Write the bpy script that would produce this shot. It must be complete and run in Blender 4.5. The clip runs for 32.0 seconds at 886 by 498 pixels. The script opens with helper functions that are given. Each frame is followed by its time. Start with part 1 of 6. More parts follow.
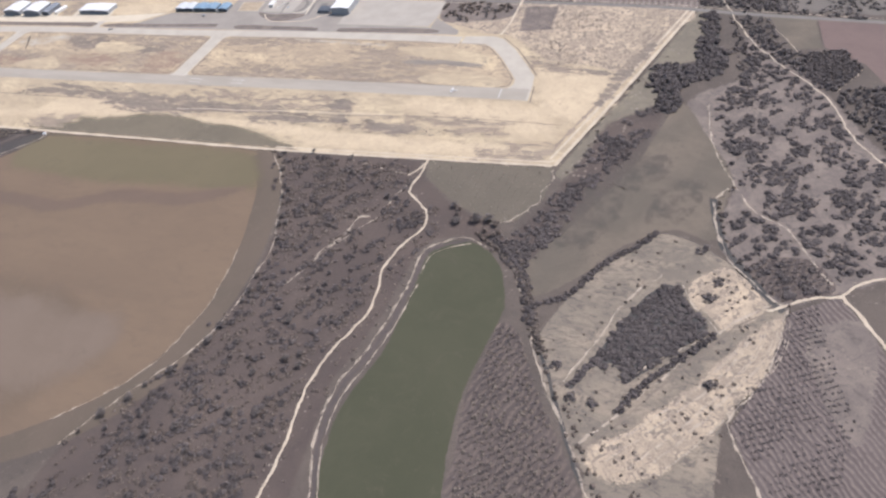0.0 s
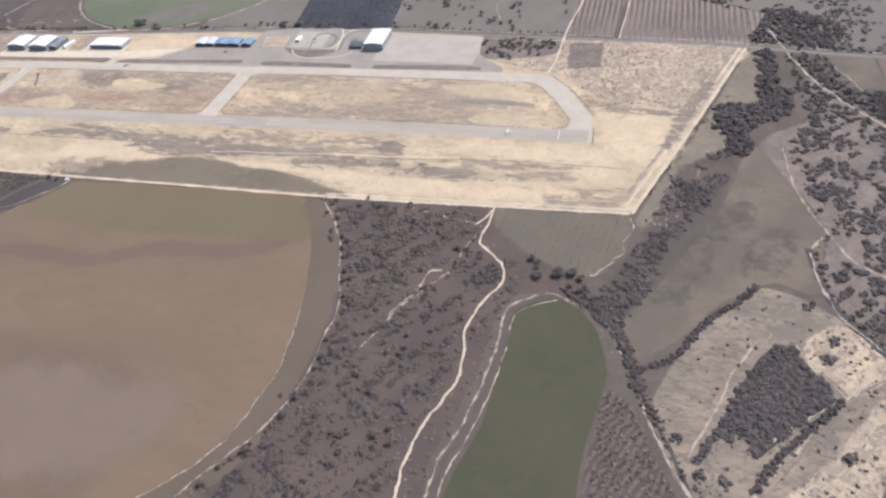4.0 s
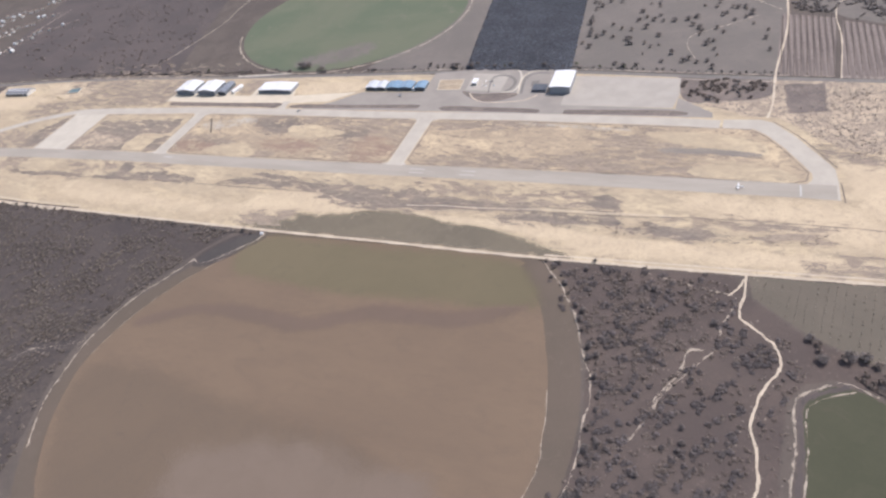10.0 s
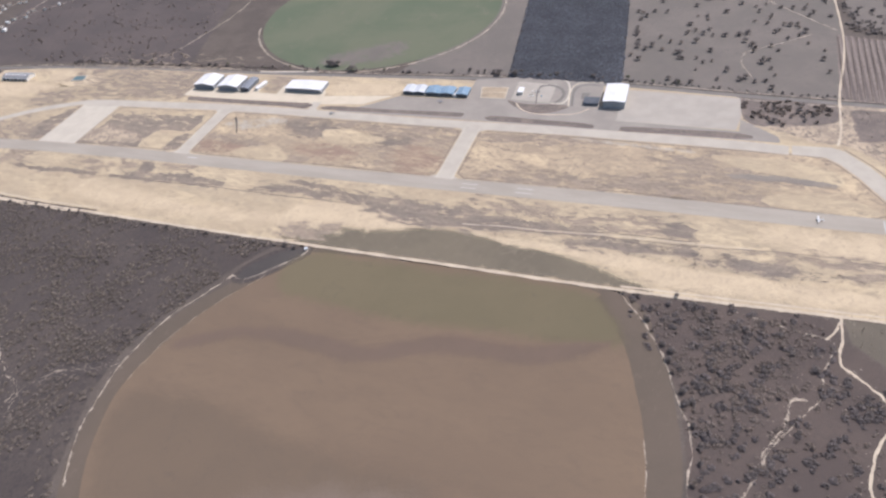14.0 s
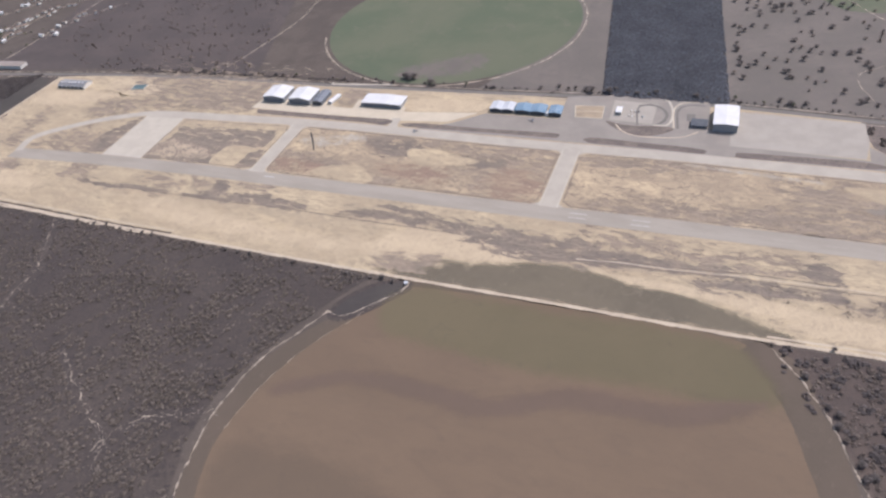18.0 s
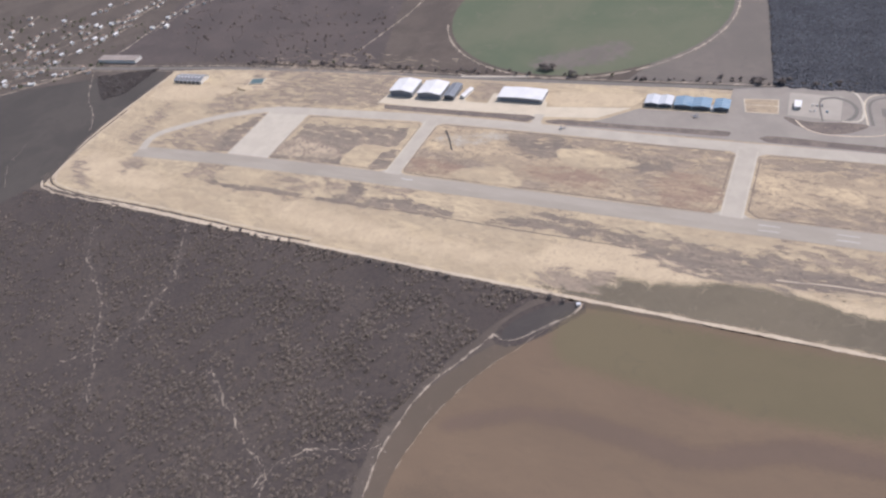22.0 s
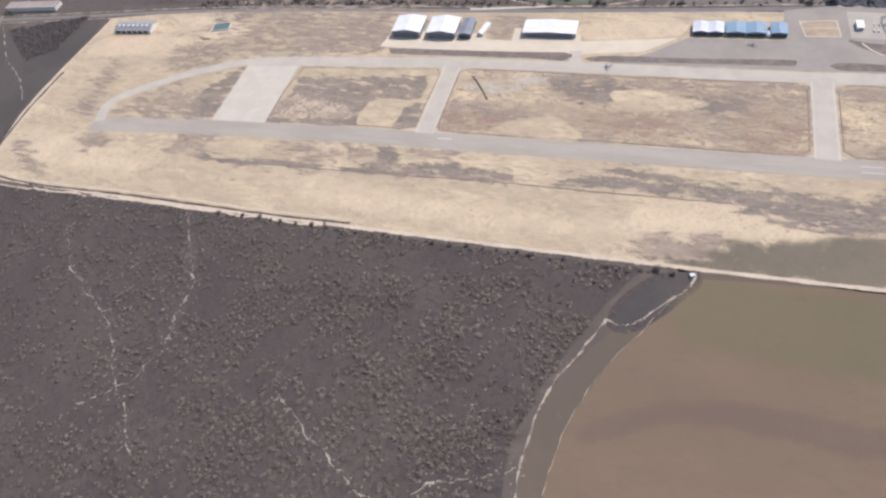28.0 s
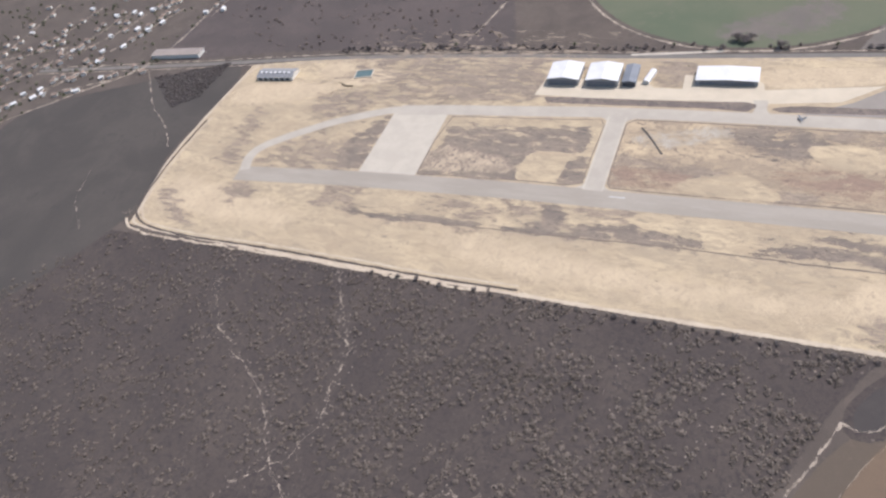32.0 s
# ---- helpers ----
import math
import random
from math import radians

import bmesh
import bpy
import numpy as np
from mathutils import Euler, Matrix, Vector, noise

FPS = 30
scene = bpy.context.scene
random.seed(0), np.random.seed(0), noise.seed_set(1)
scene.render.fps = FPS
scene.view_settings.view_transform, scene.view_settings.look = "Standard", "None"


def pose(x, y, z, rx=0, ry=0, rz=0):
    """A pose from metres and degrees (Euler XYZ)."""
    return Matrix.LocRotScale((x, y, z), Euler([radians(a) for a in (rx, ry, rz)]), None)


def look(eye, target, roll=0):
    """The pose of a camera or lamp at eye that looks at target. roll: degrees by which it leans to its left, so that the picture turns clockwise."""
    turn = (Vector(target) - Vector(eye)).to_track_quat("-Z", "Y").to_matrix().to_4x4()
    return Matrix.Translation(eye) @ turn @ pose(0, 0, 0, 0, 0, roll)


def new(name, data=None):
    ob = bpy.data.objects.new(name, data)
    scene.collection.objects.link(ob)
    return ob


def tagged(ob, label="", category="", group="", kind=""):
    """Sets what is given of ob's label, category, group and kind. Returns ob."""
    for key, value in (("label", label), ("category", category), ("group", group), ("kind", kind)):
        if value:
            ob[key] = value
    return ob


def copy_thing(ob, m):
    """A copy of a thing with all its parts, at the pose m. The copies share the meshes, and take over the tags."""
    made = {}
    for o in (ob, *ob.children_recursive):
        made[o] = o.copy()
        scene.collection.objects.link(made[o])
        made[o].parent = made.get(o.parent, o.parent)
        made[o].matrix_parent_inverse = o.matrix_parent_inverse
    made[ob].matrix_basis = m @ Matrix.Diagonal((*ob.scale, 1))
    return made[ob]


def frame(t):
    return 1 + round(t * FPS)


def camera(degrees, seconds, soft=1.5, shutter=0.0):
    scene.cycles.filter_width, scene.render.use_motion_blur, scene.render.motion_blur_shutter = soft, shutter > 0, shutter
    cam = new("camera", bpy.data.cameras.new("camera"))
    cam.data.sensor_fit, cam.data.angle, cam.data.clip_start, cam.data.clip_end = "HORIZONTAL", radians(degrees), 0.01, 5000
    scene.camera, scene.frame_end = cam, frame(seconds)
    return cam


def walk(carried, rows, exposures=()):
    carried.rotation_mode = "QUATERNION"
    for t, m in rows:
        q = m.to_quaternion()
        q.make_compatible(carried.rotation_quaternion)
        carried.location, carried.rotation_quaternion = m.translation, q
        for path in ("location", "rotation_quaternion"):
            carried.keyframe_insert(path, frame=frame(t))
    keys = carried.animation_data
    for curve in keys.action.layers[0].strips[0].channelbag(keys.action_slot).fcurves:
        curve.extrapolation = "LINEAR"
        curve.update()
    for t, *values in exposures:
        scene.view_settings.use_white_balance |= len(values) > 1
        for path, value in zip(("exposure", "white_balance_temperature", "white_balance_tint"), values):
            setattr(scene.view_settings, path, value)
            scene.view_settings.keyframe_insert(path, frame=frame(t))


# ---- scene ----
cam = camera(65.62, 32.0, soft=2.4)
EXPOSURES = [(0, 0.18, 6000, 15), (4.5, 0.18, 6000, 15), (9, 0.13, 6000, 16), (14, 0.08, 6000, 16), (19, -0.1, 6000, 18), (25, -0.05, 6000, 17), (29, 0.06, 6000, 16), (32, 0.06, 6000, 15)]
PATH = [
    (0, (24.049, 17.587, 471.508), (23.4167, 18.8701, 470.1099), -11.12),
    (0.5, (9.762, 21.502, 472.537), (9.1475, 22.8205, 471.1645), -8.59),
    (1, (-4.376, 24.917, 473.095), (-4.9184, 26.2554, 471.7113), -7.71),
    (1.5, (-18.747, 27.718, 473.545), (-19.2787, 29.0375, 472.1386), -8.07),
    (2, (-33.121, 30.346, 474.196), (-33.6133, 31.6835, 472.7925), -7.87),
    (2.5, (-47.824, 32.425, 475.016), (-48.3319, 33.7731, 473.6281), -8.01),
    (3, (-62.447, 34.325, 476.119), (-62.9711, 35.6619, 474.7275), -8.39),
    (3.5, (-77.732, 36.888, 477.089), (-78.2866, 38.2300, 475.7134), -9.48),
    (4, (-92.643, 39.092, 477.978), (-93.2025, 40.4425, 476.6129), -9.38),
    (4.5, (-107.645, 40.322, 479.435), (-108.3366, 41.6473, 478.1064), -12.20),
    (6.5, (-167.895, 47.300, 485.153), (-168.6820, 48.6641, 483.9203), -10.23),
    (7, (-182.810, 49.186, 486.898), (-183.5756, 50.5571, 485.6596), -10.49),
    (7.5, (-197.797, 50.830, 488.855), (-198.5407, 52.2050, 487.6079), -10.92),
    (8, (-212.599, 52.551, 490.911), (-213.3469, 53.9067, 489.6452), -11.38),
    (8.5, (-227.176, 53.527, 493.367), (-227.9549, 54.8658, 492.1022), -13.47),
    (9, (-241.889, 55.397, 495.502), (-242.6732, 56.7268, 494.2303), -14.15),
    (9.5, (-256.975, 57.222, 497.674), (-257.7304, 58.5536, 496.3866), -13.09),
    (10, (-272.749, 59.630, 499.273), (-273.5040, 60.9552, 497.9792), -13.56),
    (10.5, (-286.593, 60.754, 501.908), (-287.3514, 62.0712, 500.6084), -13.49),
    (11, (-301.758, 62.971, 503.668), (-302.5086, 64.2886, 502.3635), -13.30),
    (11.5, (-316.828, 65.417, 505.399), (-317.5632, 66.7283, 504.0800), -13.08),
    (12, (-331.950, 67.820, 506.923), (-332.6738, 69.1279, 505.5943), -11.88),
    (12.5, (-347.215, 70.305, 508.518), (-347.9382, 71.6076, 507.1833), -11.09),
    (13, (-360.503, 72.597, 511.306), (-361.1987, 73.9120, 509.9695), -10.45),
    (13.5, (-377.453, 76.126, 510.851), (-378.1393, 77.4534, 509.5220), -10.01),
    (14, (-392.815, 79.493, 511.624), (-393.4762, 80.8322, 510.2937), -9.52),
    (14.5, (-408.188, 82.391, 512.377), (-408.8677, 83.7220, 511.0484), -10.34),
    (16.5, (-472.496, 98.371, 511.385), (-473.2173, 99.6849, 510.0613), -11.96),
    (17, (-488.164, 101.019, 511.834), (-488.8939, 102.3384, 510.5202), -10.82),
    (17.5, (-504.230, 104.801, 511.218), (-504.9420, 106.1270, 509.9010), -9.85),
    (18, (-520.527, 108.263, 510.775), (-521.2147, 109.5935, 509.4502), -9.21),
    (18.5, (-536.544, 111.558, 510.238), (-537.2280, 112.8863, 508.9087), -9.69),
    (19, (-553.111, 115.523, 509.459), (-553.7588, 116.8665, 508.1264), -8.65),
    (19.5, (-568.627, 118.417, 508.616), (-569.2463, 119.7701, 507.2791), -7.69),
    (20, (-585.088, 122.330, 507.392), (-585.7021, 123.6833, 506.0538), -7.34),
    (20.5, (-601.937, 125.576, 506.268), (-602.5876, 126.9138, 504.9314), -9.26),
    (21, (-619.321, 128.860, 505.435), (-620.0950, 130.1442, 504.1115), -11.48),
    (21.5, (-635.714, 131.850, 504.681), (-636.5290, 133.0738, 503.3260), -13.18),
    (22, (-652.548, 135.071, 503.963), (-653.3875, 136.2977, 502.6250), -13.40),
    (22.5, (-669.159, 138.666, 502.796), (-669.9823, 139.8976, 501.4514), -13.06),
    (23, (-686.738, 142.351, 501.304), (-687.5479, 143.5812, 499.9506), -12.12),
    (23.5, (-702.407, 145.910, 500.999), (-703.2024, 147.1375, 499.6356), -11.91),
    (24, (-719.035, 149.410, 500.187), (-719.8054, 150.6323, 498.8039), -11.20),
    (24.5, (-735.726, 152.640, 499.615), (-736.4432, 153.8331, 498.1788), -13.87),
    (25, (-752.620, 155.273, 499.425), (-753.2656, 156.4025, 497.9062), -14.67),
    (25.5, (-769.840, 158.121, 499.530), (-770.4910, 159.2525, 498.0146), -14.73),
    (27.5, (-832.994, 172.785, 498.974), (-833.5547, 173.9478, 497.4458), -12.44),
    (28, (-848.083, 176.667, 499.182), (-848.6365, 177.8222, 497.6460), -12.40),
    (28.5, (-863.681, 179.997, 498.526), (-864.2369, 181.1539, 496.9920), -12.61),
    (29, (-878.978, 184.315, 497.488), (-879.5333, 185.4753, 495.9565), -12.74),
    (29.5, (-893.242, 188.473, 496.517), (-893.7973, 189.6382, 494.9888), -11.52),
    (30, (-908.254, 192.735, 494.673), (-908.8089, 193.9082, 493.1507), -11.43),
    (30.5, (-919.493, 196.428, 493.583), (-920.0724, 197.5991, 492.0693), -11.74),
    (31, (-931.246, 200.120, 491.744), (-931.8980, 201.2869, 490.2557), -13.51),
    (31.5, (-942.512, 205.151, 488.458), (-943.1668, 206.3341, 486.9843), -12.50),
    (32, (-952.589, 210.031, 484.802), (-953.3715, 211.1895, 483.3717), -16.97),
]
walk(cam, [(t, look(eye, target, roll)) for t, eye, target, roll in PATH], EXPOSURES)

# ---- world and sun ----
SUN_EL, SUN_AZ = 53.0, 38.0
world = bpy.data.worlds.new("sky")
scene.world = world
world.use_nodes = True
wn = world.node_tree
sky = wn.nodes.new("ShaderNodeTexSky")
sky.sky_type, sky.sun_disc = "NISHITA", False
sky.sun_elevation, sky.sun_rotation = radians(SUN_EL), radians(SUN_AZ)
sky.dust_density, sky.air_density = 2.5, 1.2
wn.nodes["Background"].inputs["Strength"].default_value = 0.15
wn.links.new(sky.outputs[0], wn.nodes["Background"].inputs["Color"])
lamp = bpy.data.lights.new("sun", "SUN")
lamp.energy, lamp.angle, lamp.color = 4.15, radians(0.6), (1.0, 0.95, 0.89)
sun = new("sun", lamp)
sun.matrix_world = look((math.sin(radians(SUN_AZ)) * math.cos(radians(SUN_EL)) * 900 - 700,
                         math.cos(radians(SUN_AZ)) * math.cos(radians(SUN_EL)) * 900 + 700,
                         math.sin(radians(SUN_EL)) * 900), (-700, 700, 0))


# ---- materials ----
def shader(name, rough=0.9, metal=0.0):
    m = bpy.data.materials.new(name)
    m.use_nodes = True
    nt = m.node_tree
    b = nt.nodes["Principled BSDF"]
    b.inputs["Roughness"].default_value, b.inputs["Metallic"].default_value = rough, metal
    b.inputs["Specular IOR Level"].default_value = 0.25
    return m, nt, b


def noise_node(nt, scale, detail=4.0, stretch=(1, 1, 1), turn=0.0, rough=0.6, warp=0.0):
    tc = nt.nodes.new("ShaderNodeTexCoord")
    mp = nt.nodes.new("ShaderNodeMapping")
    mp.inputs["Scale"].default_value = stretch
    mp.inputs["Rotation"].default_value = (0, 0, radians(turn))
    nt.links.new(tc.outputs["Object"], mp.inputs["Vector"])
    n = nt.nodes.new("ShaderNodeTexNoise")
    n.inputs["Scale"].default_value, n.inputs["Detail"].default_value = scale, detail
    n.inputs["Roughness"].default_value, n.inputs["Distortion"].default_value = rough, warp
    nt.links.new(mp.outputs[0], n.inputs["Vector"])
    return n.outputs["Fac"]


def ramp(nt, fac, low, high):
    r = nt.nodes.new("ShaderNodeMapRange")
    r.interpolation_type = "SMOOTHSTEP"
    r.inputs["From Min"].default_value, r.inputs["From Max"].default_value = low, high
    nt.links.new(fac, r.inputs["Value"])
    return r.outputs[0]


def blend(nt, fac, a, b):
    x = nt.nodes.new("ShaderNodeMix")
    x.data_type = "RGBA"
    for sock, v in ((x.inputs[6], a), (x.inputs[7], b)):
        if isinstance(v, tuple):
            sock.default_value = (*v, 1)
        else:
            nt.links.new(v, sock)
    if isinstance(fac, float):
        x.inputs[0].default_value = fac
    else:
        nt.links.new(fac, x.inputs[0])
    return x.outputs[2]


def calc(nt, op, a, b):
    x = nt.nodes.new("ShaderNodeMath")
    x.operation = op
    for sock, v in ((x.inputs[0], a), (x.inputs[1], b)):
        if isinstance(v, (int, float)):
            sock.default_value = v
        else:
            nt.links.new(v, sock)
    return x.outputs[0]


def relief(nt, b, fac, depth, strength=0.6):
    bump = nt.nodes.new("ShaderNodeBump")
    bump.inputs["Strength"].default_value, bump.inputs["Distance"].default_value = strength, depth
    nt.links.new(fac, bump.inputs["Height"])
    nt.links.new(bump.outputs[0], b.inputs["Normal"])


def worn_edge(nt, b, size=0.12, ragged=1.2, fine=0.9, stretch=(1, 1, 1)):
    """Lets a sheet of soil or grass thin out in tufts towards its rim, by its edge attribute."""
    at = nt.nodes.new("ShaderNodeAttribute")
    at.attribute_name = "edge"
    n = noise_node(nt, size, 5.0, stretch, 11.0, 0.65)
    grain = noise_node(nt, 0.9, 3.0, (1, 1, 1), 33.0, 0.8)
    v = calc(nt, "ADD", at.outputs["Fac"], calc(nt, "MULTIPLY", calc(nt, "SUBTRACT", n, 0.5), ragged))
    v = calc(nt, "ADD", v, calc(nt, "MULTIPLY", calc(nt, "SUBTRACT", grain, 0.5), fine))
    nt.links.new(calc(nt, "GREATER_THAN", v, 0.5), b.inputs["Alpha"])


def soil(name, c1, c2, c3, big=0.02, small=0.25, stretch=(1, 1, 1), turn=0.0, edge=(0.12, 1.2, 0.7), depth=0.3,
         lo=0.38, hi=0.62, spot=(0.55, 0.7), fine=0.25, mottle=0.0, fleck=None, tone=None):
    """Ground cover: c1 and c2 in large patches, c3 in small spots, with a fine grain."""
    m, nt, b = shader(name, 0.95)
    n1 = noise_node(nt, big, 6.0, stretch, turn, 0.62, 0.4)
    n2 = noise_node(nt, small, 9.0, stretch, turn, 0.74, 1.2)
    n3 = noise_node(nt, 1.1, 3.0)
    col = blend(nt, ramp(nt, n1, lo, hi), c1, c2)
    col = blend(nt, ramp(nt, n2, *spot), col, c3)
    if tone:
        far = ramp(nt, noise_node(nt, 0.0075, 5.0, (0.8, 1.5, 1), turn + 70, 0.6, 0.6), 0.42, 0.62)
        near = ramp(nt, noise_node(nt, 0.05, 6.0, stretch, turn + 25, 0.7, 1.5), 0.36, 0.66)
        col = blend(nt, calc(nt, "MULTIPLY", calc(nt, "MULTIPLY", far, calc(nt, "ADD", calc(nt, "MULTIPLY", near, 0.7), 0.3)), 0.85), col, tone)
    if mottle:
        wide = ramp(nt, noise_node(nt, 0.011, 3.0, stretch, turn + 40, 0.5, 0.3), 0.35, 0.65)
        mid = ramp(nt, noise_node(nt, 0.045, 8.0, stretch, turn - 9, 0.68, 1.4), 0.47, 0.6)
        worn = calc(nt, "MULTIPLY", calc(nt, "MULTIPLY", mid, calc(nt, "ADD", calc(nt, "MULTIPLY", wide, 0.75), 0.25)), mottle)
        col = blend(nt, worn, col, tuple(0.5 * p + 0.5 * q for p, q in zip(c2, c3)))
    if fleck:
        spots = ramp(nt, noise_node(nt, 0.28, 4.0, (1, 1, 1), 17.0, 0.7, 0.8), 0.6, 0.68)
        where = ramp(nt, noise_node(nt, 0.02, 3.0, (1, 1, 1), 61.0, 0.55), 0.42, 0.64)
        col = blend(nt, calc(nt, "MULTIPLY", spots, where), col, fleck)
    hs = nt.nodes.new("ShaderNodeHueSaturation")
    nt.links.new(col, hs.inputs["Color"])
    nt.links.new(calc(nt, "ADD", calc(nt, "MULTIPLY", n3, 2 * fine), 1.0 - fine), hs.inputs["Value"])
    nt.links.new(hs.outputs[0], b.inputs["Base Color"])
    relief(nt, b, n2, depth)
    if edge:
        worn_edge(nt, b, *edge)
    return m


def rows_soil(name, c1, c2, spacing, turn, big=0.01, warp=1.5, edge=(0.12, 0.8, 0.7)):
    """Tilled ground with rows."""
    m, nt, b = shader(name, 0.95)
    tc = nt.nodes.new("ShaderNodeTexCoord")
    mp = nt.nodes.new("ShaderNodeMapping")
    mp.inputs["Rotation"].default_value = (0, 0, radians(turn))
    nt.links.new(tc.outputs["Object"], mp.inputs["Vector"])
    w = nt.nodes.new("ShaderNodeTexWave")
    w.inputs["Scale"].default_value = 0.314 / spacing
    w.inputs["Distortion"].default_value, w.inputs["Detail"].default_value = warp, 3.0
    w.inputs["Detail Scale"].default_value = 0.8
    nt.links.new(mp.outputs[0], w.inputs["Vector"])
    n = noise_node(nt, big, 6.0)
    n2 = noise_node(nt, 0.3, 5.0)
    f = calc(nt, "MULTIPLY", ramp(nt, w.outputs["Fac"], 0.25, 0.8), ramp(nt, n2, 0.3, 0.6))
    col = blend(nt, f, c1, c2)
    col = blend(nt, calc(nt, "MULTIPLY", ramp(nt, n, 0.4, 0.65), 0.5), col, tuple(0.6 * (p + q) for p, q in zip(c1, c2)))
    nt.links.new(col, b.inputs["Base Color"])
    relief(nt, b, w.outputs["Fac"], 0.4)
    if edge:
        worn_edge(nt, b, *edge)
    return m


def plain(name, c1, c2, scale=0.4, rough=0.6, metal=0.0, depth=0.0, stretch=(1, 1, 1)):
    m, nt, b = shader(name, rough, metal)
    n = noise_node(nt, scale, 6.0, stretch)
    n2 = noise_node(nt, scale * 9, 3.0)
    col = blend(nt, ramp(nt, n, 0.35, 0.65), c1, c2)
    col = blend(nt, calc(nt, "MULTIPLY", n2, 0.35), col, tuple(0.75 * v for v in c1))
    nt.links.new(col, b.inputs["Base Color"])
    if depth:
        relief(nt, b, n2, depth)
    return m


def leafy(name, c1, c2):
    """Leaves that let some sunlight through."""
    m, nt, b = shader(name, 0.75)
    g = nt.nodes.new("ShaderNodeNewGeometry")
    o = nt.nodes.new("ShaderNodeObjectInfo")
    f = calc(nt, "FRACT", calc(nt, "ADD", g.outputs["Random Per Island"], o.outputs["Random"]), 0.0)
    n = noise_node(nt, 0.02, 3.0)
    col = blend(nt, f, c1, c2)
    col = blend(nt, ramp(nt, noise_node(nt, 0.16, 4.0, (1, 1, 0.1), 20.0, 0.7), 0.5, 0.68), col, tuple(1.3 * a + 0.3 * b for a, b in zip(c1, c2)))
    hs = nt.nodes.new("ShaderNodeHueSaturation")
    nt.links.new(col, hs.inputs["Color"])
    nt.links.new(calc(nt, "ADD", calc(nt, "MULTIPLY", n, 0.9), 0.55), hs.inputs["Value"])
    nt.links.new(hs.outputs[0], b.inputs["Base Color"])
    tr = nt.nodes.new("ShaderNodeBsdfTranslucent")
    nt.links.new(hs.outputs[0], tr.inputs["Color"])
    mix = nt.nodes.new("ShaderNodeMixShader")
    mix.inputs[0].default_value = 0.32
    nt.links.new(b.outputs[0], mix.inputs[1])
    nt.links.new(tr.outputs[0], mix.inputs[2])
    nt.links.new(mix.outputs[0], nt.nodes["Material Output"].inputs["Surface"])
    return m


SCRUB = soil("scrub_ground", (0.088, 0.071, 0.058), (0.112, 0.09, 0.072), (0.066, 0.054, 0.046), 0.014, 0.14, edge=None, depth=0.5, fine=0.35, mottle=0.6, fleck=(0.2, 0.16, 0.125))
WOOD_FLOOR = soil("woodland_floor", (0.069, 0.055, 0.0475), (0.087, 0.069, 0.057), (0.05, 0.0415, 0.038), 0.012, 0.16, edge=(0.1, 0.8, 1.2), depth=0.8, fine=0.45, spot=(0.45, 0.62), mottle=0.7, fleck=(0.17, 0.14, 0.113))
DRY = soil("dry_grass", (0.485, 0.383, 0.244), (0.415, 0.329, 0.214), (0.26, 0.212, 0.153), 0.018, 0.11, (0.5, 1.4, 1), 2.0, (0.12, 0.9, 0.7), 0.5, 0.4, 0.6, (0.47, 0.65), 0.48, 1.0, tone=(0.335, 0.262, 0.175))
DRY_INFIELD = soil("infield_grass", (0.49, 0.38, 0.24), (0.385, 0.3, 0.198), (0.188, 0.148, 0.114), 0.025, 0.12, (0.7, 1.3, 1), 2.0, (0.2, 0.5, 0.7), 0.5, 0.4, 0.6, (0.47, 0.64), 0.48, 1.0, tone=(0.29, 0.226, 0.158))
BURNT = soil("dark_grass", (0.248, 0.196, 0.147), (0.315, 0.247, 0.178), (0.178, 0.145, 0.113), 0.03, 0.2, (0.6, 1.5, 1), 2.0, (0.075, 4.2, 2.4, (0.55, 1.45, 1)), 0.3, 0.4, 0.6, (0.48, 0.62), 0.35, 0.5)
SCORCHED = soil("scorched_grass", (0.19, 0.154, 0.122), (0.255, 0.203, 0.152), (0.135, 0.113, 0.094), 0.03, 0.2, (0.6, 1.5, 1), 2.0, (0.075, 4.2, 2.4, (0.55, 1.45, 1)), 0.3, 0.4, 0.6, (0.48, 0.62), 0.35, 0.5)
SAND = soil("bare_sand", (0.485, 0.383, 0.252), (0.44, 0.347, 0.23), (0.35, 0.28, 0.195), 0.03, 0.2, edge=(0.05, 1.7, 2.6), depth=0.15, spot=(0.48, 0.66), fine=0.4)
TRACK = soil("pale_track", (0.49, 0.405, 0.295), (0.43, 0.35, 0.255), (0.32, 0.258, 0.19), 0.05, 0.3, edge=(0.2, 1.3, 1.2), depth=0.1)
TRACK_FAINT = soil("faint_track", (0.4, 0.33, 0.25), (0.33, 0.27, 0.205), (0.22, 0.18, 0.14), 0.05, 0.2, edge=(0.1, 2.4, 2.2), depth=0.1)
BROWN_FIELD = soil("brown_field", (0.1674, 0.1181, 0.07719), (0.1469, 0.1042, 0.06975), (0.1302, 0.09486, 0.06603), 0.006, 0.03, (1, 2.2, 1), 15.0, (0.25, 0.4, 0.6), 0.15, 0.3, 0.7, (0.45, 0.85), 0.16, 0.35)
FIELD_RIM = soil("field_rim", (0.117, 0.0895, 0.066), (0.104, 0.0815, 0.06), (0.135, 0.1024, 0.076), 0.01, 0.08, edge=(0.12, 0.7, 0.8), depth=0.15, fine=0.2, mottle=0.4)
FIELD_GREEN = soil("greenish_field", (0.1256, 0.1032, 0.06092), (0.1376, 0.1107, 0.06603), (0.1163, 0.09672, 0.06092), 0.008, 0.05, edge=(0.02, 0.9, 2.2), depth=0.15, fine=0.1)
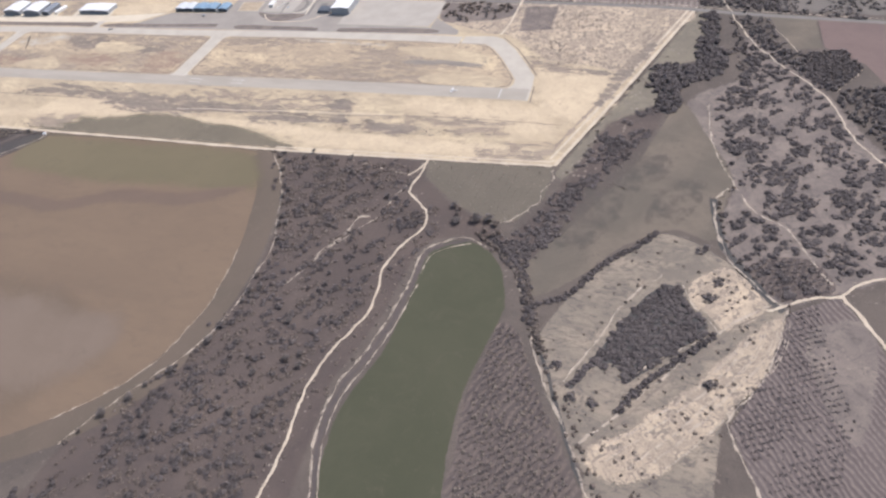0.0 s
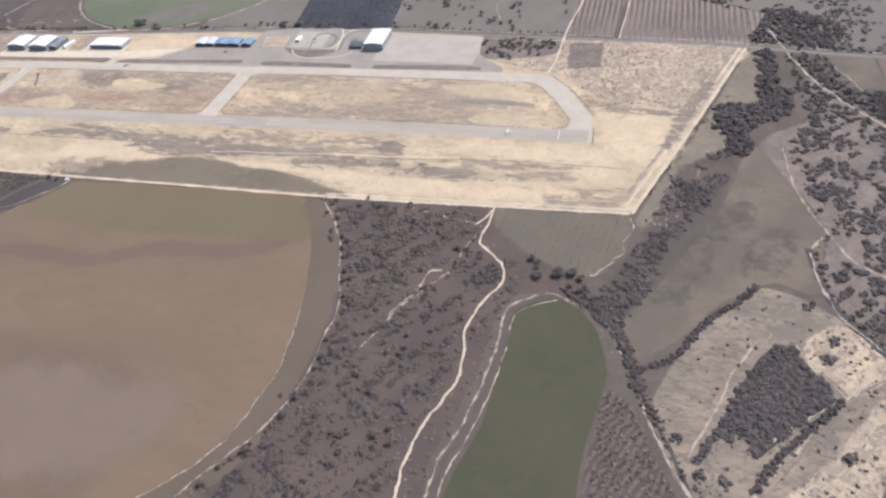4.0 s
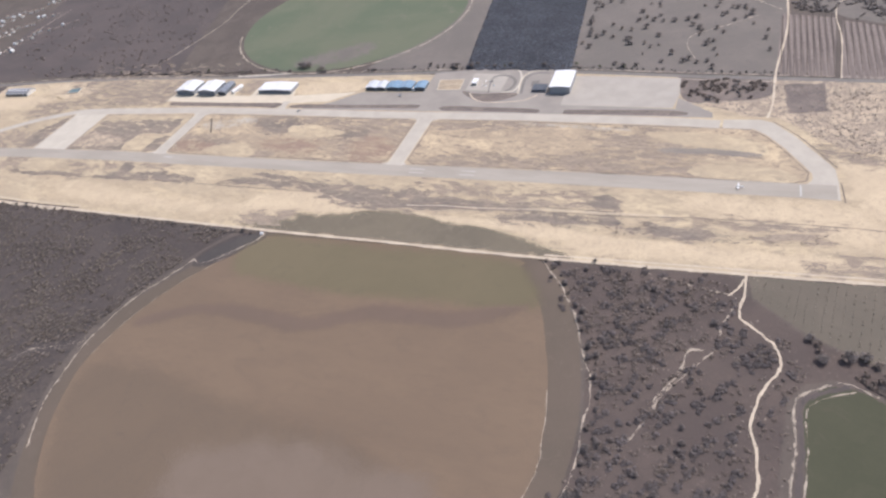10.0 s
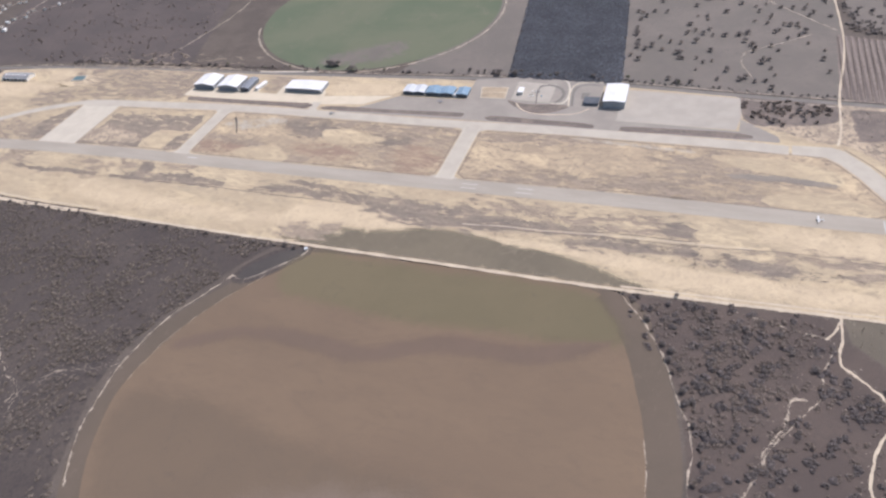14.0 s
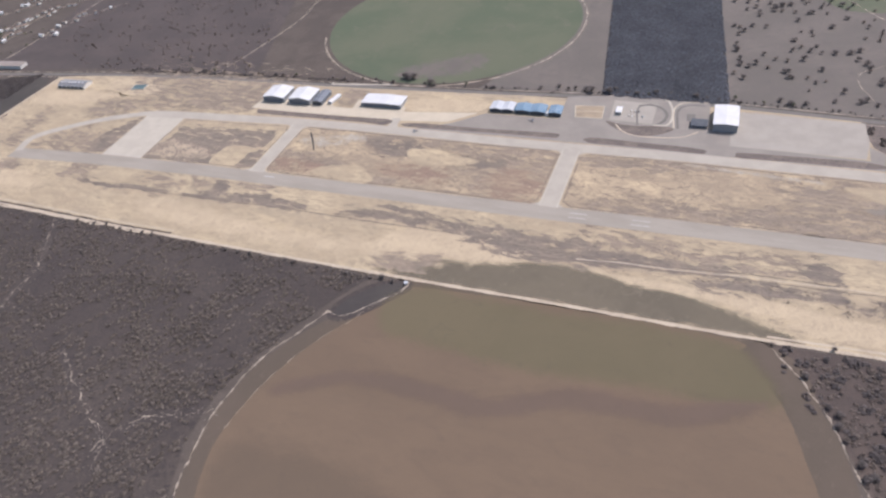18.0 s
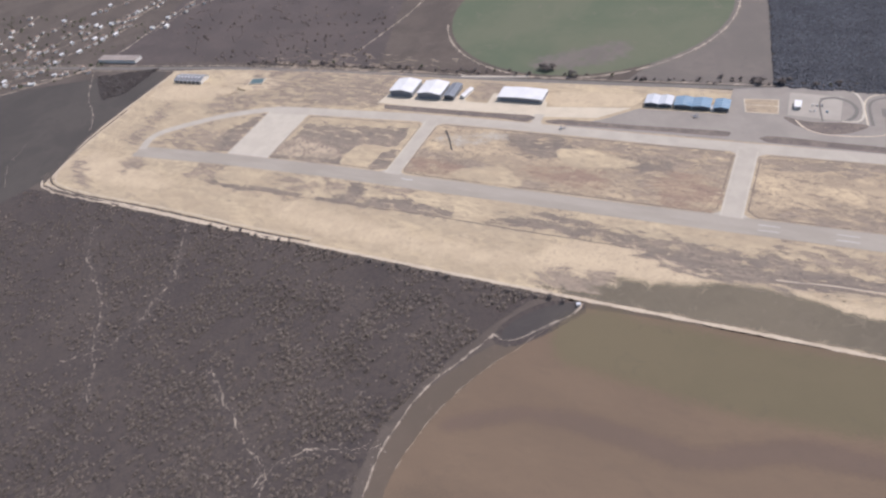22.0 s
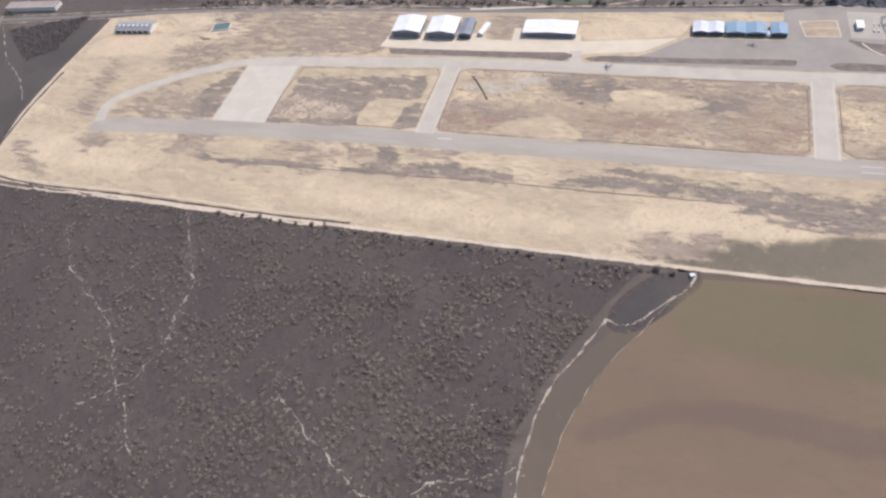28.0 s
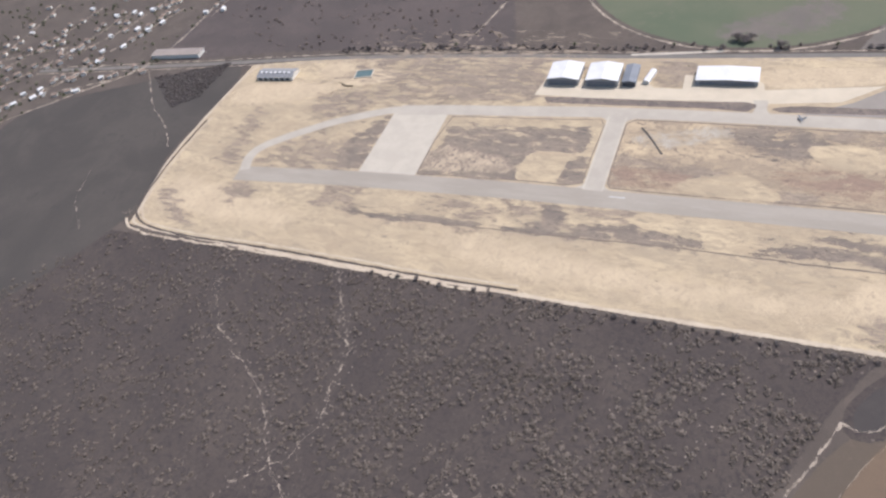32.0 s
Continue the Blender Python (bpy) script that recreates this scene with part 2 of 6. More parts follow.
FIELD_OLIVE = soil("olive_soil", (0.1348, 0.09765, 0.06603), (0.1256, 0.09207, 0.06324), (0.1153, 0.08649, 0.06138), 0.008, 0.05, edge=(0.02, 0.9, 2.4), depth=0.15, fine=0.14, mottle=0.4)
ROUGH = soil("rough_ground", (0.44, 0.345, 0.237), (0.35, 0.276, 0.195), (0.175, 0.143, 0.115), 0.03, 0.14, edge=(0.05, 1.3, 1.2), depth=0.4, lo=0.36, hi=0.6, spot=(0.46, 0.6), fine=0.45, mottle=1.0, fleck=(0.45, 0.36, 0.26))
FIELD_DARK = soil("damp_soil", (0.1283, 0.09207, 0.06696), (0.1348, 0.09579, 0.06975), (0.119, 0.08742, 0.06603), 0.02, 0.1, edge=(0.02, 1.3, 2.6), depth=0.1, fine=0.12)
FIELD_PALE = soil("pale_soil", (0.16, 0.12, 0.08835), (0.1525, 0.1144, 0.0837), (0.1423, 0.1079, 0.07905), 0.02, 0.1, edge=(0.02, 1.3, 2.6), depth=0.1, fine=0.12)
VERGE_GRASS = soil("verge_grass", (0.185, 0.156, 0.112), (0.155, 0.131, 0.097), (0.12, 0.102, 0.08), 0.02, 0.12, edge=(0.1, 0.9, 1.2), depth=0.3, fine=0.3, mottle=0.6)
OLIVE_VERGE = soil("olive_verge", (0.15, 0.124, 0.086), (0.128, 0.107, 0.076), (0.18, 0.146, 0.104), 0.01, 0.08, edge=(0.05, 1.1, 1.8), depth=0.15, fine=0.25, mottle=0.6)
REED = soil("dark_reed", (0.06, 0.052, 0.047), (0.072, 0.062, 0.054), (0.052, 0.046, 0.042), 0.02, 0.15, mottle=0.5)
PALE_FLECK = soil("pale_fleck", (0.25, 0.205, 0.16), (0.2, 0.165, 0.13), (0.15, 0.122, 0.1), 0.05, 0.3, edge=None, depth=0.1)
GREEN_FIELD = soil("smooth_green_field", (0.056, 0.0565, 0.033), (0.065, 0.0635, 0.038), (0.077, 0.07, 0.045), 0.008, 0.04, edge=(0.1, 0.9, 1.2), depth=0.15, fine=0.15, mottle=0.5)
PIVOT_GREEN = soil("irrigated_green", (0.097, 0.113, 0.07), (0.122, 0.127, 0.081), (0.142, 0.133, 0.092), 0.006, 0.03, edge=(0.1, 0.5, 0.8), depth=0.15, fine=0.1)
DAMP_MEADOW = soil("damp_meadow", (0.082, 0.07, 0.056), (0.1, 0.082, 0.064), (0.07, 0.058, 0.05), 0.03, 0.15, edge=(0.07, 1.8, 1.8), depth=0.2, fine=0.3, mottle=0.5)
MEADOW = soil("grey_meadow", (0.11, 0.092, 0.07), (0.146, 0.117, 0.087), (0.094, 0.08, 0.063), 0.015, 0.1, edge=(0.1, 0.9, 1.2), depth=0.2, fine=0.3, mottle=0.6)
OAK_SOIL = soil("oak_soil", (0.2, 0.16, 0.13), (0.15, 0.121, 0.102), (0.1, 0.085, 0.073), 0.03, 0.09, edge=(0.08, 1.0, 1.2), depth=0.3, lo=0.36, hi=0.6, spot=(0.48, 0.68), fine=0.35, mottle=0.6, fleck=(0.27, 0.22, 0.17))
MONTADO = soil("open_pasture", (0.136, 0.118, 0.099), (0.159, 0.135, 0.113), (0.112, 0.098, 0.086), 0.01, 0.08, edge=(0.08, 0.9, 1.2), depth=0.2, fine=0.3, mottle=0.6)
PALE_HILL = soil("pale_dry_hill", (0.255, 0.205, 0.15), (0.185, 0.153, 0.116), (0.115, 0.097, 0.08), 0.02, 0.12, (0.7, 1.5, 1), -42.0, (0.05, 1.3, 1.2), 0.5, 0.38, 0.6, (0.47, 0.64), 0.4, 0.9)
RED_FIELD = soil("red_field", (0.13, 0.092, 0.08), (0.15, 0.106, 0.09), (0.112, 0.082, 0.073), 0.01, 0.1, edge=(0.2, 0.5, 0.8), depth=0.2)
# Dark soil with the shade under close trees and in gullies in its colour.
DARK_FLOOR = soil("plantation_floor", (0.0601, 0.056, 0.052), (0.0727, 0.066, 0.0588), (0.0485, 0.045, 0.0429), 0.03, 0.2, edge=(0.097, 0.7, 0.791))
HEATH = soil("heath", (0.08, 0.065, 0.058), (0.1, 0.08, 0.07), (0.056, 0.047, 0.045), 0.01, 0.1, mottle=0.7)
DULL_GRASS = soil("dull_grass", (0.064, 0.056, 0.048), (0.08, 0.069, 0.058), (0.054, 0.047, 0.042), 0.01, 0.08, mottle=0.5)
RUSTY = soil("rusty_grass", (0.262, 0.185, 0.135), (0.33, 0.245, 0.165), (0.19, 0.138, 0.108), 0.03, 0.2, (0.6, 1.5, 1), 2.0, (0.075, 4.2, 2.4, (0.55, 1.45, 1)), 0.3, 0.4, 0.6, (0.48, 0.62), 0.35, 0.5)
MARGIN = soil("dark_margin", (0.16, 0.13, 0.103), (0.2, 0.16, 0.122), (0.12, 0.1, 0.083), 0.05, 0.3, edge=(0.08, 1.0, 1.0), depth=0.2, fine=0.3)
CONCRETE_DUST = soil("whitish_soil", (0.42, 0.368, 0.29), (0.37, 0.32, 0.25), (0.26, 0.22, 0.172), 0.05, 0.25, edge=(0.06, 1.6, 2.0), depth=0.15, fine=0.35)
ASH = soil("ashy_grass", (0.19, 0.163, 0.135), (0.235, 0.198, 0.157), (0.15, 0.13, 0.11), 0.04, 0.2, (0.6, 1.5, 1), 2.0, (0.06, 1.8, 1.8), 0.3, fine=0.35)
SCRUB_FLOOR = soil("scrub_floor", (0.08, 0.0615, 0.052), (0.1, 0.076, 0.062), (0.06, 0.048, 0.043), 0.014, 0.14, edge=(0.1, 0.8, 1.2), depth=0.5, fine=0.4, mottle=0.6, fleck=(0.16, 0.125, 0.1))
PLOUGH = rows_soil("ploughed_rows", (0.092, 0.073, 0.066), (0.168, 0.133, 0.111), 4.5, -35.0, 0.015, 6.0)
FURROW = rows_soil("furrowed_scrub", (0.075, 0.059, 0.052), (0.135, 0.105, 0.084), 6.0, 20.0, 0.015, 7.0)
ORCHARD_SOIL = soil("orchard_soil", (0.115, 0.097, 0.072), (0.13, 0.108, 0.08), (0.097, 0.082, 0.063), 0.02, 0.12, edge=(0.1, 0.8, 1.2), depth=0.2, fine=0.2)
VINE_SOIL = rows_soil("vineyard_soil", (0.118, 0.094, 0.08), (0.225, 0.182, 0.152), 8.0, -2.0, warp=0.8)
ASPHALT = plain("old_asphalt", (0.305, 0.266, 0.213), (0.35, 0.307, 0.248), 0.03, 0.9, depth=0.02, stretch=(0.4, 2, 1))
TAXI_ASPHALT = plain("pale_asphalt", (0.425, 0.376, 0.303), (0.375, 0.332, 0.268), 0.05, 0.9, depth=0.02)
CONCRETE = plain("concrete", (0.475, 0.42, 0.335), (0.425, 0.375, 0.3), 0.05, 0.9, depth=0.02)
APRON_MAT = plain("apron_concrete", (0.37, 0.328, 0.27), (0.325, 0.289, 0.24), 0.04, 0.9, depth=0.02)
DARK_APRON = plain("dark_apron", (0.25, 0.219, 0.184), (0.29, 0.255, 0.212), 0.03, 0.9, depth=0.02)
ROAD_MAT = plain("road_asphalt", (0.16, 0.145, 0.125), (0.19, 0.17, 0.147), 0.05, 0.9)
PAINT = plain("white_marking", (0.46, 0.435, 0.385), (0.4, 0.375, 0.33), 0.5, 0.8)
FADED_PAINT = plain("faded_marking", (0.375, 0.335, 0.28), (0.345, 0.308, 0.255), 0.5, 0.8)
WHITE_METAL = plain("white_roof_sheet", (0.7, 0.68, 0.64), (0.62, 0.6, 0.57), 0.08, 0.45)
WALL_SHEET = plain("pale_wall_sheet", (0.34, 0.345, 0.34), (0.28, 0.285, 0.285), 0.15, 0.6)
CREAM = plain("cream_concrete", (0.54, 0.46, 0.34), (0.48, 0.41, 0.305), 0.05, 0.9, depth=0.02)
DARK_ROOF = plain("dark_roof_sheet", (0.12, 0.12, 0.122), (0.15, 0.15, 0.152), 0.2, 0.9)
PALE_METAL = plain("pale_grey_roof_sheet", (0.56, 0.565, 0.565), (0.48, 0.485, 0.485), 0.1, 0.5)
GREY_WALL = plain("grey_wall_sheet", (0.2, 0.21, 0.225), (0.16, 0.17, 0.185), 0.15, 0.6)
GREY_BLUE = plain("grey_blue_sheet", (0.23, 0.25, 0.265), (0.19, 0.205, 0.22), 0.2, 0.5)
DUSTY_ROOF = plain("dusty_roof_sheet", (0.31, 0.262, 0.222), (0.26, 0.22, 0.188), 0.1, 0.85)
SHED_ROOF = plain("grey_roof_sheet", (0.27, 0.265, 0.26), (0.22, 0.215, 0.21), 0.2, 0.8)
BLUE_ROOF = plain("blue_roof_sheet", (0.14, 0.225, 0.3), (0.18, 0.275, 0.35), 0.15, 0.5)
DARK_DOOR = plain("dark_door_sheet", (0.07, 0.075, 0.085), (0.1, 0.105, 0.11), 0.2, 0.5)
TEAL = plain("teal_liner", (0.09, 0.135, 0.13), (0.115, 0.16, 0.15), 0.2, 0.3)
TILE_ROOF = plain("clay_tile_roof", (0.24, 0.175, 0.13), (0.3, 0.23, 0.18), 0.3, 0.85)
WHITEWASH = plain("whitewash", (0.7, 0.67, 0.6), (0.62, 0.59, 0.53), 0.3, 0.85)
BARK = plain("bark", (0.12, 0.085, 0.06), (0.17, 0.125, 0.09), 1.5, 0.95)
GLASS_DARK = plain("dark_glass", (0.03, 0.035, 0.045), (0.045, 0.05, 0.06), 0.5, 0.15)
RUBBER = plain("tyre_rubber", (0.025, 0.025, 0.025), (0.035, 0.035, 0.035), 2.0, 0.8)
STEEL = plain("galvanised_steel", (0.5, 0.5, 0.5), (0.42, 0.42, 0.43), 1.0, 0.4, 0.8)
LEAF_OAK = leafy("oak_leaves", (0.12, 0.102, 0.094), (0.164, 0.138, 0.122))
LEAF_BUSH = leafy("bush_leaves", (0.13, 0.104, 0.086), (0.17, 0.135, 0.108))
LEAF_GREY = leafy("grey_scrub_leaves", (0.15, 0.125, 0.1), (0.235, 0.193, 0.15))
LEAF_DARK = leafy("pine_leaves", (0.098, 0.1, 0.11), (0.118, 0.12, 0.13))
LEAF_TREE = leafy("oak_crown_leaves", (0.118, 0.1, 0.09), (0.15, 0.128, 0.112))
LEAF_DIM = leafy("dim_thicket_leaves", (0.096, 0.08, 0.075), (0.126, 0.105, 0.093))
LEAF_WOOD = leafy("wood_leaves", (0.135, 0.111, 0.091), (0.196, 0.16, 0.126))
LEAF_GREEN = leafy("green_leaves", (0.085, 0.09, 0.055), (0.125, 0.122, 0.072))

# ---- mesh helpers ----
rng = np.random.default_rng(7)


def part(name, bm, material, parent=None, label=""):
    """Links a bmesh as one mesh object, under a thing or a part."""
    me = bpy.data.meshes.new(name)
    bm.to_mesh(me)
    bm.free()
    me.materials.append(material)
    ob = new(name, me)
    ob.parent = parent
    return tagged(ob, label) if label else ob


def thing(name, m, label, category, group=""):
    ob = new(name)
    ob.matrix_world = m
    return tagged(ob, label, category, group)


def box(bm, x0, x1, y0, y1, z0, z1, bevel=0.0):
    vs = [bm.verts.new((x, y, z)) for z in (z0, z1) for y in (y0, y1) for x in (x0, x1)]
    fs = [bm.faces.new([vs[i] for i in f]) for f in ((0, 2, 3, 1), (4, 5, 7, 6), (0, 1, 5, 4), (2, 6, 7, 3), (0, 4, 6, 2), (1, 3, 7, 5))]
    if bevel:
        bmesh.ops.bevel(bm, geom=list({e for f in fs for e in f.edges}), offset=bevel, segments=1, affect="EDGES")
    return bm


def boxed(*dims):
    return box(bmesh.new(), *dims)


def tube(bm, a, b, r0, r1, n=8):
    a, b = Vector(a), Vector(b)
    q = (b - a).to_track_quat("Z", "Y")
    rings = [[bm.verts.new(p + q @ Vector((r * math.cos(k * math.tau / n), r * math.sin(k * math.tau / n), 0))) for k in range(n)] for p, r in ((a, r0), (b, r1))]
    for k in range(n):
        bm.faces.new((rings[0][k], rings[0][(k + 1) % n], rings[1][(k + 1) % n], rings[1][k]))
    bm.faces.new(rings[0][::-1])
    bm.faces.new(rings[1])
    return bm


def curve(pts, step, closed=False):
    """Points every step metres on a smooth line through pts."""
    p = np.array(pts, float)
    n = len(p)
    out = []
    for i in range(n if closed else n - 1):
        a, b, c, d = ((p[(i + k) % n] for k in (-1, 0, 1, 2)) if closed else (p[max(i - 1, 0)], p[i], p[i + 1], p[min(i + 2, n - 1)]))
        k = max(1, int(np.hypot(*(c - b)) / step))
        for u in np.arange(k) / k:
            out.append(0.5 * (2 * b + (c - a) * u + (2 * a - 5 * b + 4 * c - d) * u * u + (3 * b - a - 3 * c + d) * u ** 3))
    if not closed:
        out.append(p[-1])
    return np.array(out)


LIE = 0.3


def sheet(name, verts, faces, edge, material):
    me = bpy.data.meshes.new(name)
    me.from_pydata([(x, y, LIE * z) for x, y, z in verts], [], faces)
    at = me.attributes.new("edge", "FLOAT", "POINT")
    at.data.foreach_set("value", np.array(edge, np.float32))
    me.materials.append(material)
    return new(name, me)


def sides(p, closed):
    t = np.roll(p, -1, 0) - np.roll(p, 1, 0) if closed else np.gradient(p, axis=0)
    t /= np.maximum(np.hypot(t[:, 0], t[:, 1]), 1e-6)[:, None]
    return np.c_[-t[:, 1], t[:, 0]]


def patch(name, pts, z, material, label, rim=6.0, smooth=True, kind="structure", category="", step=6.0, full=1.0):
    """A sheet of ground cover with a rim in which it thins out."""
    p = np.array(pts, float)
    if 0.5 * np.sum(p[:, 0] * np.roll(p[:, 1], -1) - p[:, 1] * np.roll(p[:, 0], -1)) < 0:
        p = p[::-1]
    if not smooth:
        p = np.concatenate([a + (b - a) * np.linspace(0, 1, 1 + int(np.hypot(*(b - a)) / 12), endpoint=False)[:, None] for a, b in zip(p, np.roll(p, -1, 0))])
    c = curve(p, step, True) if smooth else p
    size = c.max(0) - c.min(0)
    if rim >= 8 or size[0] * size[1] / (rim / 3) ** 2 < 40000:
        g = rim / 3 if rim < 8 else max(2.0, rim / 4)
        lo, hi = c.min(0) - rim, c.max(0) + rim
        xs, ys = np.arange(lo[0], hi[0], g), np.arange(lo[1], hi[1], g)
        q = np.stack(np.meshgrid(xs, ys), -1).reshape(-1, 2)
        d = np.full(len(q), 1e9)
        for a, b in zip(c, np.roll(c, -1, 0)):
            ab = b - a
            u = np.clip(((q - a) @ ab) / max(ab @ ab, 1e-9), 0, 1)
            d = np.minimum(d, np.hypot(*(q - a - u[:, None] * ab).T))
        d = np.where(inside(c, q), d, -d)
        e = np.clip(0.5 + d / rim, 0, full)
        w = len(xs)
        i = np.arange(len(q)).reshape(len(ys), w)
        f = np.stack([i[:-1, :-1], i[:-1, 1:], i[1:, 1:], i[1:, :-1]], -1).reshape(-1, 4)
        f = f[e[f].max(1) > 0]
        used, inv = np.unique(f, return_inverse=True)
        verts = [(x, y, z) for x, y in q[used]]
        return tagged(sheet(name, verts, inv.reshape(-1, 4).tolist(), e[used], material), label, category, kind=kind)
    n = sides(c, True)
    outer, inner = c - n * rim / 2, c + n * rim / 2
    k = len(c)
    verts = [(x, y, z) for x, y in outer] + [(x, y, z) for x, y in inner]
    faces = [(i, (i + 1) % k, k + (i + 1) % k, k + i) for i in range(k)] + [tuple(range(k, 2 * k))]
    ob = sheet(name, verts, faces, [0.0] * k + [full] * k, material)
    return tagged(ob, label, category, kind=kind)


laid = []
PAVED = (ROAD_MAT, ASPHALT, TAXI_ASPHALT, CONCRETE, CREAM)


def strip(name, pts, width, z, material, label, step=5.0, kind="structure", smooth=True, wobble=0.0):
    """A road or track along a line, thinning out at its sides."""
    c = curve(pts, step) if smooth else np.array(pts, float)
    n = sides(c, False)
    laid.append(name)
    z += 0.0012 * len(laid)
    core = 0.4 if name == "wood_track" else 0.58 if material is TRACK_FAINT else 0.95
    if wobble:
        c = c + n * (np.array([noise.fractal(Vector((x * 0.06, y * 0.06, 1.7)), 0.8, 2.0, 3) for x, y in c]) * wobble)[:, None]
    w = width * (1 + 0.18 * np.sin(np.arange(len(c)) * 0.7) * (material not in PAVED))
    rows = [(c + n * (w * s)[:, None], e) for s, e in ((0.7, 0.0), (0.12, core), (-0.12, core), (-0.7, 0.0))]
    if material in PAVED:
        rows = [(c + n * (w * s)[:, None], 1.0) for s in (0.5, -0.5)]
    k = len(c)
    verts = [(x, y, z) for r, _ in rows for x, y in r]
    edge = [e for _, e in rows for _ in range(k)]
    faces = [((j + 1) * k + i, (j + 1) * k + i + 1, j * k + i + 1, j * k + i) for j in range(len(rows) - 1) for i in range(k - 1)]
    return tagged(sheet(name, verts, faces, edge, material), label, kind=kind)


def inside(poly, q):
    poly, hit = np.array(poly, float), np.zeros(len(q), bool)
    for (x0, y0), (x1, y1) in zip(poly, np.roll(poly, -1, 0)):
        if y0 != y1:
            hit ^= ((q[:, 1] < y0) != (q[:, 1] < y1)) & (q[:, 0] < x0 + (q[:, 1] - y0) * (x1 - x0) / (y1 - y0))
    return hit


def spread(poly, gap, keep=1.0, clump=0.0, jitter=0.9, size=0.02):
    """Scattered places in an outline, on a loosened grid; clump leaves clearings."""
    poly = np.array(poly, float)
    lo, hi = poly.min(0), poly.max(0)
    g = np.stack(np.meshgrid(np.arange(lo[0], hi[0], gap), np.arange(lo[1], hi[1], gap)), -1).reshape(-1, 2)
    g = g + rng.uniform(-0.5, 0.5, g.shape) * gap * jitter
    g = g[inside(poly, g)]
    if clump:
        v = np.array([noise.fractal(Vector((x * size, y * size, 3.1)), 0.8, 2.0, 3) for x, y in g])
        g = g[rng.uniform(0, 1, len(g)) < np.clip(0.5 + v * clump * 2, 0.04, 1)]
    return g[rng.uniform(0, 1, len(g)) < keep]


def clumped(q, n, reach, lean=0.0):
    """Each place becomes a ragged clump of up to n, drawn out along the direction lean."""
    out = [q]
    c, s = math.cos(radians(lean)), math.sin(radians(lean))
    for k in range(1, n):
        d = rng.normal(0, 1, q.shape) * ((1.7, 0.8) if lean else (1, 1)) * reach
        d = np.c_[d[:, 0] * c - d[:, 1] * s, d[:, 0] * s + d[:, 1] * c]
        out.append((q + d)[rng.uniform(0, 1, len(q)) < 0.85])
    return np.concatenate(out)


def off_line(q, pts, gap):
    """Drops places nearer to a line than gap."""
    c = curve(pts, 4.0)
    d = np.full(len(q), 1e9)
    for x, y in c:
        d = np.minimum(d, np.hypot(q[:, 0] - x, q[:, 1] - y))
    return q[d > gap]


def leaf_cloud(n, r, h, low, leaf, gen):
    """Corners of n leaf sprays in a crown of radius r from height low to h."""
    d = gen.normal(size=(n, 3))
    d /= np.linalg.norm(d, axis=1)[:, None]
    c = d * (gen.uniform(0.35, 1, (n, 1)) ** 0.6) * (r, r, (h - low) / 2)
    c[:, 2] += (h + low) / 2
    d[:, 2] = np.abs(d[:, 2])
    up = 0.6 * d + (0, 0, 0.8) + 0.28 * gen.normal(size=(n, 3))
    a = np.cross(up, gen.normal(size=(n, 3)))
    a /= np.linalg.norm(a, axis=1)[:, None]
    b = np.cross(a, up)
    b /= np.linalg.norm(b, axis=1)[:, None]
    s = leaf * gen.uniform(0.6, 1.3, (n, 1))
    return np.stack([c + a * s, c + b * s * 0.8, c - a * s, c - b * s * 0.8], 1)


def quads(name, v, material):
    v = v.reshape(-1, 3).astype(np.float32)
    n = len(v) // 4
    me = bpy.data.meshes.new(name)
    me.vertices.add(len(v))
    me.vertices.foreach_set("co", v.ravel())
    me.loops.add(len(v))
    me.loops.foreach_set("vertex_index", np.arange(len(v), dtype=np.int32))
    me.polygons.add(n)
    me.polygons.foreach_set("loop_start", np.arange(0, 4 * n, 4, dtype=np.int32))
    me.update(calc_edges=True)
    me.materials.append(material)
    return me


def foliage(name, places, r, h, material, label, leaves=22, category="bushes", squash=1.0):
    """Uncountable bushes or far trees: one mesh of leaf sprays."""
    n = len(places)
    base = [leaf_cloud(leaves, 1.0, 1.0, 0.05, 0.42, rng) for _ in range(12)]
    rr = rng.uniform(*r, n) if isinstance(r, tuple) else np.full(n, r)
    hh = rr / np.mean(r) * rng.uniform(*h, n)
    turn = rng.uniform(0, math.tau, n)
    c, s = np.cos(turn), np.sin(turn)
    out = np.empty((n, leaves, 4, 3))
    for i in range(n):
        q = base[i % 12]
        out[i, ..., 0] = (q[..., 0] * c[i] - q[..., 1] * s[i]) * rr[i] + places[i, 0]
        out[i, ..., 1] = (q[..., 0] * s[i] + q[..., 1] * c[i]) * rr[i] * squash + places[i, 1]
        out[i, ..., 2] = np.maximum(q[..., 2] * hh[i], 0.02)
    return tagged(new(name, quads(name, out, material)), label, category, kind="stuff")


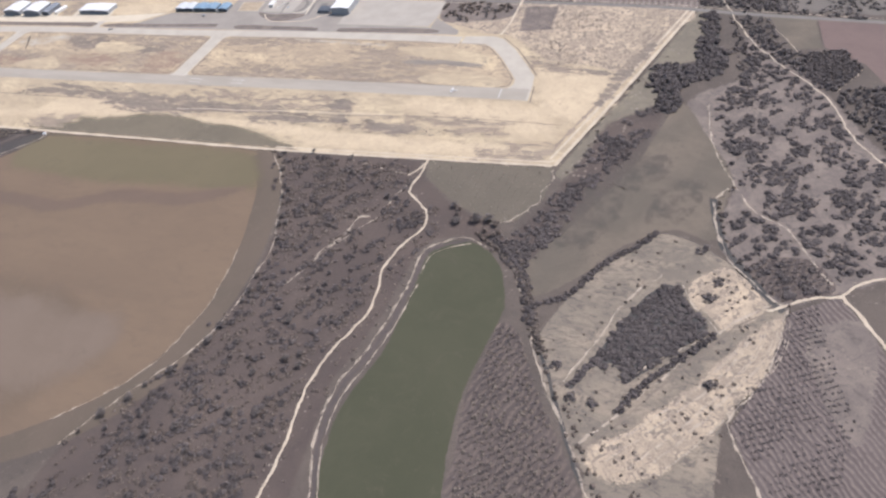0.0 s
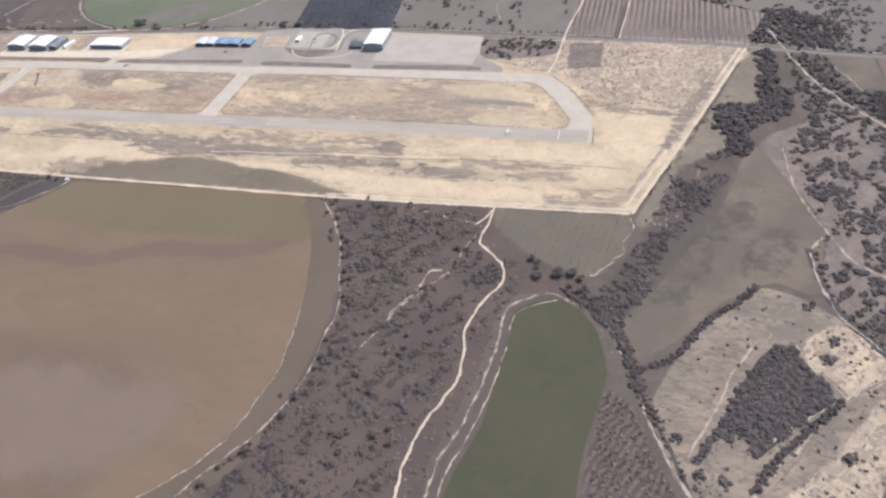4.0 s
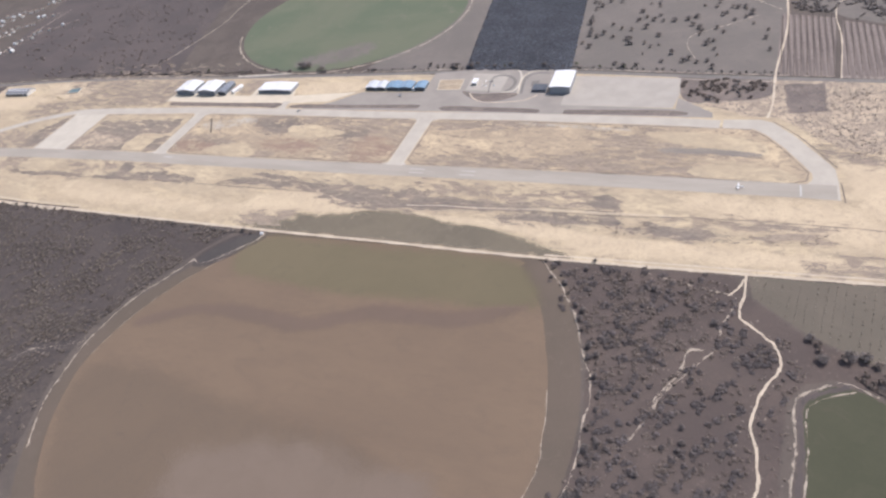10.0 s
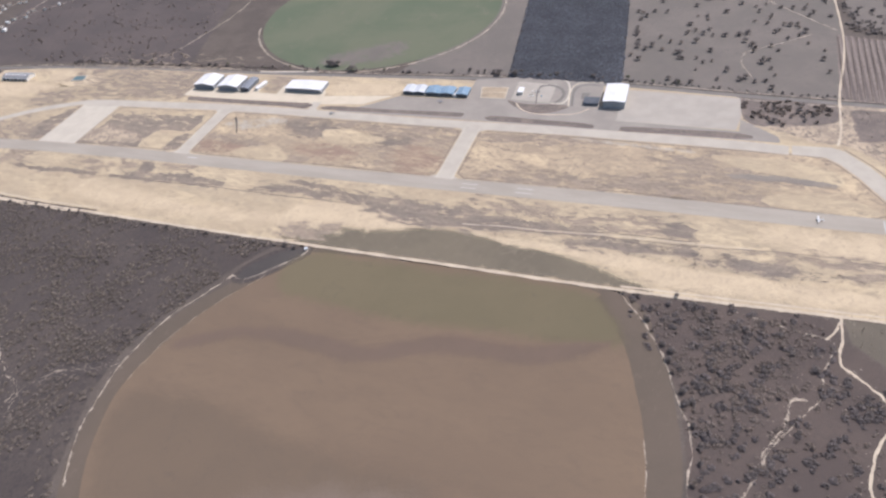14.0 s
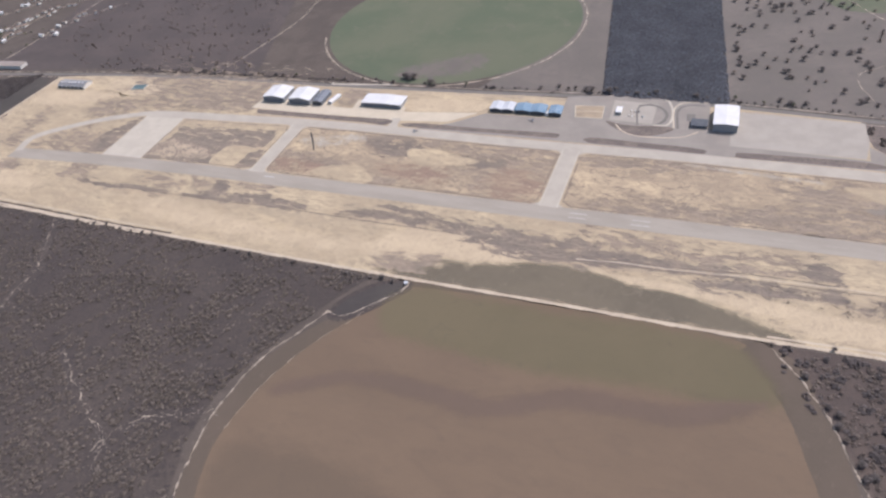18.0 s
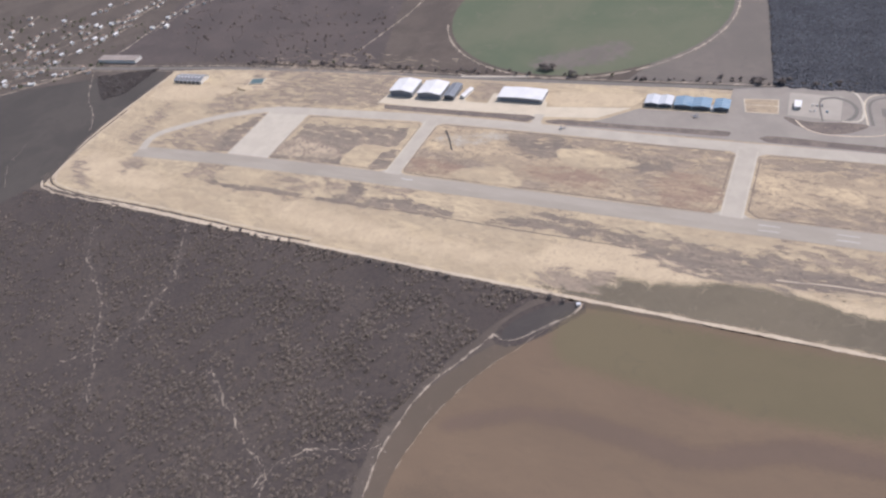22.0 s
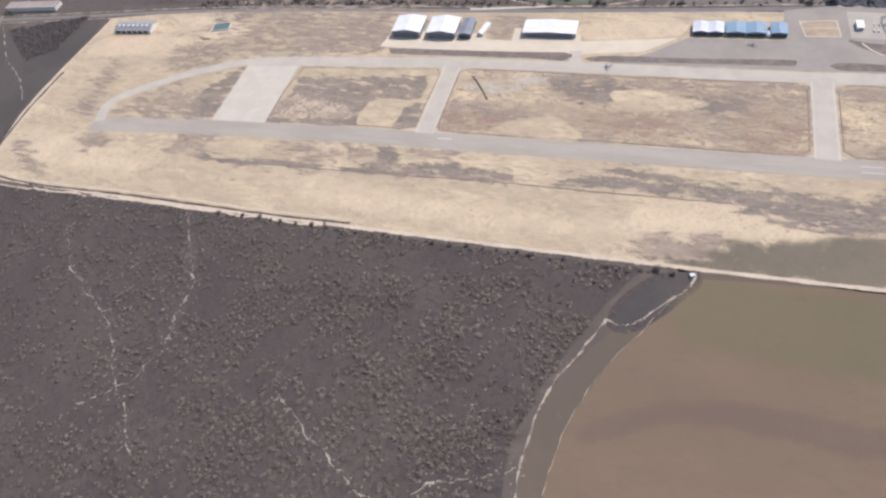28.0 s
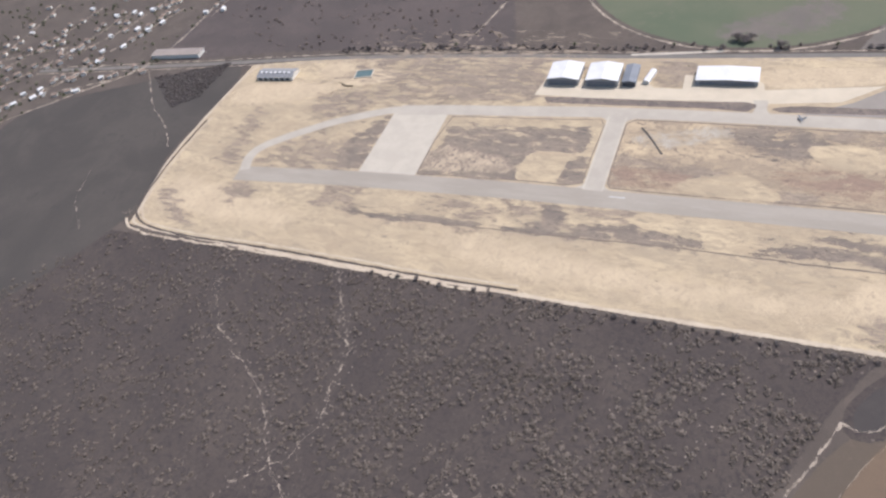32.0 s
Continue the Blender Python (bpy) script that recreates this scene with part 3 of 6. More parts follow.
def make_tree(name, h, r, material, label, seed, leaves=150):
    gen = np.random.default_rng(seed)
    ob = tagged(new(name), label, "tree")
    bm = bmesh.new()
    tube(bm, (0, 0, -0.2), (0.1, 0.05, h * 0.45), h * 0.045, h * 0.026)
    for k in range(5):
        a = k * 1.27 + seed
        tube(bm, (0.08, 0.04, h * (0.28 + 0.04 * k)), (r * 0.6 * math.cos(a), r * 0.6 * math.sin(a), h * (0.55 + 0.06 * k)), h * 0.018, h * 0.006, 5)
    part("trunk", bm, BARK, ob)
    lumps = []
    for k in range(7):
        a, d = k * 2.4 + seed, r * 0.5 * math.sqrt(k / 6)
        v = leaf_cloud(leaves // 7, r * gen.uniform(0.42, 0.6), h * gen.uniform(0.34, 0.5), 0, r * 0.17, gen)
        v += (d * math.cos(a), d * math.sin(a), h * gen.uniform(0.36, 0.54))
        lumps.append(v)
    crown = new("crown", quads("crown", np.concatenate(lumps), material))
    crown.parent = ob
    return ob


# ---- the plan: shared lines ----
def base(x):
    """Where the runway's far edge runs, by x."""
    return float(np.interp(x, (-1520, -1365, -1180, -1000, -800, -600, -460, -160), (683.5, 697, 706.5, 711.5, 717, 725, 730, 737)))


FENCE_SOUTH = [(-111, 593), (-249, 585), (-450, 575), (-654, 571), (-841, 567), (-1107, 564), (-1360, 563), (-1578, 566)]
ROAD_NORTH = [(393, 914), (263, 925), (82, 941), (-40, 957), (-233, 965), (-356, 969), (-509, 976), (-680, 973), (-853, 960), (-1090, 944), (-1269, 936), (-1511, 917), (-1761, 884), (-2056, 848)]
FIELD_EDGE = [(-803, 556), (-834, 506), (-858, 468), (-878, 424), (-889, 385), (-894, 345), (-888, 305), (-862, 246), (-815, 188), (-735, 138), (-636, 118), (-543, 137), (-464, 189), (-412, 250), (-394, 320), (-395, 362), (-404, 415), (-416, 455), (-436, 508), (-470, 550), (-497, 570)]
TRACK_FIELD_EAST = [(-450, 573), (-425, 543), (-399, 500), (-380, 452), (-366, 416), (-367, 380), (-364, 345), (-368, 314), (-381, 278), (-403, 241), (-423, 206), (-439, 171)]
TRACK_FIELD_WEST = [(-870, 503), (-887, 464), (-905, 427), (-911, 390), (-914, 358), (-910, 325), (-898, 278), (-872, 232)]
TRACK_MAIN = [(-251, 583), (-251, 558), (-253, 537), (-252, 526), (-245, 519), (-235, 510), (-224, 499), (-218, 485), (-222, 468), (-233, 446), (-237, 431), (-238, 409)] + [(-232, 374), (-237, 341), (-249, 309), (-252, 277), (-249, 246), (-245, 211), (-245, 173), (-250, 105)]
TRACK_POND = [(-148, 461), (-173, 469), (-197, 456), (-208, 440), (-208, 398), (-211, 359), (-218, 315), (-226, 286), (-228, 254), (-220, 217), (-206, 183), (-197, 126)]
LANE = [(-121, 455), (-108, 424), (-90, 392), (-83, 369), (-71, 343), (-58, 316), (-41, 291), (-29, 271), (-11, 235), (5, 188)]
ROAD_NE = [(36, 1001), (54, 948), (74, 889), (111, 825), (156, 762), (175, 709), (187, 670), (216, 634), (284, 578)]
PATH_EAST = [(40, 728), (49, 651), (72, 590), (92, 552), (120, 533), (136, 501), (152, 470)]
LANE_JN = [(115, 438), (88, 465), (70, 489), (61, 517), (55, 558), (67, 583)]
LANE_JE = [(103, 432), (115, 438), (136, 452), (160, 460), (180, 480), (217, 493)]
WOOD_TRACK = [(-1312, 556), (-1287, 516), (-1263, 474), (-1256, 435), (-1251, 400), (-1255, 376), (-1270, 355), (-1300, 330)]
WOOD_TRACK_2 = [(-1445, 517), (-1409, 472), (-1376, 447), (-1327, 416), (-1300, 392), (-1281, 363), (-1250, 335), (-1225, 300)]
WOOD_TRACK_3 = [(-1124, 376), (-1092, 356), (-1056, 332), (-1025, 316), (-999, 303), (-990, 270)]
WOOD_TRACK_4 = [(-1004, 288), (-992, 318), (-968, 338), (-930, 352), (-916, 360)]

# ---- ground ----
me = bpy.data.meshes.new("ground")
me.from_pydata([(-9000, -7000, 0), (8000, -7000, 0), (8000, 9000, 0), (-9000, 9000, 0)], [], [(0, 1, 2, 3)])
me.materials.append(SCRUB)
tagged(new("ground", me), "flat brown-grey scrubland reaching the horizon", "ground", kind="structure")

# airfield grass inside the perimeter
AIRFIELD = [(-1612, 568), (-1578, 566), (-1107, 564), (-841, 566), (-450, 575), (-108, 594), (-51, 761), (12, 960), (-233, 963), (-509, 974), (-853, 958), (-1269, 934), (-1511, 916), (-1640, 892), (-1639, 691)]
patch("airfield_grass", AIRFIELD, 0.05, DRY, "dry straw-coloured grass inside the perimeter track", 7.0, False, category="grass")
INFIELDS = [
    [(-1292, 703), (-1230, 705.5), (-1170, 708.5), (-1118, 710), (-1106, 716), (-1105, 760), (-1104, 812), (-1110, 821), (-1160, 817), (-1230, 812.5), (-1288, 808), (-1294, 760)],
    [(-1080, 712), (-1000, 713), (-900, 716), (-800, 718.5), (-716, 721.5), (-705, 729), (-704, 780), (-704, 824), (-716, 833), (-800, 830), (-900, 828), (-1000, 826.5), (-1076, 824), (-1085, 816), (-1085, 765), (-1084, 719)],
    [(-668, 724), (-600, 727), (-460, 731.5), (-320, 733), (-215, 734.5), (-197, 741), (-195, 757), (-223, 803), (-243, 829), (-257, 840), (-290, 841), (-344, 840.5), (-420, 840), (-560, 838), (-668, 834), (-679, 825), (-679, 780), (-679, 733)],
]
for pts in INFIELDS:
    patch("infield_grass", pts, 0.1, DRY_INFIELD, "worn dry infield grass between runway and taxiway", 3.0, False, category="grass")
    line = np.array(pts + pts[:1], float)
    line = line + (line.mean(0) - line) * (2.2 / np.maximum(np.hypot(*(line - line.mean(0)).T), 1))[:, None]
    strip("worn_margin", line, 1.7, 0.295, MARGIN, "withered dark margin of the infield", step=4.0, smooth=False)

# shape of the large field, its rim and its tints
RIM = [(-804, 565), (-840, 515), (-868, 486), (-888, 455), (-905, 420), (-911, 385), (-913, 350), (-907, 310), (-884, 246), (-832, 174), (-743, 120), (-637, 98), (-534, 117), (-439, 171), (-385, 243), (-371, 312), (-370, 382), (-384, 455), (-403, 504), (-450, 570), (-649, 567)]
patch("field_rim", RIM, 0.06, FIELD_RIM, "dull olive grass strip round a ploughed field", 5.0, category="field")
patch("brown_field", FIELD_EDGE, 0.12, BROWN_FIELD, "smooth brown tilled field with a curved edge", 7.0, category="field")
patch("green_tint", [(-807, 497), (-793, 554), (-649, 561), (-495, 566), (-456, 543), (-434, 503), (-471, 496), (-595, 488), (-713, 484)], 0.16, FIELD_GREEN, "sprouting greenish part of the brown field", 30.0, category="field")
patch("damp_band", [(-869, 391), (-805, 422), (-725, 425), (-672, 421), (-600, 456), (-520, 460), (-446, 498), (-444, 508), (-520, 482), (-600, 476), (-673, 443), (-726, 445), (-805, 438), (-870, 405)], 0.2, FIELD_DARK, "damp dark band across the brown field", 16.0, category="field")
patch("pale_soil", [(-711, 263), (-673, 288), (-609, 303), (-534, 302), (-478, 301), (-466, 261), (-495, 216), (-583, 189), (-678, 211)], 0.2, FIELD_PALE, "pale washed soil in the brown field", 40.0, category="field")
patch("woodland_floor", [(-1770, 413), (-1629, 554), (-1578, 557), (-1107, 557), (-847, 560), (-876, 509), (-909, 435), (-925, 378), (-921, 322), (-885, 231), (-858, 142), (-1300, 40), (-1758, 173)], 0.03, WOOD_FLOOR, "dark leaf-strewn woodland floor", 7.0, False, category="woodland")
patch("scrub_floor", [(-448, 570), (-262, 580), (-250, 556), (-200, 514), (-150, 492), (-128, 470), (-150, 462), (-178, 472), (-202, 462), (-214, 440), (-218, 360), (-234, 280), (-226, 215), (-212, 110), (-440, 90), (-436, 165), (-395, 245), (-372, 310), (-366, 380), (-378, 455), (-402, 505)], 0.035, SCRUB_FLOOR, "warm brown leaf-strewn ground of the scrub", 7.0, False, category="scrub")
patch("oak_pasture", [(17, 725), (77, 793), (78, 891), (159, 763), (221, 636), (315, 559), (328, 471), (222, 491), (160, 463), (113, 440), (83, 473), (58, 530), (69, 598)], 0.03, OAK_SOIL, "grey pasture under scattered oaks", 14.0, category="pasture")
patch("olive_grass", [(-840, 571), (-817, 591), (-776, 610), (-702, 622), (-645, 627), (-565, 622), (-496, 607), (-463, 595), (-418, 580), (-450, 577), (-654, 572)], 0.1, OLIVE_VERGE, "dull olive grass beyond the perimeter track", 20.0, category="grass")
patch("reed_margin", [(-869, 497), (-866, 518), (-849, 542), (-830, 558), (-799, 564), (-795, 553), (-814, 526), (-844, 495), (-863, 491)], 0.14, WOOD_FLOOR, "dark grass margin round a drop-shaped patch", 4.0, category="grass")
patch("reed_patch", [(-862, 500), (-860, 517), (-846, 537), (-825, 555), (-806, 561), (-801, 555), (-813, 537), (-833, 514), (-849, 500)], 0.145, REED, "dark drop-shaped grass patch beside the track", 3.0, category="grass")

# meadows and fields east and south of the airfield
patch("valley_field", [(-173, 466), (-146, 457), (-125, 432), (-112, 395), (-112, 377), (-117, 340), (-121, 296), (-118, 248), (-110, 203), (-101, 116), (-188, 106), (-203, 184), (-211, 219), (-215, 247), (-212, 278), (-202, 319), (-200, 361), (-201, 406), (-201, 440), (-190, 458)], 0.08, GREEN_FIELD, "long smooth green valley field", 5.0, category="field")
patch("grey_meadow", [(9, 724), (41, 669), (68, 607), (65, 559), (57, 507), (20, 515), (-24, 482), (-50, 444), (-91, 408), (-112, 445), (-82, 488), (-45, 564), (-21, 622)], 0.06, MEADOW, "smooth grey-green meadow beside the stream wood", 6.0, category="meadow")
patch("pale_hill", [(16, 509), (69, 482), (105, 443), (118, 436), (104, 369), (76, 324), (72, 285), (62, 209), (-5, 208), (-15, 249), (-34, 279), (-59, 318), (-73, 371), (-45, 438), (-17, 475)], 0.07, PALE_HILL, "pale dry grass slope with dark tussocks", 8.0, category="grass")
patch("bare_slope", [(43, 452), (72, 475), (104, 438), (75, 404), (59, 416), (43, 429)], 0.085, ROUGH, "bare pale soil above the copse", 6.0, category="soil")
patch("bare_slope", [(90, 400), (117, 427), (107, 369), (78, 324), (53, 287), (25, 258), (-5, 250), (-16, 270), (20, 305), (56, 353)], 0.084, ROUGH, "pale tilled soil on the slope", 14.0, category="soil", full=0.8)
patch("ploughed_field", [(120, 432), (159, 459), (188, 402), (254, 307), (237, 187), (120, 199), (101, 264), (79, 314), (104, 369)], 0.09, PLOUGH, "reddish-brown ploughed field with pale rows", 4.0, False, category="field")
patch("bare_plough", [(132, 408), (167, 434), (182, 413), (167, 325), (147, 339)], 0.1, OAK_SOIL, "bare brown patch in the ploughed field", 12.0, category="field")
patch("furrowed_scrub", [(-110, 374), (-91, 364), (-80, 343), (-61, 307), (-27, 255), (0.2, 198), (-100, 198), (-112, 248), (-118, 296), (-113, 340)], 0.09, FURROW, "furrowed reddish scrub strip beside the lane", 6.0, category="scrub")
patch("orchard_ground", [(-249, 582), (-109, 589), (-108, 543), (-127, 504), (-148, 494), (-199, 518), (-244, 554)], 0.06, ORCHARD_SOIL, "young orchard ground in faint rows", 5.0, False, category="orchard")
patch("red_field", [(157, 940), (234, 931), (393, 909), (399, 753), (220, 788), (204, 827), (163, 862)], 0.06, RED_FIELD, "dull red ploughed field", 4.0, False, category="field")
for pts, full in (([(-34, 611), (6, 626), (7, 596), (-20, 567), (-42, 576)], 0.55), ([(-68, 564), (-30, 553), (-45, 491), (-78, 469), (-86, 514)], 0.5), ([(4, 566), (40, 596), (35, 541), (-2, 520)], 0.5)):
    patch("damp_meadow", pts, 0.075, DAMP_MEADOW, "darker damp grass in the meadow", 14.0, category="meadow", full=full)
patch("green_strip", [(100, 938), (156, 938), (160, 862), (129, 853)], 0.06, MEADOW, "small grey-green meadow between the roads", 5.0, False, category="meadow")
patch("rough_ground", [(-244, 959), (-113, 956), (7, 953), (-21, 869), (-57, 785), (-100, 796), (-158, 803), (-187, 828), (-228, 866), (-246, 879)], 0.1, ROUGH, "rough tan ground with low scrub", 14.0, category="scrub")
patch("dark_plot", [(-225, 951), (-178, 953), (-176, 887), (-219, 878)], 0.14, OAK_SOIL, "dark scrubby plot by the field corner", 9.0, False, category="scrub")
patch("verge", [(-104, 591), (-47, 756), (15, 954), (29, 947), (33, 890), (25, 830), (4, 812), (-26, 803), (-27, 767), (-16, 731), (-18, 700), (-47, 684), (-62, 657), (-62, 624), (-78, 597), (-99, 570), (-105, 580)], 0.06, VERGE_GRASS, "grey-green verge along the perimeter track", 14.0, category="grass")

# land north of the road
patch("open_pasture", [(-571, 985), (-235, 974), (-221, 1141), (-236, 1353), (-272, 1562), (-660, 1615)], 0.05, MONTADO, "open grey pasture dotted with oaks", 8.0, False, category="pasture")
patch("bare_pasture", [(-862, 971), (-671, 979), (-722, 1326), (-764, 1580), (-932, 1585), (-821, 1335), (-775, 1219), (-784, 1153)], 0.05, MONTADO, "bare grey-brown pasture beside the green circle", 8.0, False, category="pasture")
circle = [(-985 + 224 * math.cos(a), 1190 + 222 * math.sin(a)) for a in np.arange(36) * math.tau / 36]
patch("irrigated_circle", circle, 0.12, PIVOT_GREEN, "round irrigated green field", 8.0, category="field")
patch("thin_crop", [(-1000, 985), (-930, 1000), (-880, 1040), (-900, 1075), (-960, 1040), (-1005, 1010)], 0.16, MONTADO, "thin bare patch in the green circle", 60.0, category="field", full=0.62)
ring = [(-985 + 231 * math.cos(a), 1190 + 229 * math.sin(a)) for a in np.linspace(-2.75, 0.7, 40)]
strip("circle_track", ring, 5.0, 0.14, TRACK_FAINT, "faint sandy track round the green circle")
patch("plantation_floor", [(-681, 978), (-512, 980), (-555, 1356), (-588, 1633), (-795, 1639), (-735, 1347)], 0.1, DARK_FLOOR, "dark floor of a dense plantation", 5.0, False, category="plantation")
patch("vineyard_ground", [(-232, 1161), (-160, 1145), (-166, 974), (-235, 972)], 0.08, VINE_SOIL, "reddish vineyard ground in pale rows", 4.0, False, category="vineyard")
patch("vineyard_ground", [(-152, 1136), (-29, 1084), (34, 1051), (9, 954), (-159, 969)], 0.08, VINE_SOIL, "reddish vineyard ground in pale rows", 4.0, False, category="vineyard")
patch("wooded_pasture", [(-225, 1420), (-209, 1202), (-161, 1159), (-144, 1143), (-28, 1089), (35, 1052), (10, 958), (52, 959), (392, 934), (401, 1413)], 0.05, MONTADO, "grey pasture under scattered oaks", 8.0, False, category="pasture")
patch("far_field", [(-396, 1328), (-308, 1286), (-224, 1306), (-215, 1399), (-227, 1601), (-485, 1609)], 0.08, PIVOT_GREEN, "distant green field", 10.0, category="field")
patch("dark_scrub", [(-1255, 957), (-1386, 1361), (-1319, 1635), (-2025, 1655), (-1828, 1069), (-1836, 901), (-1762, 897), (-1611, 928)], 0.06, HEATH, "dark heath beyond the road", 14.0, False, category="heath")
patch("western_field", [(-1655, 881), (-1645, 691), (-1623, 575), (-1749, 411), (-1991, 699), (-1804, 840)], 0.06, DULL_GRASS, "dull grey-brown grassland outside the fence", 10.0, category="grass")

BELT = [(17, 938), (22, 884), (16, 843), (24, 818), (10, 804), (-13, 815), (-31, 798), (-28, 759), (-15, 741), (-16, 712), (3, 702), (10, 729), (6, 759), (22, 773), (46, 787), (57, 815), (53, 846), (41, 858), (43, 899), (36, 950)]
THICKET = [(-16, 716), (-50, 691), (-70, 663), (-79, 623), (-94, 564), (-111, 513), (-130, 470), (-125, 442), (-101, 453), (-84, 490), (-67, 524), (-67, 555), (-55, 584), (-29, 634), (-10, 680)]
# The shade below the stream's trees is put into this floor colour.
patch("stream_wood_floor", BELT, 0.05, DARK_FLOOR, "stream wood ground with tree shade in its colour", 6.0, category="woodland")
patch("thicket_floor", THICKET, 0.066, SCRUB_FLOOR, "dull overgrown ground along the stream", 24.0, category="woodland")
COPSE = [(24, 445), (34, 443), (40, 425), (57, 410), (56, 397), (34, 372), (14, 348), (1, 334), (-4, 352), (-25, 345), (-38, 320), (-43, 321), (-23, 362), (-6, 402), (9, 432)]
# Dark sheet below the copse: shade between its trees, painted as soil.
patch("copse_floor", COPSE, 0.1, DARK_FLOOR, "copse ground with tree shade in its colour", 4.0, category="copse")
patch("apron_wood_floor", [(-356, 950), (-348, 968), (-248, 965), (-240, 920), (-299, 902), (-341, 902)], 0.12, OAK_SOIL, "shaded ground of the small wood by the apron", 8.0, category="woodland")
patch("wood_clearing", [(-346, 904), (-299, 904), (-240, 921), (-242, 870), (-268, 869), (-298, 885)], 0.11, ROUGH, "rough brown clearing below the small wood", 8.0, False, category="scrub")
patch("tussock_plot", [(85, 471), (103, 492), (139, 496), (156, 465), (131, 450), (114, 444)], 0.076, FURROW, "small plot of dark tussocks", 4.0, category="scrub")
patch("olive_tint", [(-881, 328), (-772, 340), (-692, 326), (-589, 322), (-507, 299), (-485, 231), (-543, 151), (-635, 123), (-735, 144), (-821, 198)], 0.15, FIELD_OLIVE, "duller olive half of the brown field", 40.0, category="field")

# stains in the airfield grass
stains = []


def stain(pts, rim=6.0, full=0.8, material=BURNT, label="grey-brown stain of withered grass"):
    stains.append(1)
    patch("grass_stain", pts, 0.15 + 0.0035 * len(stains), material, label, 3 + 1.9 * rim, category="grass", full=full)


def bare(pts, rim=10.0, material=SAND, full=1.0):
    stains.append(1)
    patch("bare_sand", pts, 0.15 + 0.0035 * len(stains), material, "bare pale sandy ground in the dry grass", rim, category="sand", full=full)


bare([(-1246, 624), (-1113, 621), (-969, 611), (-805, 612), (-794, 595), (-969, 584), (-1163, 587)], 40)
bare([(-644, 634), (-586, 628), (-521, 629), (-460, 629), (-381, 619), (-310, 621), (-314, 607), (-384, 602), (-450, 606), (-516, 614), (-582, 618)], 9)
bare([(-426, 608), (-279, 621), (-133, 620), (-143, 603), (-298, 593), (-415, 590)], 18)
bare([(-331, 698), (-214, 703), (-145, 697), (-124, 638), (-251, 653)], 40)
bare([(-167, 797), (-90, 786), (-61, 756), (-87, 677), (-145, 687), (-161, 742)], 30)
bare([(-1601, 596), (-1424, 597), (-1403, 623), (-1511, 649), (-1595, 659)], 40)
bare([(-1614, 849), (-1474, 860), (-1483, 828), (-1556, 806), (-1623, 806)], 22)
bare([(-1498, 914), (-1434, 918), (-1411, 880), (-1474, 860), (-1517, 882)], 18)
bare([(-850, 640), (-740, 655), (-690, 628), (-760, 606), (-860, 602)], 20)
# infield beside the pad: dark turf inside a pale border
bare([(-1290, 805), (-1112, 818), (-1107, 716), (-1176, 711), (-1286, 706)], 8, DRY, 0.8)
stain([(-1276, 789), (-1213, 793), (-1145, 802), (-1119, 801), (-1120, 765), (-1152, 754), (-1170, 759), (-1181, 731), (-1174, 710), (-1250, 706), (-1290, 706), (-1286, 743), (-1280, 760)], 4, 0.9, SCORCHED)
stain([(-1134, 741), (-1116, 756), (-1108, 734), (-1108, 716), (-1136, 714)], 3, 0.9, SCORCHED)
bare([(-1180, 728), (-1169, 756), (-1134, 757), (-1133, 721), (-1138, 711), (-1173, 709)], 5, DRY)
stain([(-1286, 745), (-1262, 752), (-1205, 742), (-1190, 722), (-1240, 716), (-1288, 712)], 9, 0.75, ROUGH, "thin greyish turf with pale soil")
# loop west of the pad
stain([(-1367, 798), (-1382, 782), (-1409, 727), (-1410, 700), (-1367, 703), (-1364, 738)], 4, 0.92, SCORCHED)
stain([(-1410, 735), (-1450, 748), (-1490, 722), (-1505, 700), (-1480, 694), (-1412, 699)], 14, 0.62)
stain([(-1571, 792), (-1558, 782), (-1550, 753), (-1546, 714), (-1540, 687), (-1562, 700), (-1566, 757)], 14, 0.78)
stain([(-1519, 650), (-1490, 659), (-1481, 636), (-1503, 626)], 10, 0.78)
stain([(-1390, 668), (-1350, 671), (-1352, 640), (-1384, 640)], 9, 0.68)
stain([(-1607, 624), (-1587, 606), (-1543, 580), (-1534, 586), (-1578, 614), (-1600, 630)], 7)
# south of the runway, west to east
stain([(-1338, 635), (-1277, 640), (-1225, 643), (-1195, 651), (-1190, 637), (-1247, 632), (-1308, 631)], 6, 0.82, SCORCHED)
stain([(-1260, 664), (-1200, 668), (-1130, 676), (-1150, 662), (-1230, 655)], 14, 0.62)
stain([(-1167, 642), (-1135, 650), (-1139, 671), (-1116, 678), (-1106, 655), (-1075, 662), (-1046, 665), (-1011, 659), (-985, 658), (-984, 649), (-1013, 644), (-1070, 643), (-1134, 637)], 4, 0.95, SCORCHED)
stain([(-1104, 681), (-1068, 682), (-1047, 683), (-1054, 673), (-1096, 672)], 5, 0.78)
stain([(-934, 655), (-899, 670), (-864, 679), (-829, 674), (-786, 669), (-740, 671), (-713, 671), (-700, 649), (-750, 647), (-786, 656), (-833, 654), (-892, 651)], 9, 0.85, SCORCHED)
stain([(-775, 656), (-727, 670), (-663, 660), (-652, 634), (-681, 630), (-724, 632), (-758, 642)], 7, 0.95, SCORCHED)
stain([(-671, 667), (-636, 671), (-606, 665), (-567, 663), (-518, 667), (-472, 670), (-467, 658), (-517, 648), (-570, 642), (-613, 635), (-646, 630), (-671, 640)], 7, 0.92, SCORCHED)
stain([(-640, 688), (-560, 688), (-520, 680), (-470, 684), (-420, 690), (-430, 674), (-520, 668), (-600, 670)], 16, 0.66)
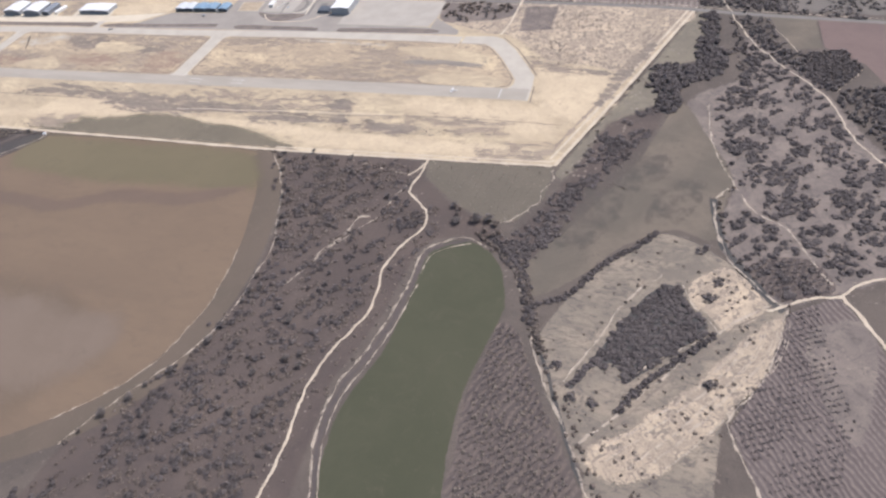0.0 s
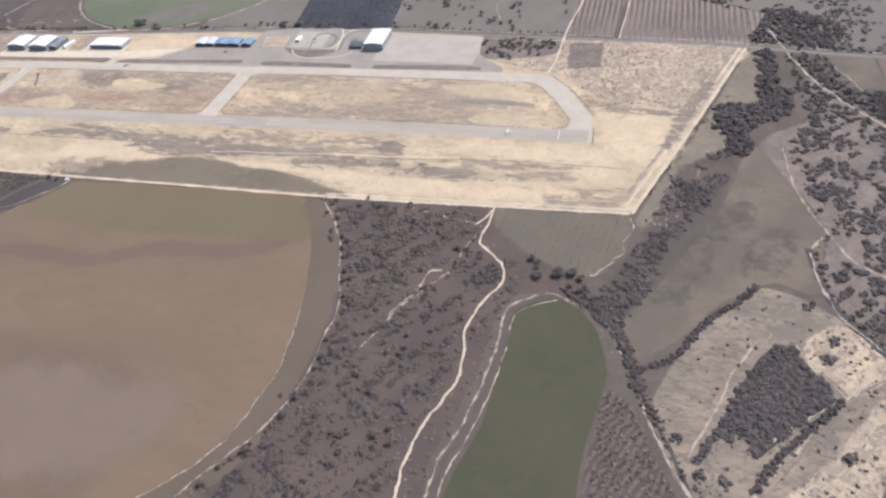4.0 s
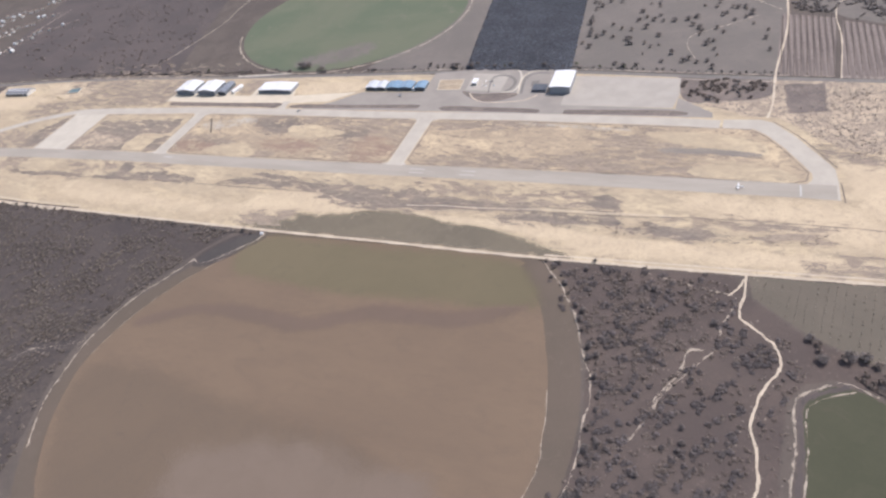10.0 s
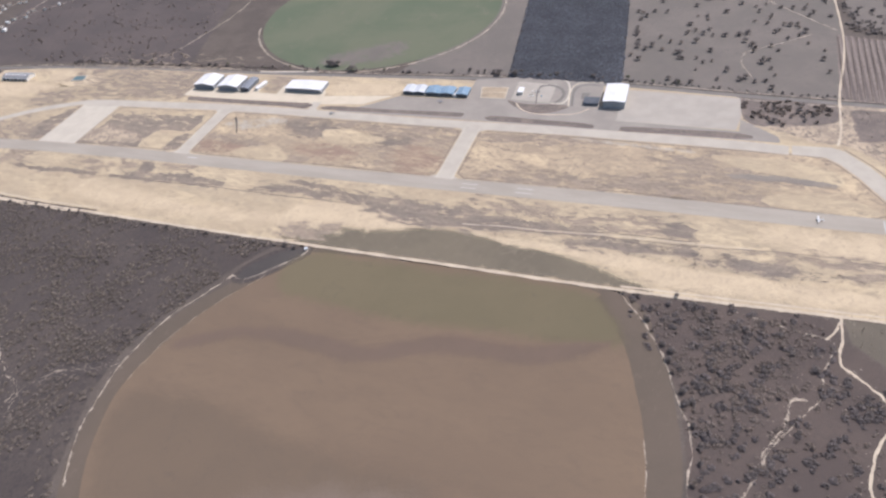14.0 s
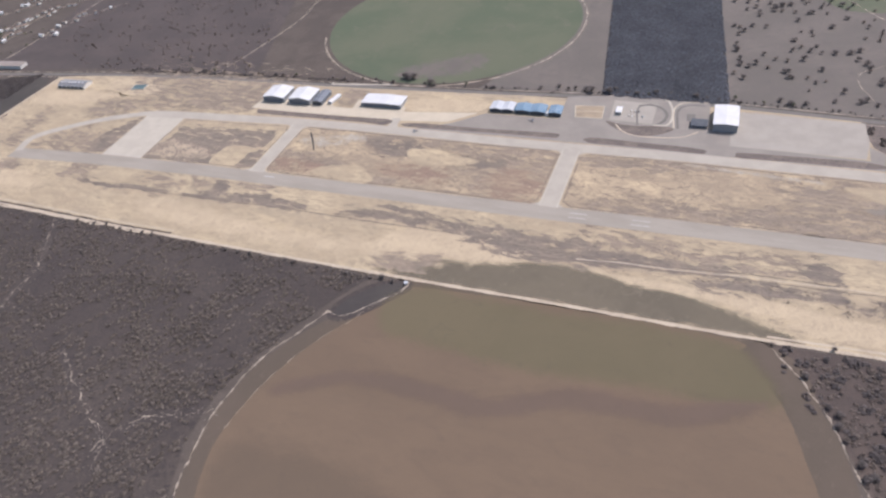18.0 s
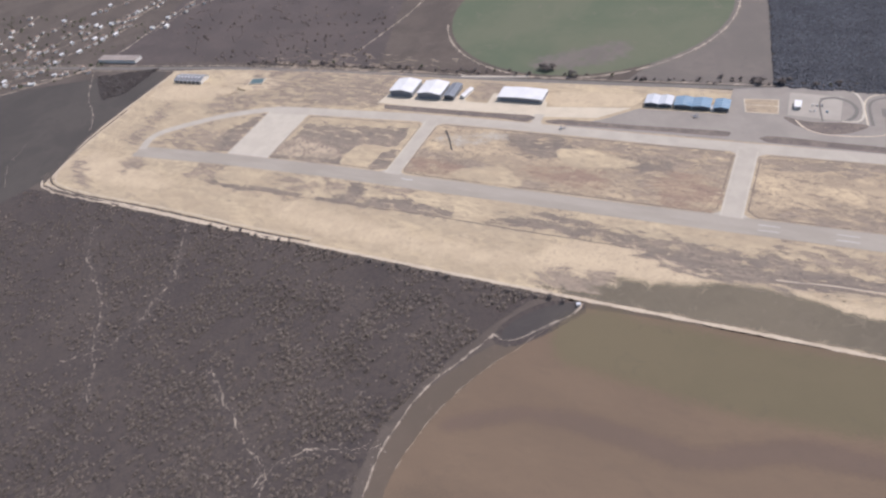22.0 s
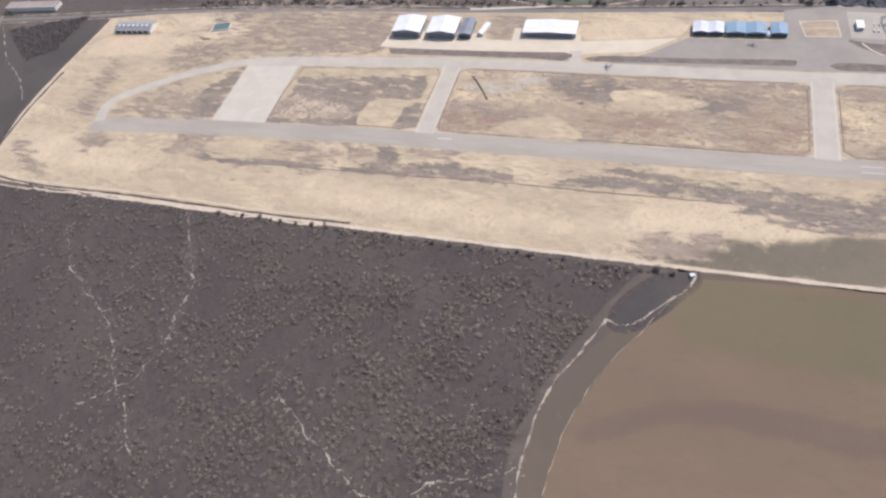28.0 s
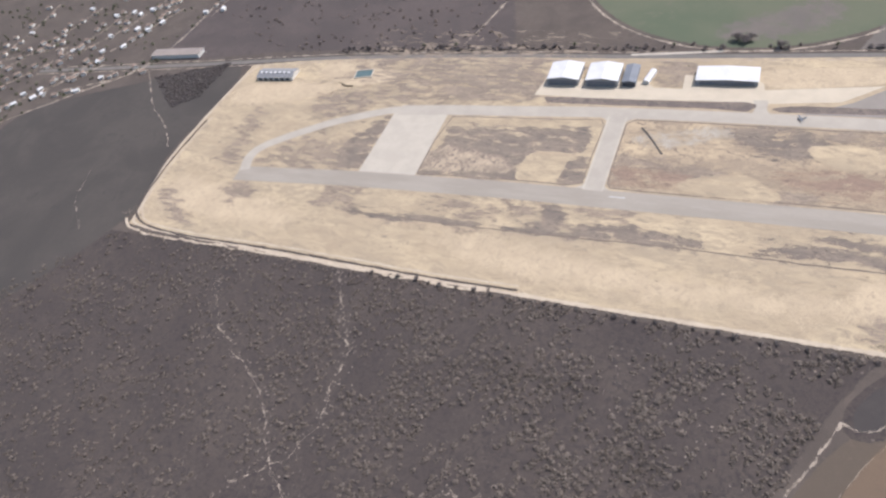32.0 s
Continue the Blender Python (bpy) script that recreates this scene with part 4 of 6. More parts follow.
stain([(-520, 643), (-467, 648), (-418, 650), (-380, 648), (-385, 634), (-424, 638), (-467, 629), (-512, 630)], 7, 0.85, SCORCHED)
stain([(-417, 684), (-402, 694), (-387, 668), (-418, 660)], 5, 0.92, SCORCHED)
stain([(-372, 635), (-337, 648), (-279, 642), (-266, 632), (-311, 627), (-365, 628)], 5, 0.9, SCORCHED)
stain([(-251, 640), (-194, 653), (-174, 646), (-214, 637)], 5, 0.88)
stain([(-198, 602), (-131, 627), (-128, 600), (-183, 595)], 9, 0.66)
stain([(-330, 656), (-240, 664), (-170, 662), (-240, 652)], 8, 0.66)
stain([(-859, 578), (-838, 600), (-792, 606), (-794, 586), (-822, 575)], 8, 0.82)
# middle infield
stain([(-978, 813), (-925, 822), (-889, 815), (-892, 785), (-920, 778), (-951, 793)], 10, 0.8, SCORCHED)
stain([(-924, 757), (-863, 764), (-831, 760), (-835, 732), (-872, 735), (-910, 736)], 10, 0.76, RUSTY)
stain([(-811, 816), (-711, 822), (-708, 782), (-712, 730), (-765, 726), (-800, 734), (-784, 761), (-815, 775)], 34, 0.7)
stain([(-1086, 754), (-1037, 760), (-1021, 726), (-1071, 719)], 10, 0.74)
stain([(-890, 822), (-800, 824), (-710, 828), (-712, 814), (-800, 808), (-880, 806)], 12, 0.7)
stain([(-930, 728), (-900, 732), (-896, 718), (-926, 716)], 5, 0.8)
stain([(-1040, 745), (-1000, 756), (-975, 744), (-1010, 734)], 8, 0.72)
bare([(-1071, 790), (-1051, 799), (-991, 817), (-981, 808), (-1036, 784)], 20, CONCRETE_DUST, 0.55)
stain([(-967, 818), (-937, 823), (-891, 808), (-897, 785), (-944, 784)], 6, 0.85, SCORCHED)
stain([(-824, 798), (-773, 798), (-770, 780), (-815, 777)], 6, 0.8, SCORCHED)
stain([(-774, 772), (-733, 780), (-715, 765), (-715, 728), (-765, 730)], 12, 0.8, RUSTY)
stain([(-1077, 745), (-1040, 745), (-1008, 739), (-1012, 724), (-1065, 720)], 6, 0.8, RUSTY)
bare([(-1016, 728), (-990, 744), (-950, 748), (-938, 736), (-926, 718), (-1000, 716)], 14, DRY, 0.85)
bare([(-905, 796), (-870, 806), (-836, 798), (-800, 790), (-826, 776), (-880, 770)], 14, DRY, 0.8)
# eastern infield
stain([(-681, 828), (-557, 836), (-501, 832), (-556, 820), (-652, 813)], 9, 0.74)
stain([(-635, 745), (-525, 754), (-424, 760), (-426, 739), (-519, 733), (-628, 728)], 18, 0.68)
stain([(-505, 747), (-466, 762), (-417, 758), (-413, 735), (-450, 735)], 12, 0.8)
stain([(-439, 750), (-410, 762), (-373, 747), (-316, 753), (-313, 737), (-390, 734), (-433, 738)], 8, 0.82)
stain([(-429, 818), (-371, 815), (-334, 793), (-349, 761), (-403, 762), (-431, 791)], 34, 0.7)
bare([(-310, 759), (-237, 763), (-205, 745), (-210, 737), (-313, 738)], 9, DRY)
bare([(-379, 824), (-291, 826), (-242, 806), (-244, 785), (-288, 793), (-348, 803)], 9, DRY)
bare([(-330, 772), (-250, 770), (-235, 778), (-262, 764)], 7, DRY)
stain([(-359, 789), (-313, 793), (-275, 792), (-243, 789), (-256, 781), (-310, 782), (-350, 781)], 3, 0.85, ASH, "grey ashy stain in the infield")
bare([(-560, 834), (-470, 827), (-400, 825), (-400, 829), (-480, 833)], 6, CONCRETE_DUST, 0.5)
stain([(-86, 711), (-78, 708), (-60, 763), (-30, 857), (-37, 862), (-69, 792)], 2, 0.85, SCORCHED, "dark weeds along the perimeter track")
stain([(-165, 792), (-123, 790), (-89, 787), (-80, 776), (-122, 781), (-160, 785)], 2, 0.8, SCORCHED, "dark weeds at the edge of rough ground")
stain([(-1333, 887), (-1259, 905), (-1204, 915), (-1196, 855), (-1304, 837)], 14, 0.8)
stain([(-1070, 927), (-1029, 931), (-1025, 896), (-1059, 893)], 5, 0.8)
stain([(-1481, 827), (-1414, 847), (-1323, 862), (-1315, 843), (-1394, 822), (-1440, 784), (-1470, 792)], 20, 0.68)
strip("yard_track", [(-1306, 905), (-1308, 870), (-1306, 836)], 2.0, 0.3, MARGIN, "dark ditch across the yard", step=3.0, wobble=0.8)
strip("yard_track", [(-1300, 903), (-1303, 878), (-1304, 858)], 2.2, 0.295, TRACK_FAINT, "pale path across the yard", step=3.0, wobble=0.8)
strip("yard_track", [(-1246, 906), (-1245, 886), (-1241, 865)], 2.2, 0.295, TRACK, "pale path across the yard", step=3.0, wobble=0.8)
strip("yard_track", [(-1196, 911), (-1196, 875), (-1202, 848)], 2.4, 0.295, TRACK, "pale path beside the twin hangars", step=3.0, wobble=0.8)
bare([(-1464, 857), (-1467, 883), (-1412, 896), (-1391, 887), (-1414, 864)], 5, SAND)
# north-east corner and north-west yard
stain([(-183, 809), (-140, 794), (-108, 786), (-109, 777), (-152, 778), (-183, 797)], 8, 0.8)
stain([(-1434, 918), (-1206, 928), (-1203, 873), (-1306, 851), (-1411, 880)], 60, 0.7)

# tracks and roads
strip("perimeter_track", FENCE_SOUTH, 5.0, 0.3, TRACK, "pale sandy perimeter track")
strip("perimeter_track", [(-450, 580), (-249, 591), (-115, 599), (-110, 603)], 3.0, 0.3, TRACK, "second pale wheel track along the fence")
strip("perimeter_track", [(-109, 593), (-54, 756), (10, 957)], 5.0, 0.31, TRACK, "pale sandy perimeter track")
strip("perimeter_track", [(-116, 603), (-63, 758), (2, 956)], 3.5, 0.31, TRACK, "second pale wheel track along the fence")
strip("perimeter_track", [(-1567, 566), (-1603, 570), (-1614, 588), (-1638, 691), (-1638, 844), (-1629, 892)], 4.5, 0.32, TRACK, "pale sandy perimeter track")

strip("verge_scrub_strip", [(-120, 611), (-68, 760), (-4, 955)], 5.0, 0.2, BURNT, "withered verge beside the perimeter track")
DITCH = [(-1634, 764), (-1634, 691), (-1628, 638), (-1622, 601), (-1612, 583), (-1585, 570), (-1518, 565), (-1417, 567), (-1318, 567), (-1227, 566), (-1130, 568)]
strip("ditch_track", DITCH, 3.2, 0.36, WOOD_FLOOR, "brown drainage ditch along the perimeter track", step=4.0, wobble=0.6)
strip("perimeter_track", [(x + 5 * (y > 580), y + 5) for x, y in DITCH], 2.4, 0.3, TRACK, "pale bank inside the drainage ditch", step=4.0, wobble=0.8)
strip("ditch_bank", [(-1623, 575), (-1608, 563), (-1578, 558), (-1518, 558), (-1417, 560), (-1318, 561), (-1227, 560), (-1102, 563)], 3.4, 0.31, TRACK, "pale scalloped bank outside the ditch", step=4.0, wobble=2.2)
strip("sand_track", TRACK_MAIN, 2.8, 0.3, TRACK, "winding pale sandy track through the scrub", step=3.0, wobble=2.0)
strip("sand_track", [(-261, 554), (-272, 555), (-289, 558), (-307, 563), (-325, 566), (-341, 570)], 2.2, 0.28, TRACK_FAINT, "faint sandy track under the fence", step=3.0, wobble=1.2)
strip("sand_track", [(-252, 578), (-258, 562), (-265, 553)], 2.4, 0.33, TRACK, "pale sandy track bend", step=3.0, wobble=0.8)
strip("sand_track", [(-257, 543), (-266, 517), (-270, 490), (-282, 468), (-298, 444), (-310, 421), (-320, 394), (-332, 370)], 2.4, 0.27, TRACK_FAINT, "faint overgrown track", step=3.0, wobble=1.6)
strip("sand_track", [(-281, 484), (-293, 478), (-299, 453), (-310, 427), (-313, 417)], 3.2, 0.265, TRACK_FAINT, "bare sandy clearing in the scrub", step=3.0, wobble=3.0)
strip("field_track", TRACK_POND, 2.8, 0.3, TRACK_FAINT, "narrow track beside the green valley field", step=3.0, wobble=1.6)
strip("damp_margin", [(x + 4.5, y - 3) for x, y in TRACK_POND[1:]], 5.0, 0.26, HEATH, "dark overgrown margin of the valley field", step=3.0, wobble=1.6)
strip("field_track", [(x + 9, y - 6) for x, y in TRACK_POND[1:]], 1.6, 0.29, TRACK_FAINT, "pale bare edge of the valley field", step=3.0, wobble=1.2)
strip("rough_edge", [(-107, 587), (-108, 560), (-112, 539), (-122, 516), (-136, 501), (-149, 498)], 2.6, 0.27, TRACK_FAINT, "crumbling pale edge of the orchard", step=3.0, wobble=4.0)
strip("field_track", TRACK_FIELD_EAST, 2.2, 0.3, TRACK_FAINT, "narrow pale track along the field's edge", step=3.0, wobble=1.6)
strip("field_track", TRACK_FIELD_WEST, 2.6, 0.3, TRACK_FAINT, "narrow pale track along the field's edge", step=3.0, wobble=1.6)
strip("field_track", FIELD_EDGE[:6], 0.6, 0.28, TRACK_FAINT, "pale edge of the tilled field", step=3.0, wobble=1.6)
strip("field_track", FIELD_EDGE[12:17], 1.3, 0.28, TRACK_FAINT, "pale edge of the tilled field", step=3.0, wobble=1.6)
strip("field_track", [(-802, 565), (-809, 544), (-849, 502), (-870, 503)], 2.4, 0.31, TRACK_FAINT, "pale track round the dark grass patch", step=3.0, wobble=1.6)
strip("lane", LANE, 2.8, 0.3, TRACK_FAINT, "narrow sandy lane through scrub", step=3.0, wobble=1.6)
strip("lane", LANE_JN, 3.0, 0.3, TRACK_FAINT, "narrow sandy lane", step=3.0, wobble=1.6)
strip("lane", LANE_JE, 3.0, 0.31, TRACK, "pale sandy lane junction", step=3.0, wobble=1.6)
strip("lane", [(119, 436), (112, 403), (104, 369), (80, 323), (78, 312), (101, 264), (125, 219)], 2.4, 0.29, TRACK_FAINT, "field path between tilled plots", step=3.0, wobble=1.6)
strip("lane", [(160, 460), (187, 413), (234, 327)], 4.0, 0.3, TRACK, "pale sandy lane", step=3.0, wobble=1.6)
strip("lane", [(113, 438), (97, 431), (65, 398), (31, 350), (5, 314), (-23, 275)], 2.8, 0.28, TRACK_FAINT, "path across the pale slope", step=3.0, wobble=1.6)
strip("slope_path", [(34, 450), (47, 424), (59, 412), (64, 397), (35, 374), (8, 344)], 2.2, 0.28, TRACK_FAINT, "pale bare edge round the copse", step=3.0, wobble=1.6)
strip("slope_path", [(17, 456), (-10, 418), (-27, 370), (-41, 337), (-46, 326)], 2.4, 0.28, TRACK_FAINT, "pale bare edge beside the copse", step=3.0, wobble=1.6)
for pts in ([(117, 419), (111, 381), (89, 344), (64, 304), (39, 270)], [(109, 415), (101, 379), (77, 342), (52, 303), (28, 270)], [(100, 407), (89, 371), (66, 336), (41, 298), (13, 264)], [(90, 399), (76, 368), (54, 333), (25, 297), (-3, 266)], [(80, 385), (61, 354), (38, 322), (9, 290), (-12, 271)]):
    for shift in (0.0, 3.2):
        strip("tillage_line", [(x + shift, y + shift) for x, y in pts], 1.0, 0.27, TRACK_FAINT, "faint curved tillage line on the slope", step=3.0, wobble=1.5)
# Flat dark line; the rut's shade is in the colour, not in its shape.
strip("lane", [(111, 436), (79, 407), (40, 355), (14, 317), (-10, 283), (-21, 273)], 1.6, 0.275, MARGIN, "rut beside the slope path, shade in its colour", step=3.0, wobble=0.8)
# Flat strips: the shadow lying in gully and ditch is painted as dark ground.
strip("gully_shade", [(53, 566), (57, 539), (62, 516), (70, 494), (87, 469), (104, 444), (116, 433)], 8.0, 0.26, DARK_FLOOR, "narrow gully beside the lane, shadow in its colour", step=3.0, wobble=1.2)
strip("gully_shade", [(-130, 458), (-112, 441), (-102, 419), (-90, 391), (-79, 368), (-62, 336), (-46, 302), (-31, 271), (-15, 243)], 4.0, 0.262, DARK_FLOOR, "ditch along the lane, shade in its colour", step=3.0, wobble=1.2)
strip("lane", PATH_EAST, 2.6, 0.3, TRACK_FAINT, "winding path through the oak scrub", step=3.0, wobble=1.6)
strip("sand_road", ROAD_NE, 2.8, 0.3, TRACK_FAINT, "pale sandy road between trees", step=3.0, wobble=3.0)
strip("sand_road", ROAD_NE, 1.5, 0.31, TRACK, "pale worn middle of the sandy road", step=3.0, wobble=3.0)
strip("lane", [(137, 843), (131, 855), (124, 874), (111, 899), (101, 926), (93, 946), (96, 965)], 1.8, 0.3, TRACK_FAINT, "pale path round the copse", step=3.0, wobble=1.2)
strip("lane", [(196, 838), (200, 819), (193, 800), (182, 787), (172, 767)], 1.6, 0.3, TRACK_FAINT, "pale path through the oaks", step=3.0, wobble=1.6)
strip("wood_track", WOOD_TRACK, 2.2, 0.3, TRACK_FAINT, "broken sandy track in the woodland", step=3.0, wobble=4.0)
strip("wood_track", WOOD_TRACK_2, 2.0, 0.3, TRACK_FAINT, "broken sandy track in the woodland", step=3.0, wobble=4.0)
strip("wood_track", WOOD_TRACK_3, 2.2, 0.3, TRACK_FAINT, "broken sandy track in the woodland", step=3.0, wobble=4.0)
strip("wood_track", WOOD_TRACK_4, 2.2, 0.3, TRACK_FAINT, "broken sandy track in the woodland", step=3.0, wobble=4.0)
strip("wood_track", [(-1824, 865), (-1775, 811), (-1745, 780), (-1692, 741), (-1655, 701)], 2.4, 0.3, TRACK_FAINT, "faint pale path across the western grass", step=3.0, wobble=1.0)
strip("wood_track", [(-1748, 645), (-1734, 614), (-1727, 592), (-1671, 544)], 2.2, 0.3, TRACK_FAINT, "faint pale path across the western grass", step=3.0, wobble=1.0)
strip("worn_margin", [(-236, 860), (-209, 832), (-185, 796), (-169, 769)], 1.8, 0.295, MARGIN, "withered dark margin of the taxiway bend", step=4.0, smooth=False)
strip("worn_margin", [(-166, 742), (-163, 708)], 1.8, 0.295, MARGIN, "withered dark margin of the taxiway bend", step=4.0, smooth=False)
strip("drain", [(-1338, 635), (-1190, 637), (-1008, 645), (-907, 646), (-786, 649), (-680, 646), (-609, 648), (-544, 651), (-467, 659), (-389, 661)], 1.8, 0.29, MARGIN, "narrow dark drain through the dry grass", step=4.0, wobble=0.8)
strip("drain", [(-700, 632), (-608, 640), (-543, 644), (-467, 651), (-390, 654), (-304, 663), (-195, 667), (-115, 667)], 1.5, 0.29, MARGIN, "narrow dark drain through the dry grass", step=4.0, wobble=0.8)
strip("drain_bank", [(-640, 640), (-594, 645.5), (-543, 647.5), (-467, 655), (-427, 656.5), (-330, 662)], 1.8, 0.28, TRACK, "pale bank between two drains", step=4.0, wobble=0.6)
strip("highway", ROAD_NORTH, 8.0, 0.3, ROAD_MAT, "grey asphalt country road")
strip("road_verge", [(x, y + 9) for x, y in ROAD_NORTH], 2.5, 0.28, TRACK_FAINT, "pale gravel verge of the road")
strip("road_verge", [(x, y - 9) for x, y in ROAD_NORTH[4:]], 2.5, 0.28, TRACK_FAINT, "pale gravel verge of the road")
strip("sand_road", [(-242, 867), (-237, 904), (-235, 989), (-223, 1141), (-234, 1353), (-252, 1602)], 3.5, 0.31, TRACK, "straight pale sandy road")
strip("sand_road", [(-159, 967), (-155, 1075), (-160, 1145), (-158, 1183)], 2.0, 0.3, TRACK, "pale track between vineyards")
strip("sand_road", [(-158, 1183), (-158, 1191), (-142, 1209), (-113, 1219), (-83, 1208), (-61, 1252), (-57, 1286), (-72, 1369)], 2.4, 0.3, TRACK, "winding pale track through the oaks")
strip("sand_road", [(-230, 1175), (-279, 1225), (-323, 1273), (-371, 1350)], 3.0, 0.3, TRACK_FAINT, "pale track in the pasture")
strip("sand_road", [(-264, 1159), (-307, 1125), (-351, 1094), (-357, 1061), (-346, 1030), (-336, 1005)], 2.6, 0.3, TRACK_FAINT, "winding pale track in the pasture")
strip("dirt_road", [(-1332, 947), (-1317, 1005), (-1300, 1093), (-1290, 1170), (-1293, 1303), (-1205, 1440)], 5.0, 0.3, TRACK_FAINT, "dirt road past the green circle")
strip("town_road", [(-2048, 660), (-2005, 719), (-1928, 791), (-1835, 893), (-1828, 1072), (-1834, 1265)], 5.0, 0.3, TRACK_FAINT, "pale road at the edge of town")

# ---- paved surfaces ----
rwy = [(x, base(x) - 12.5) for x in np.arange(-1520, -165, 15)] + [(-170, base(-170) - 12.5)]
runway = strip("runway", rwy, 25.0, 0.34, ASPHALT, "long worn grey asphalt runway", smooth=False)
TAXI_X = (-1360, -1298, -1223, -1120, -1048, -957, -885, -783, -722, -655, -557, -485, -406, -345, -285)
TAXI_Y = (812, 818.5, 824, 832.5, 835.5, 838, 839.5, 840.5, 842.5, 845, 849, 849.5, 850.5, 850.5, 848)
taxi = [(x, float(np.interp(x, TAXI_X, TAXI_Y))) for x in np.arange(-1360, -280, 15)]
strip("taxiway", taxi, 19.0, 0.36, TAXI_ASPHALT, "pale asphalt parallel taxiway", smooth=False)

strip("taxiway", [(-1352, 812.5), (-1374, 809), (-1434, 782), (-1480, 751), (-1512, 724), (-1521, 703), (-1514, 678)], 14.0, 0.38, TAXI_ASPHALT, "pale asphalt taxiway loop", step=4.0)
for xa, w in ((-1094.5, 17.0), (-691.5, 19.0)):
    top = float(np.interp(xa, TAXI_X, TAXI_Y)) - 9.5
    strip("link_shoulder", [(xa, base(xa) - 2), (xa, top + 3)], w + 4, 0.37, CONCRETE, "pale worn shoulder of the link taxiway", smooth=False)
    strip("link_taxiway", [(xa, base(xa) - 2), (xa, top + 4)], w, 0.40, TAXI_ASPHALT, "short pale link between runway and taxiway", smooth=False)
    for sx in (-1, 1):
        for y0, sy in ((base(xa), 1), (top, -1)):
            ex = xa + sx * w / 2
            arc = [(ex + sx * 13 * (1 - math.sin(a)), y0 + sy * 13 * (1 - math.cos(a))) for a in np.linspace(0, math.pi / 2, 8)] + [(ex - sx, y0 - sy)]
            bm = bmesh.new()
            f = bm.faces.new([bm.verts.new((x, y, 0.39 * LIE)) for x, y in arc])
            f.normal_update()
            if f.normal.z < 0:
                f.normal_flip()
            tagged(part("taxiway_fillet", bm, TAXI_ASPHALT), "curved corner of the link taxiway", kind="structure")


def slab(name, pts, z, material, label):
    bm = bmesh.new()
    f = bm.faces.new([bm.verts.new((x, y, LIE * z)) for x, y in pts])
    f.normal_update()
    if f.normal.z < 0:
        f.normal_flip()
    return tagged(part(name, bm, material), label, "pavement", kind="structure")


slab("taxiway", [(-292, 840), (-256, 840), (-242, 829), (-222, 803), (-194, 757), (-193, 746), (-197, 738), (-204, 734), (-190, 711), (-167, 711), (-168, 741), (-171, 767), (-188, 794), (-211, 829), (-235, 856), (-249, 862), (-292, 859.5)], 0.43, TAXI_ASPHALT, "pale asphalt taxiway bend at the runway's end")
slab("turning_pad", [(-1362, base(-1362) - 4), (-1291, base(-1291) - 4), (-1294, 812), (-1365, 808)], 0.42, CONCRETE, "broad pale concrete pad across the runway's end")
slab("apron", [(-505, 883), (-356, 883), (-351, 916), (-354, 962), (-507, 965)], 0.42, APRON_MAT, "large empty pale concrete apron")
slab("apron_lane", [(-527, 859), (-305, 863), (-306, 875), (-352, 910), (-352, 881), (-527, 886)], 0.40, DARK_APRON, "grey asphalt between apron and taxiway")
slab("dark_apron", [(-914, 849), (-712, 855), (-504, 859), (-506, 917), (-534, 917), (-570, 954), (-710, 958), (-721, 908), (-831, 904), (-868, 873)], 0.38, DARK_APRON, "dark grey asphalt apron before the blue hangars")
slab("hangar_apron", [(-1200, 858), (-1119, 857), (-1013, 863), (-955, 863), (-878, 873), (-839, 904), (-951, 888), (-954, 910), (-1036, 910), (-1035, 883), (-1066, 883), (-1077, 894), (-1194, 894)], 0.42, CREAM, "cream concrete apron before the hangars")
slab("apron_link", [(-962, 840), (-939, 841), (-946, 853), (-946, 870), (-961, 869), (-958, 853)], 0.44, TAXI_ASPHALT, "short paved link to the hangar apron")
for pts in ([(-1181, 845), (-1012, 850), (-965, 849), (-957, 857), (-966, 865), (-1023, 861), (-1187, 855)],
            [(-934, 851), (-822, 857), (-717, 862), (-715, 869), (-727, 872), (-822, 866), (-924, 862)],
            [(-675, 859), (-608, 860), (-532, 860), (-530, 867), (-547, 871), (-608, 871), (-676, 871)],
            [(-498, 860), (-425, 863), (-350, 865), (-335, 871), (-354, 877), (-426, 875), (-496, 870)]):
    patch("grass_island", pts, 0.46, OAK_SOIL, "narrow strip of withered grass between pavements", 2.0, category="grass")
patch("grass_island", [(-663, 914), (-633, 908), (-594, 913), (-574, 909), (-593, 892), (-620, 885), (-646, 897)], 0.46, OAK_SOIL, "withered grass island beside the car park", 2.0, category="grass")
patch("yellow_plot", [(-954, 923), (-840, 935), (-835, 915), (-854, 904), (-941, 893)], 0.44, SAND, "yellow sandy plot between hangars", 3.0, category="sand")
strip("car_park_road", [(-649, 909), (-640, 896), (-626, 887), (-608, 885), (-584, 887), (-561, 893), (-545, 908)], 2.4, 0.52, TRACK, "pale curved access road")
slab("yard", [(-727, 967), (-663, 982), (-537, 987), (-530, 895), (-645, 874), (-727, 904)], 0.395, DARK_APRON, "grey paved yard behind the apron")
slab("car_park", [(-661, 969), (-603, 967), (-603, 916), (-659, 918)], 0.45, APRON_MAT, "small grey car park")

strip("lay_by", [(-1104, 947), (-1059, 952), (-1001, 960)], 4.0, 0.32, CONCRETE, "pale paved lay-by beside the road")
strip("car_park_loop", [(-627, 958), (-613, 964), (-597, 958), (-588, 944), (-589, 927), (-597, 915)], 4.5, 0.5, ROAD_MAT, "dark curved car park lane", step=3.0)
strip("car_park_loop", [(-604, 987), (-590, 977), (-582, 956), (-580, 931), (-585, 917), (-601, 914)], 3.0, 0.5, CONCRETE, "pale curved car park lane", step=3.0)
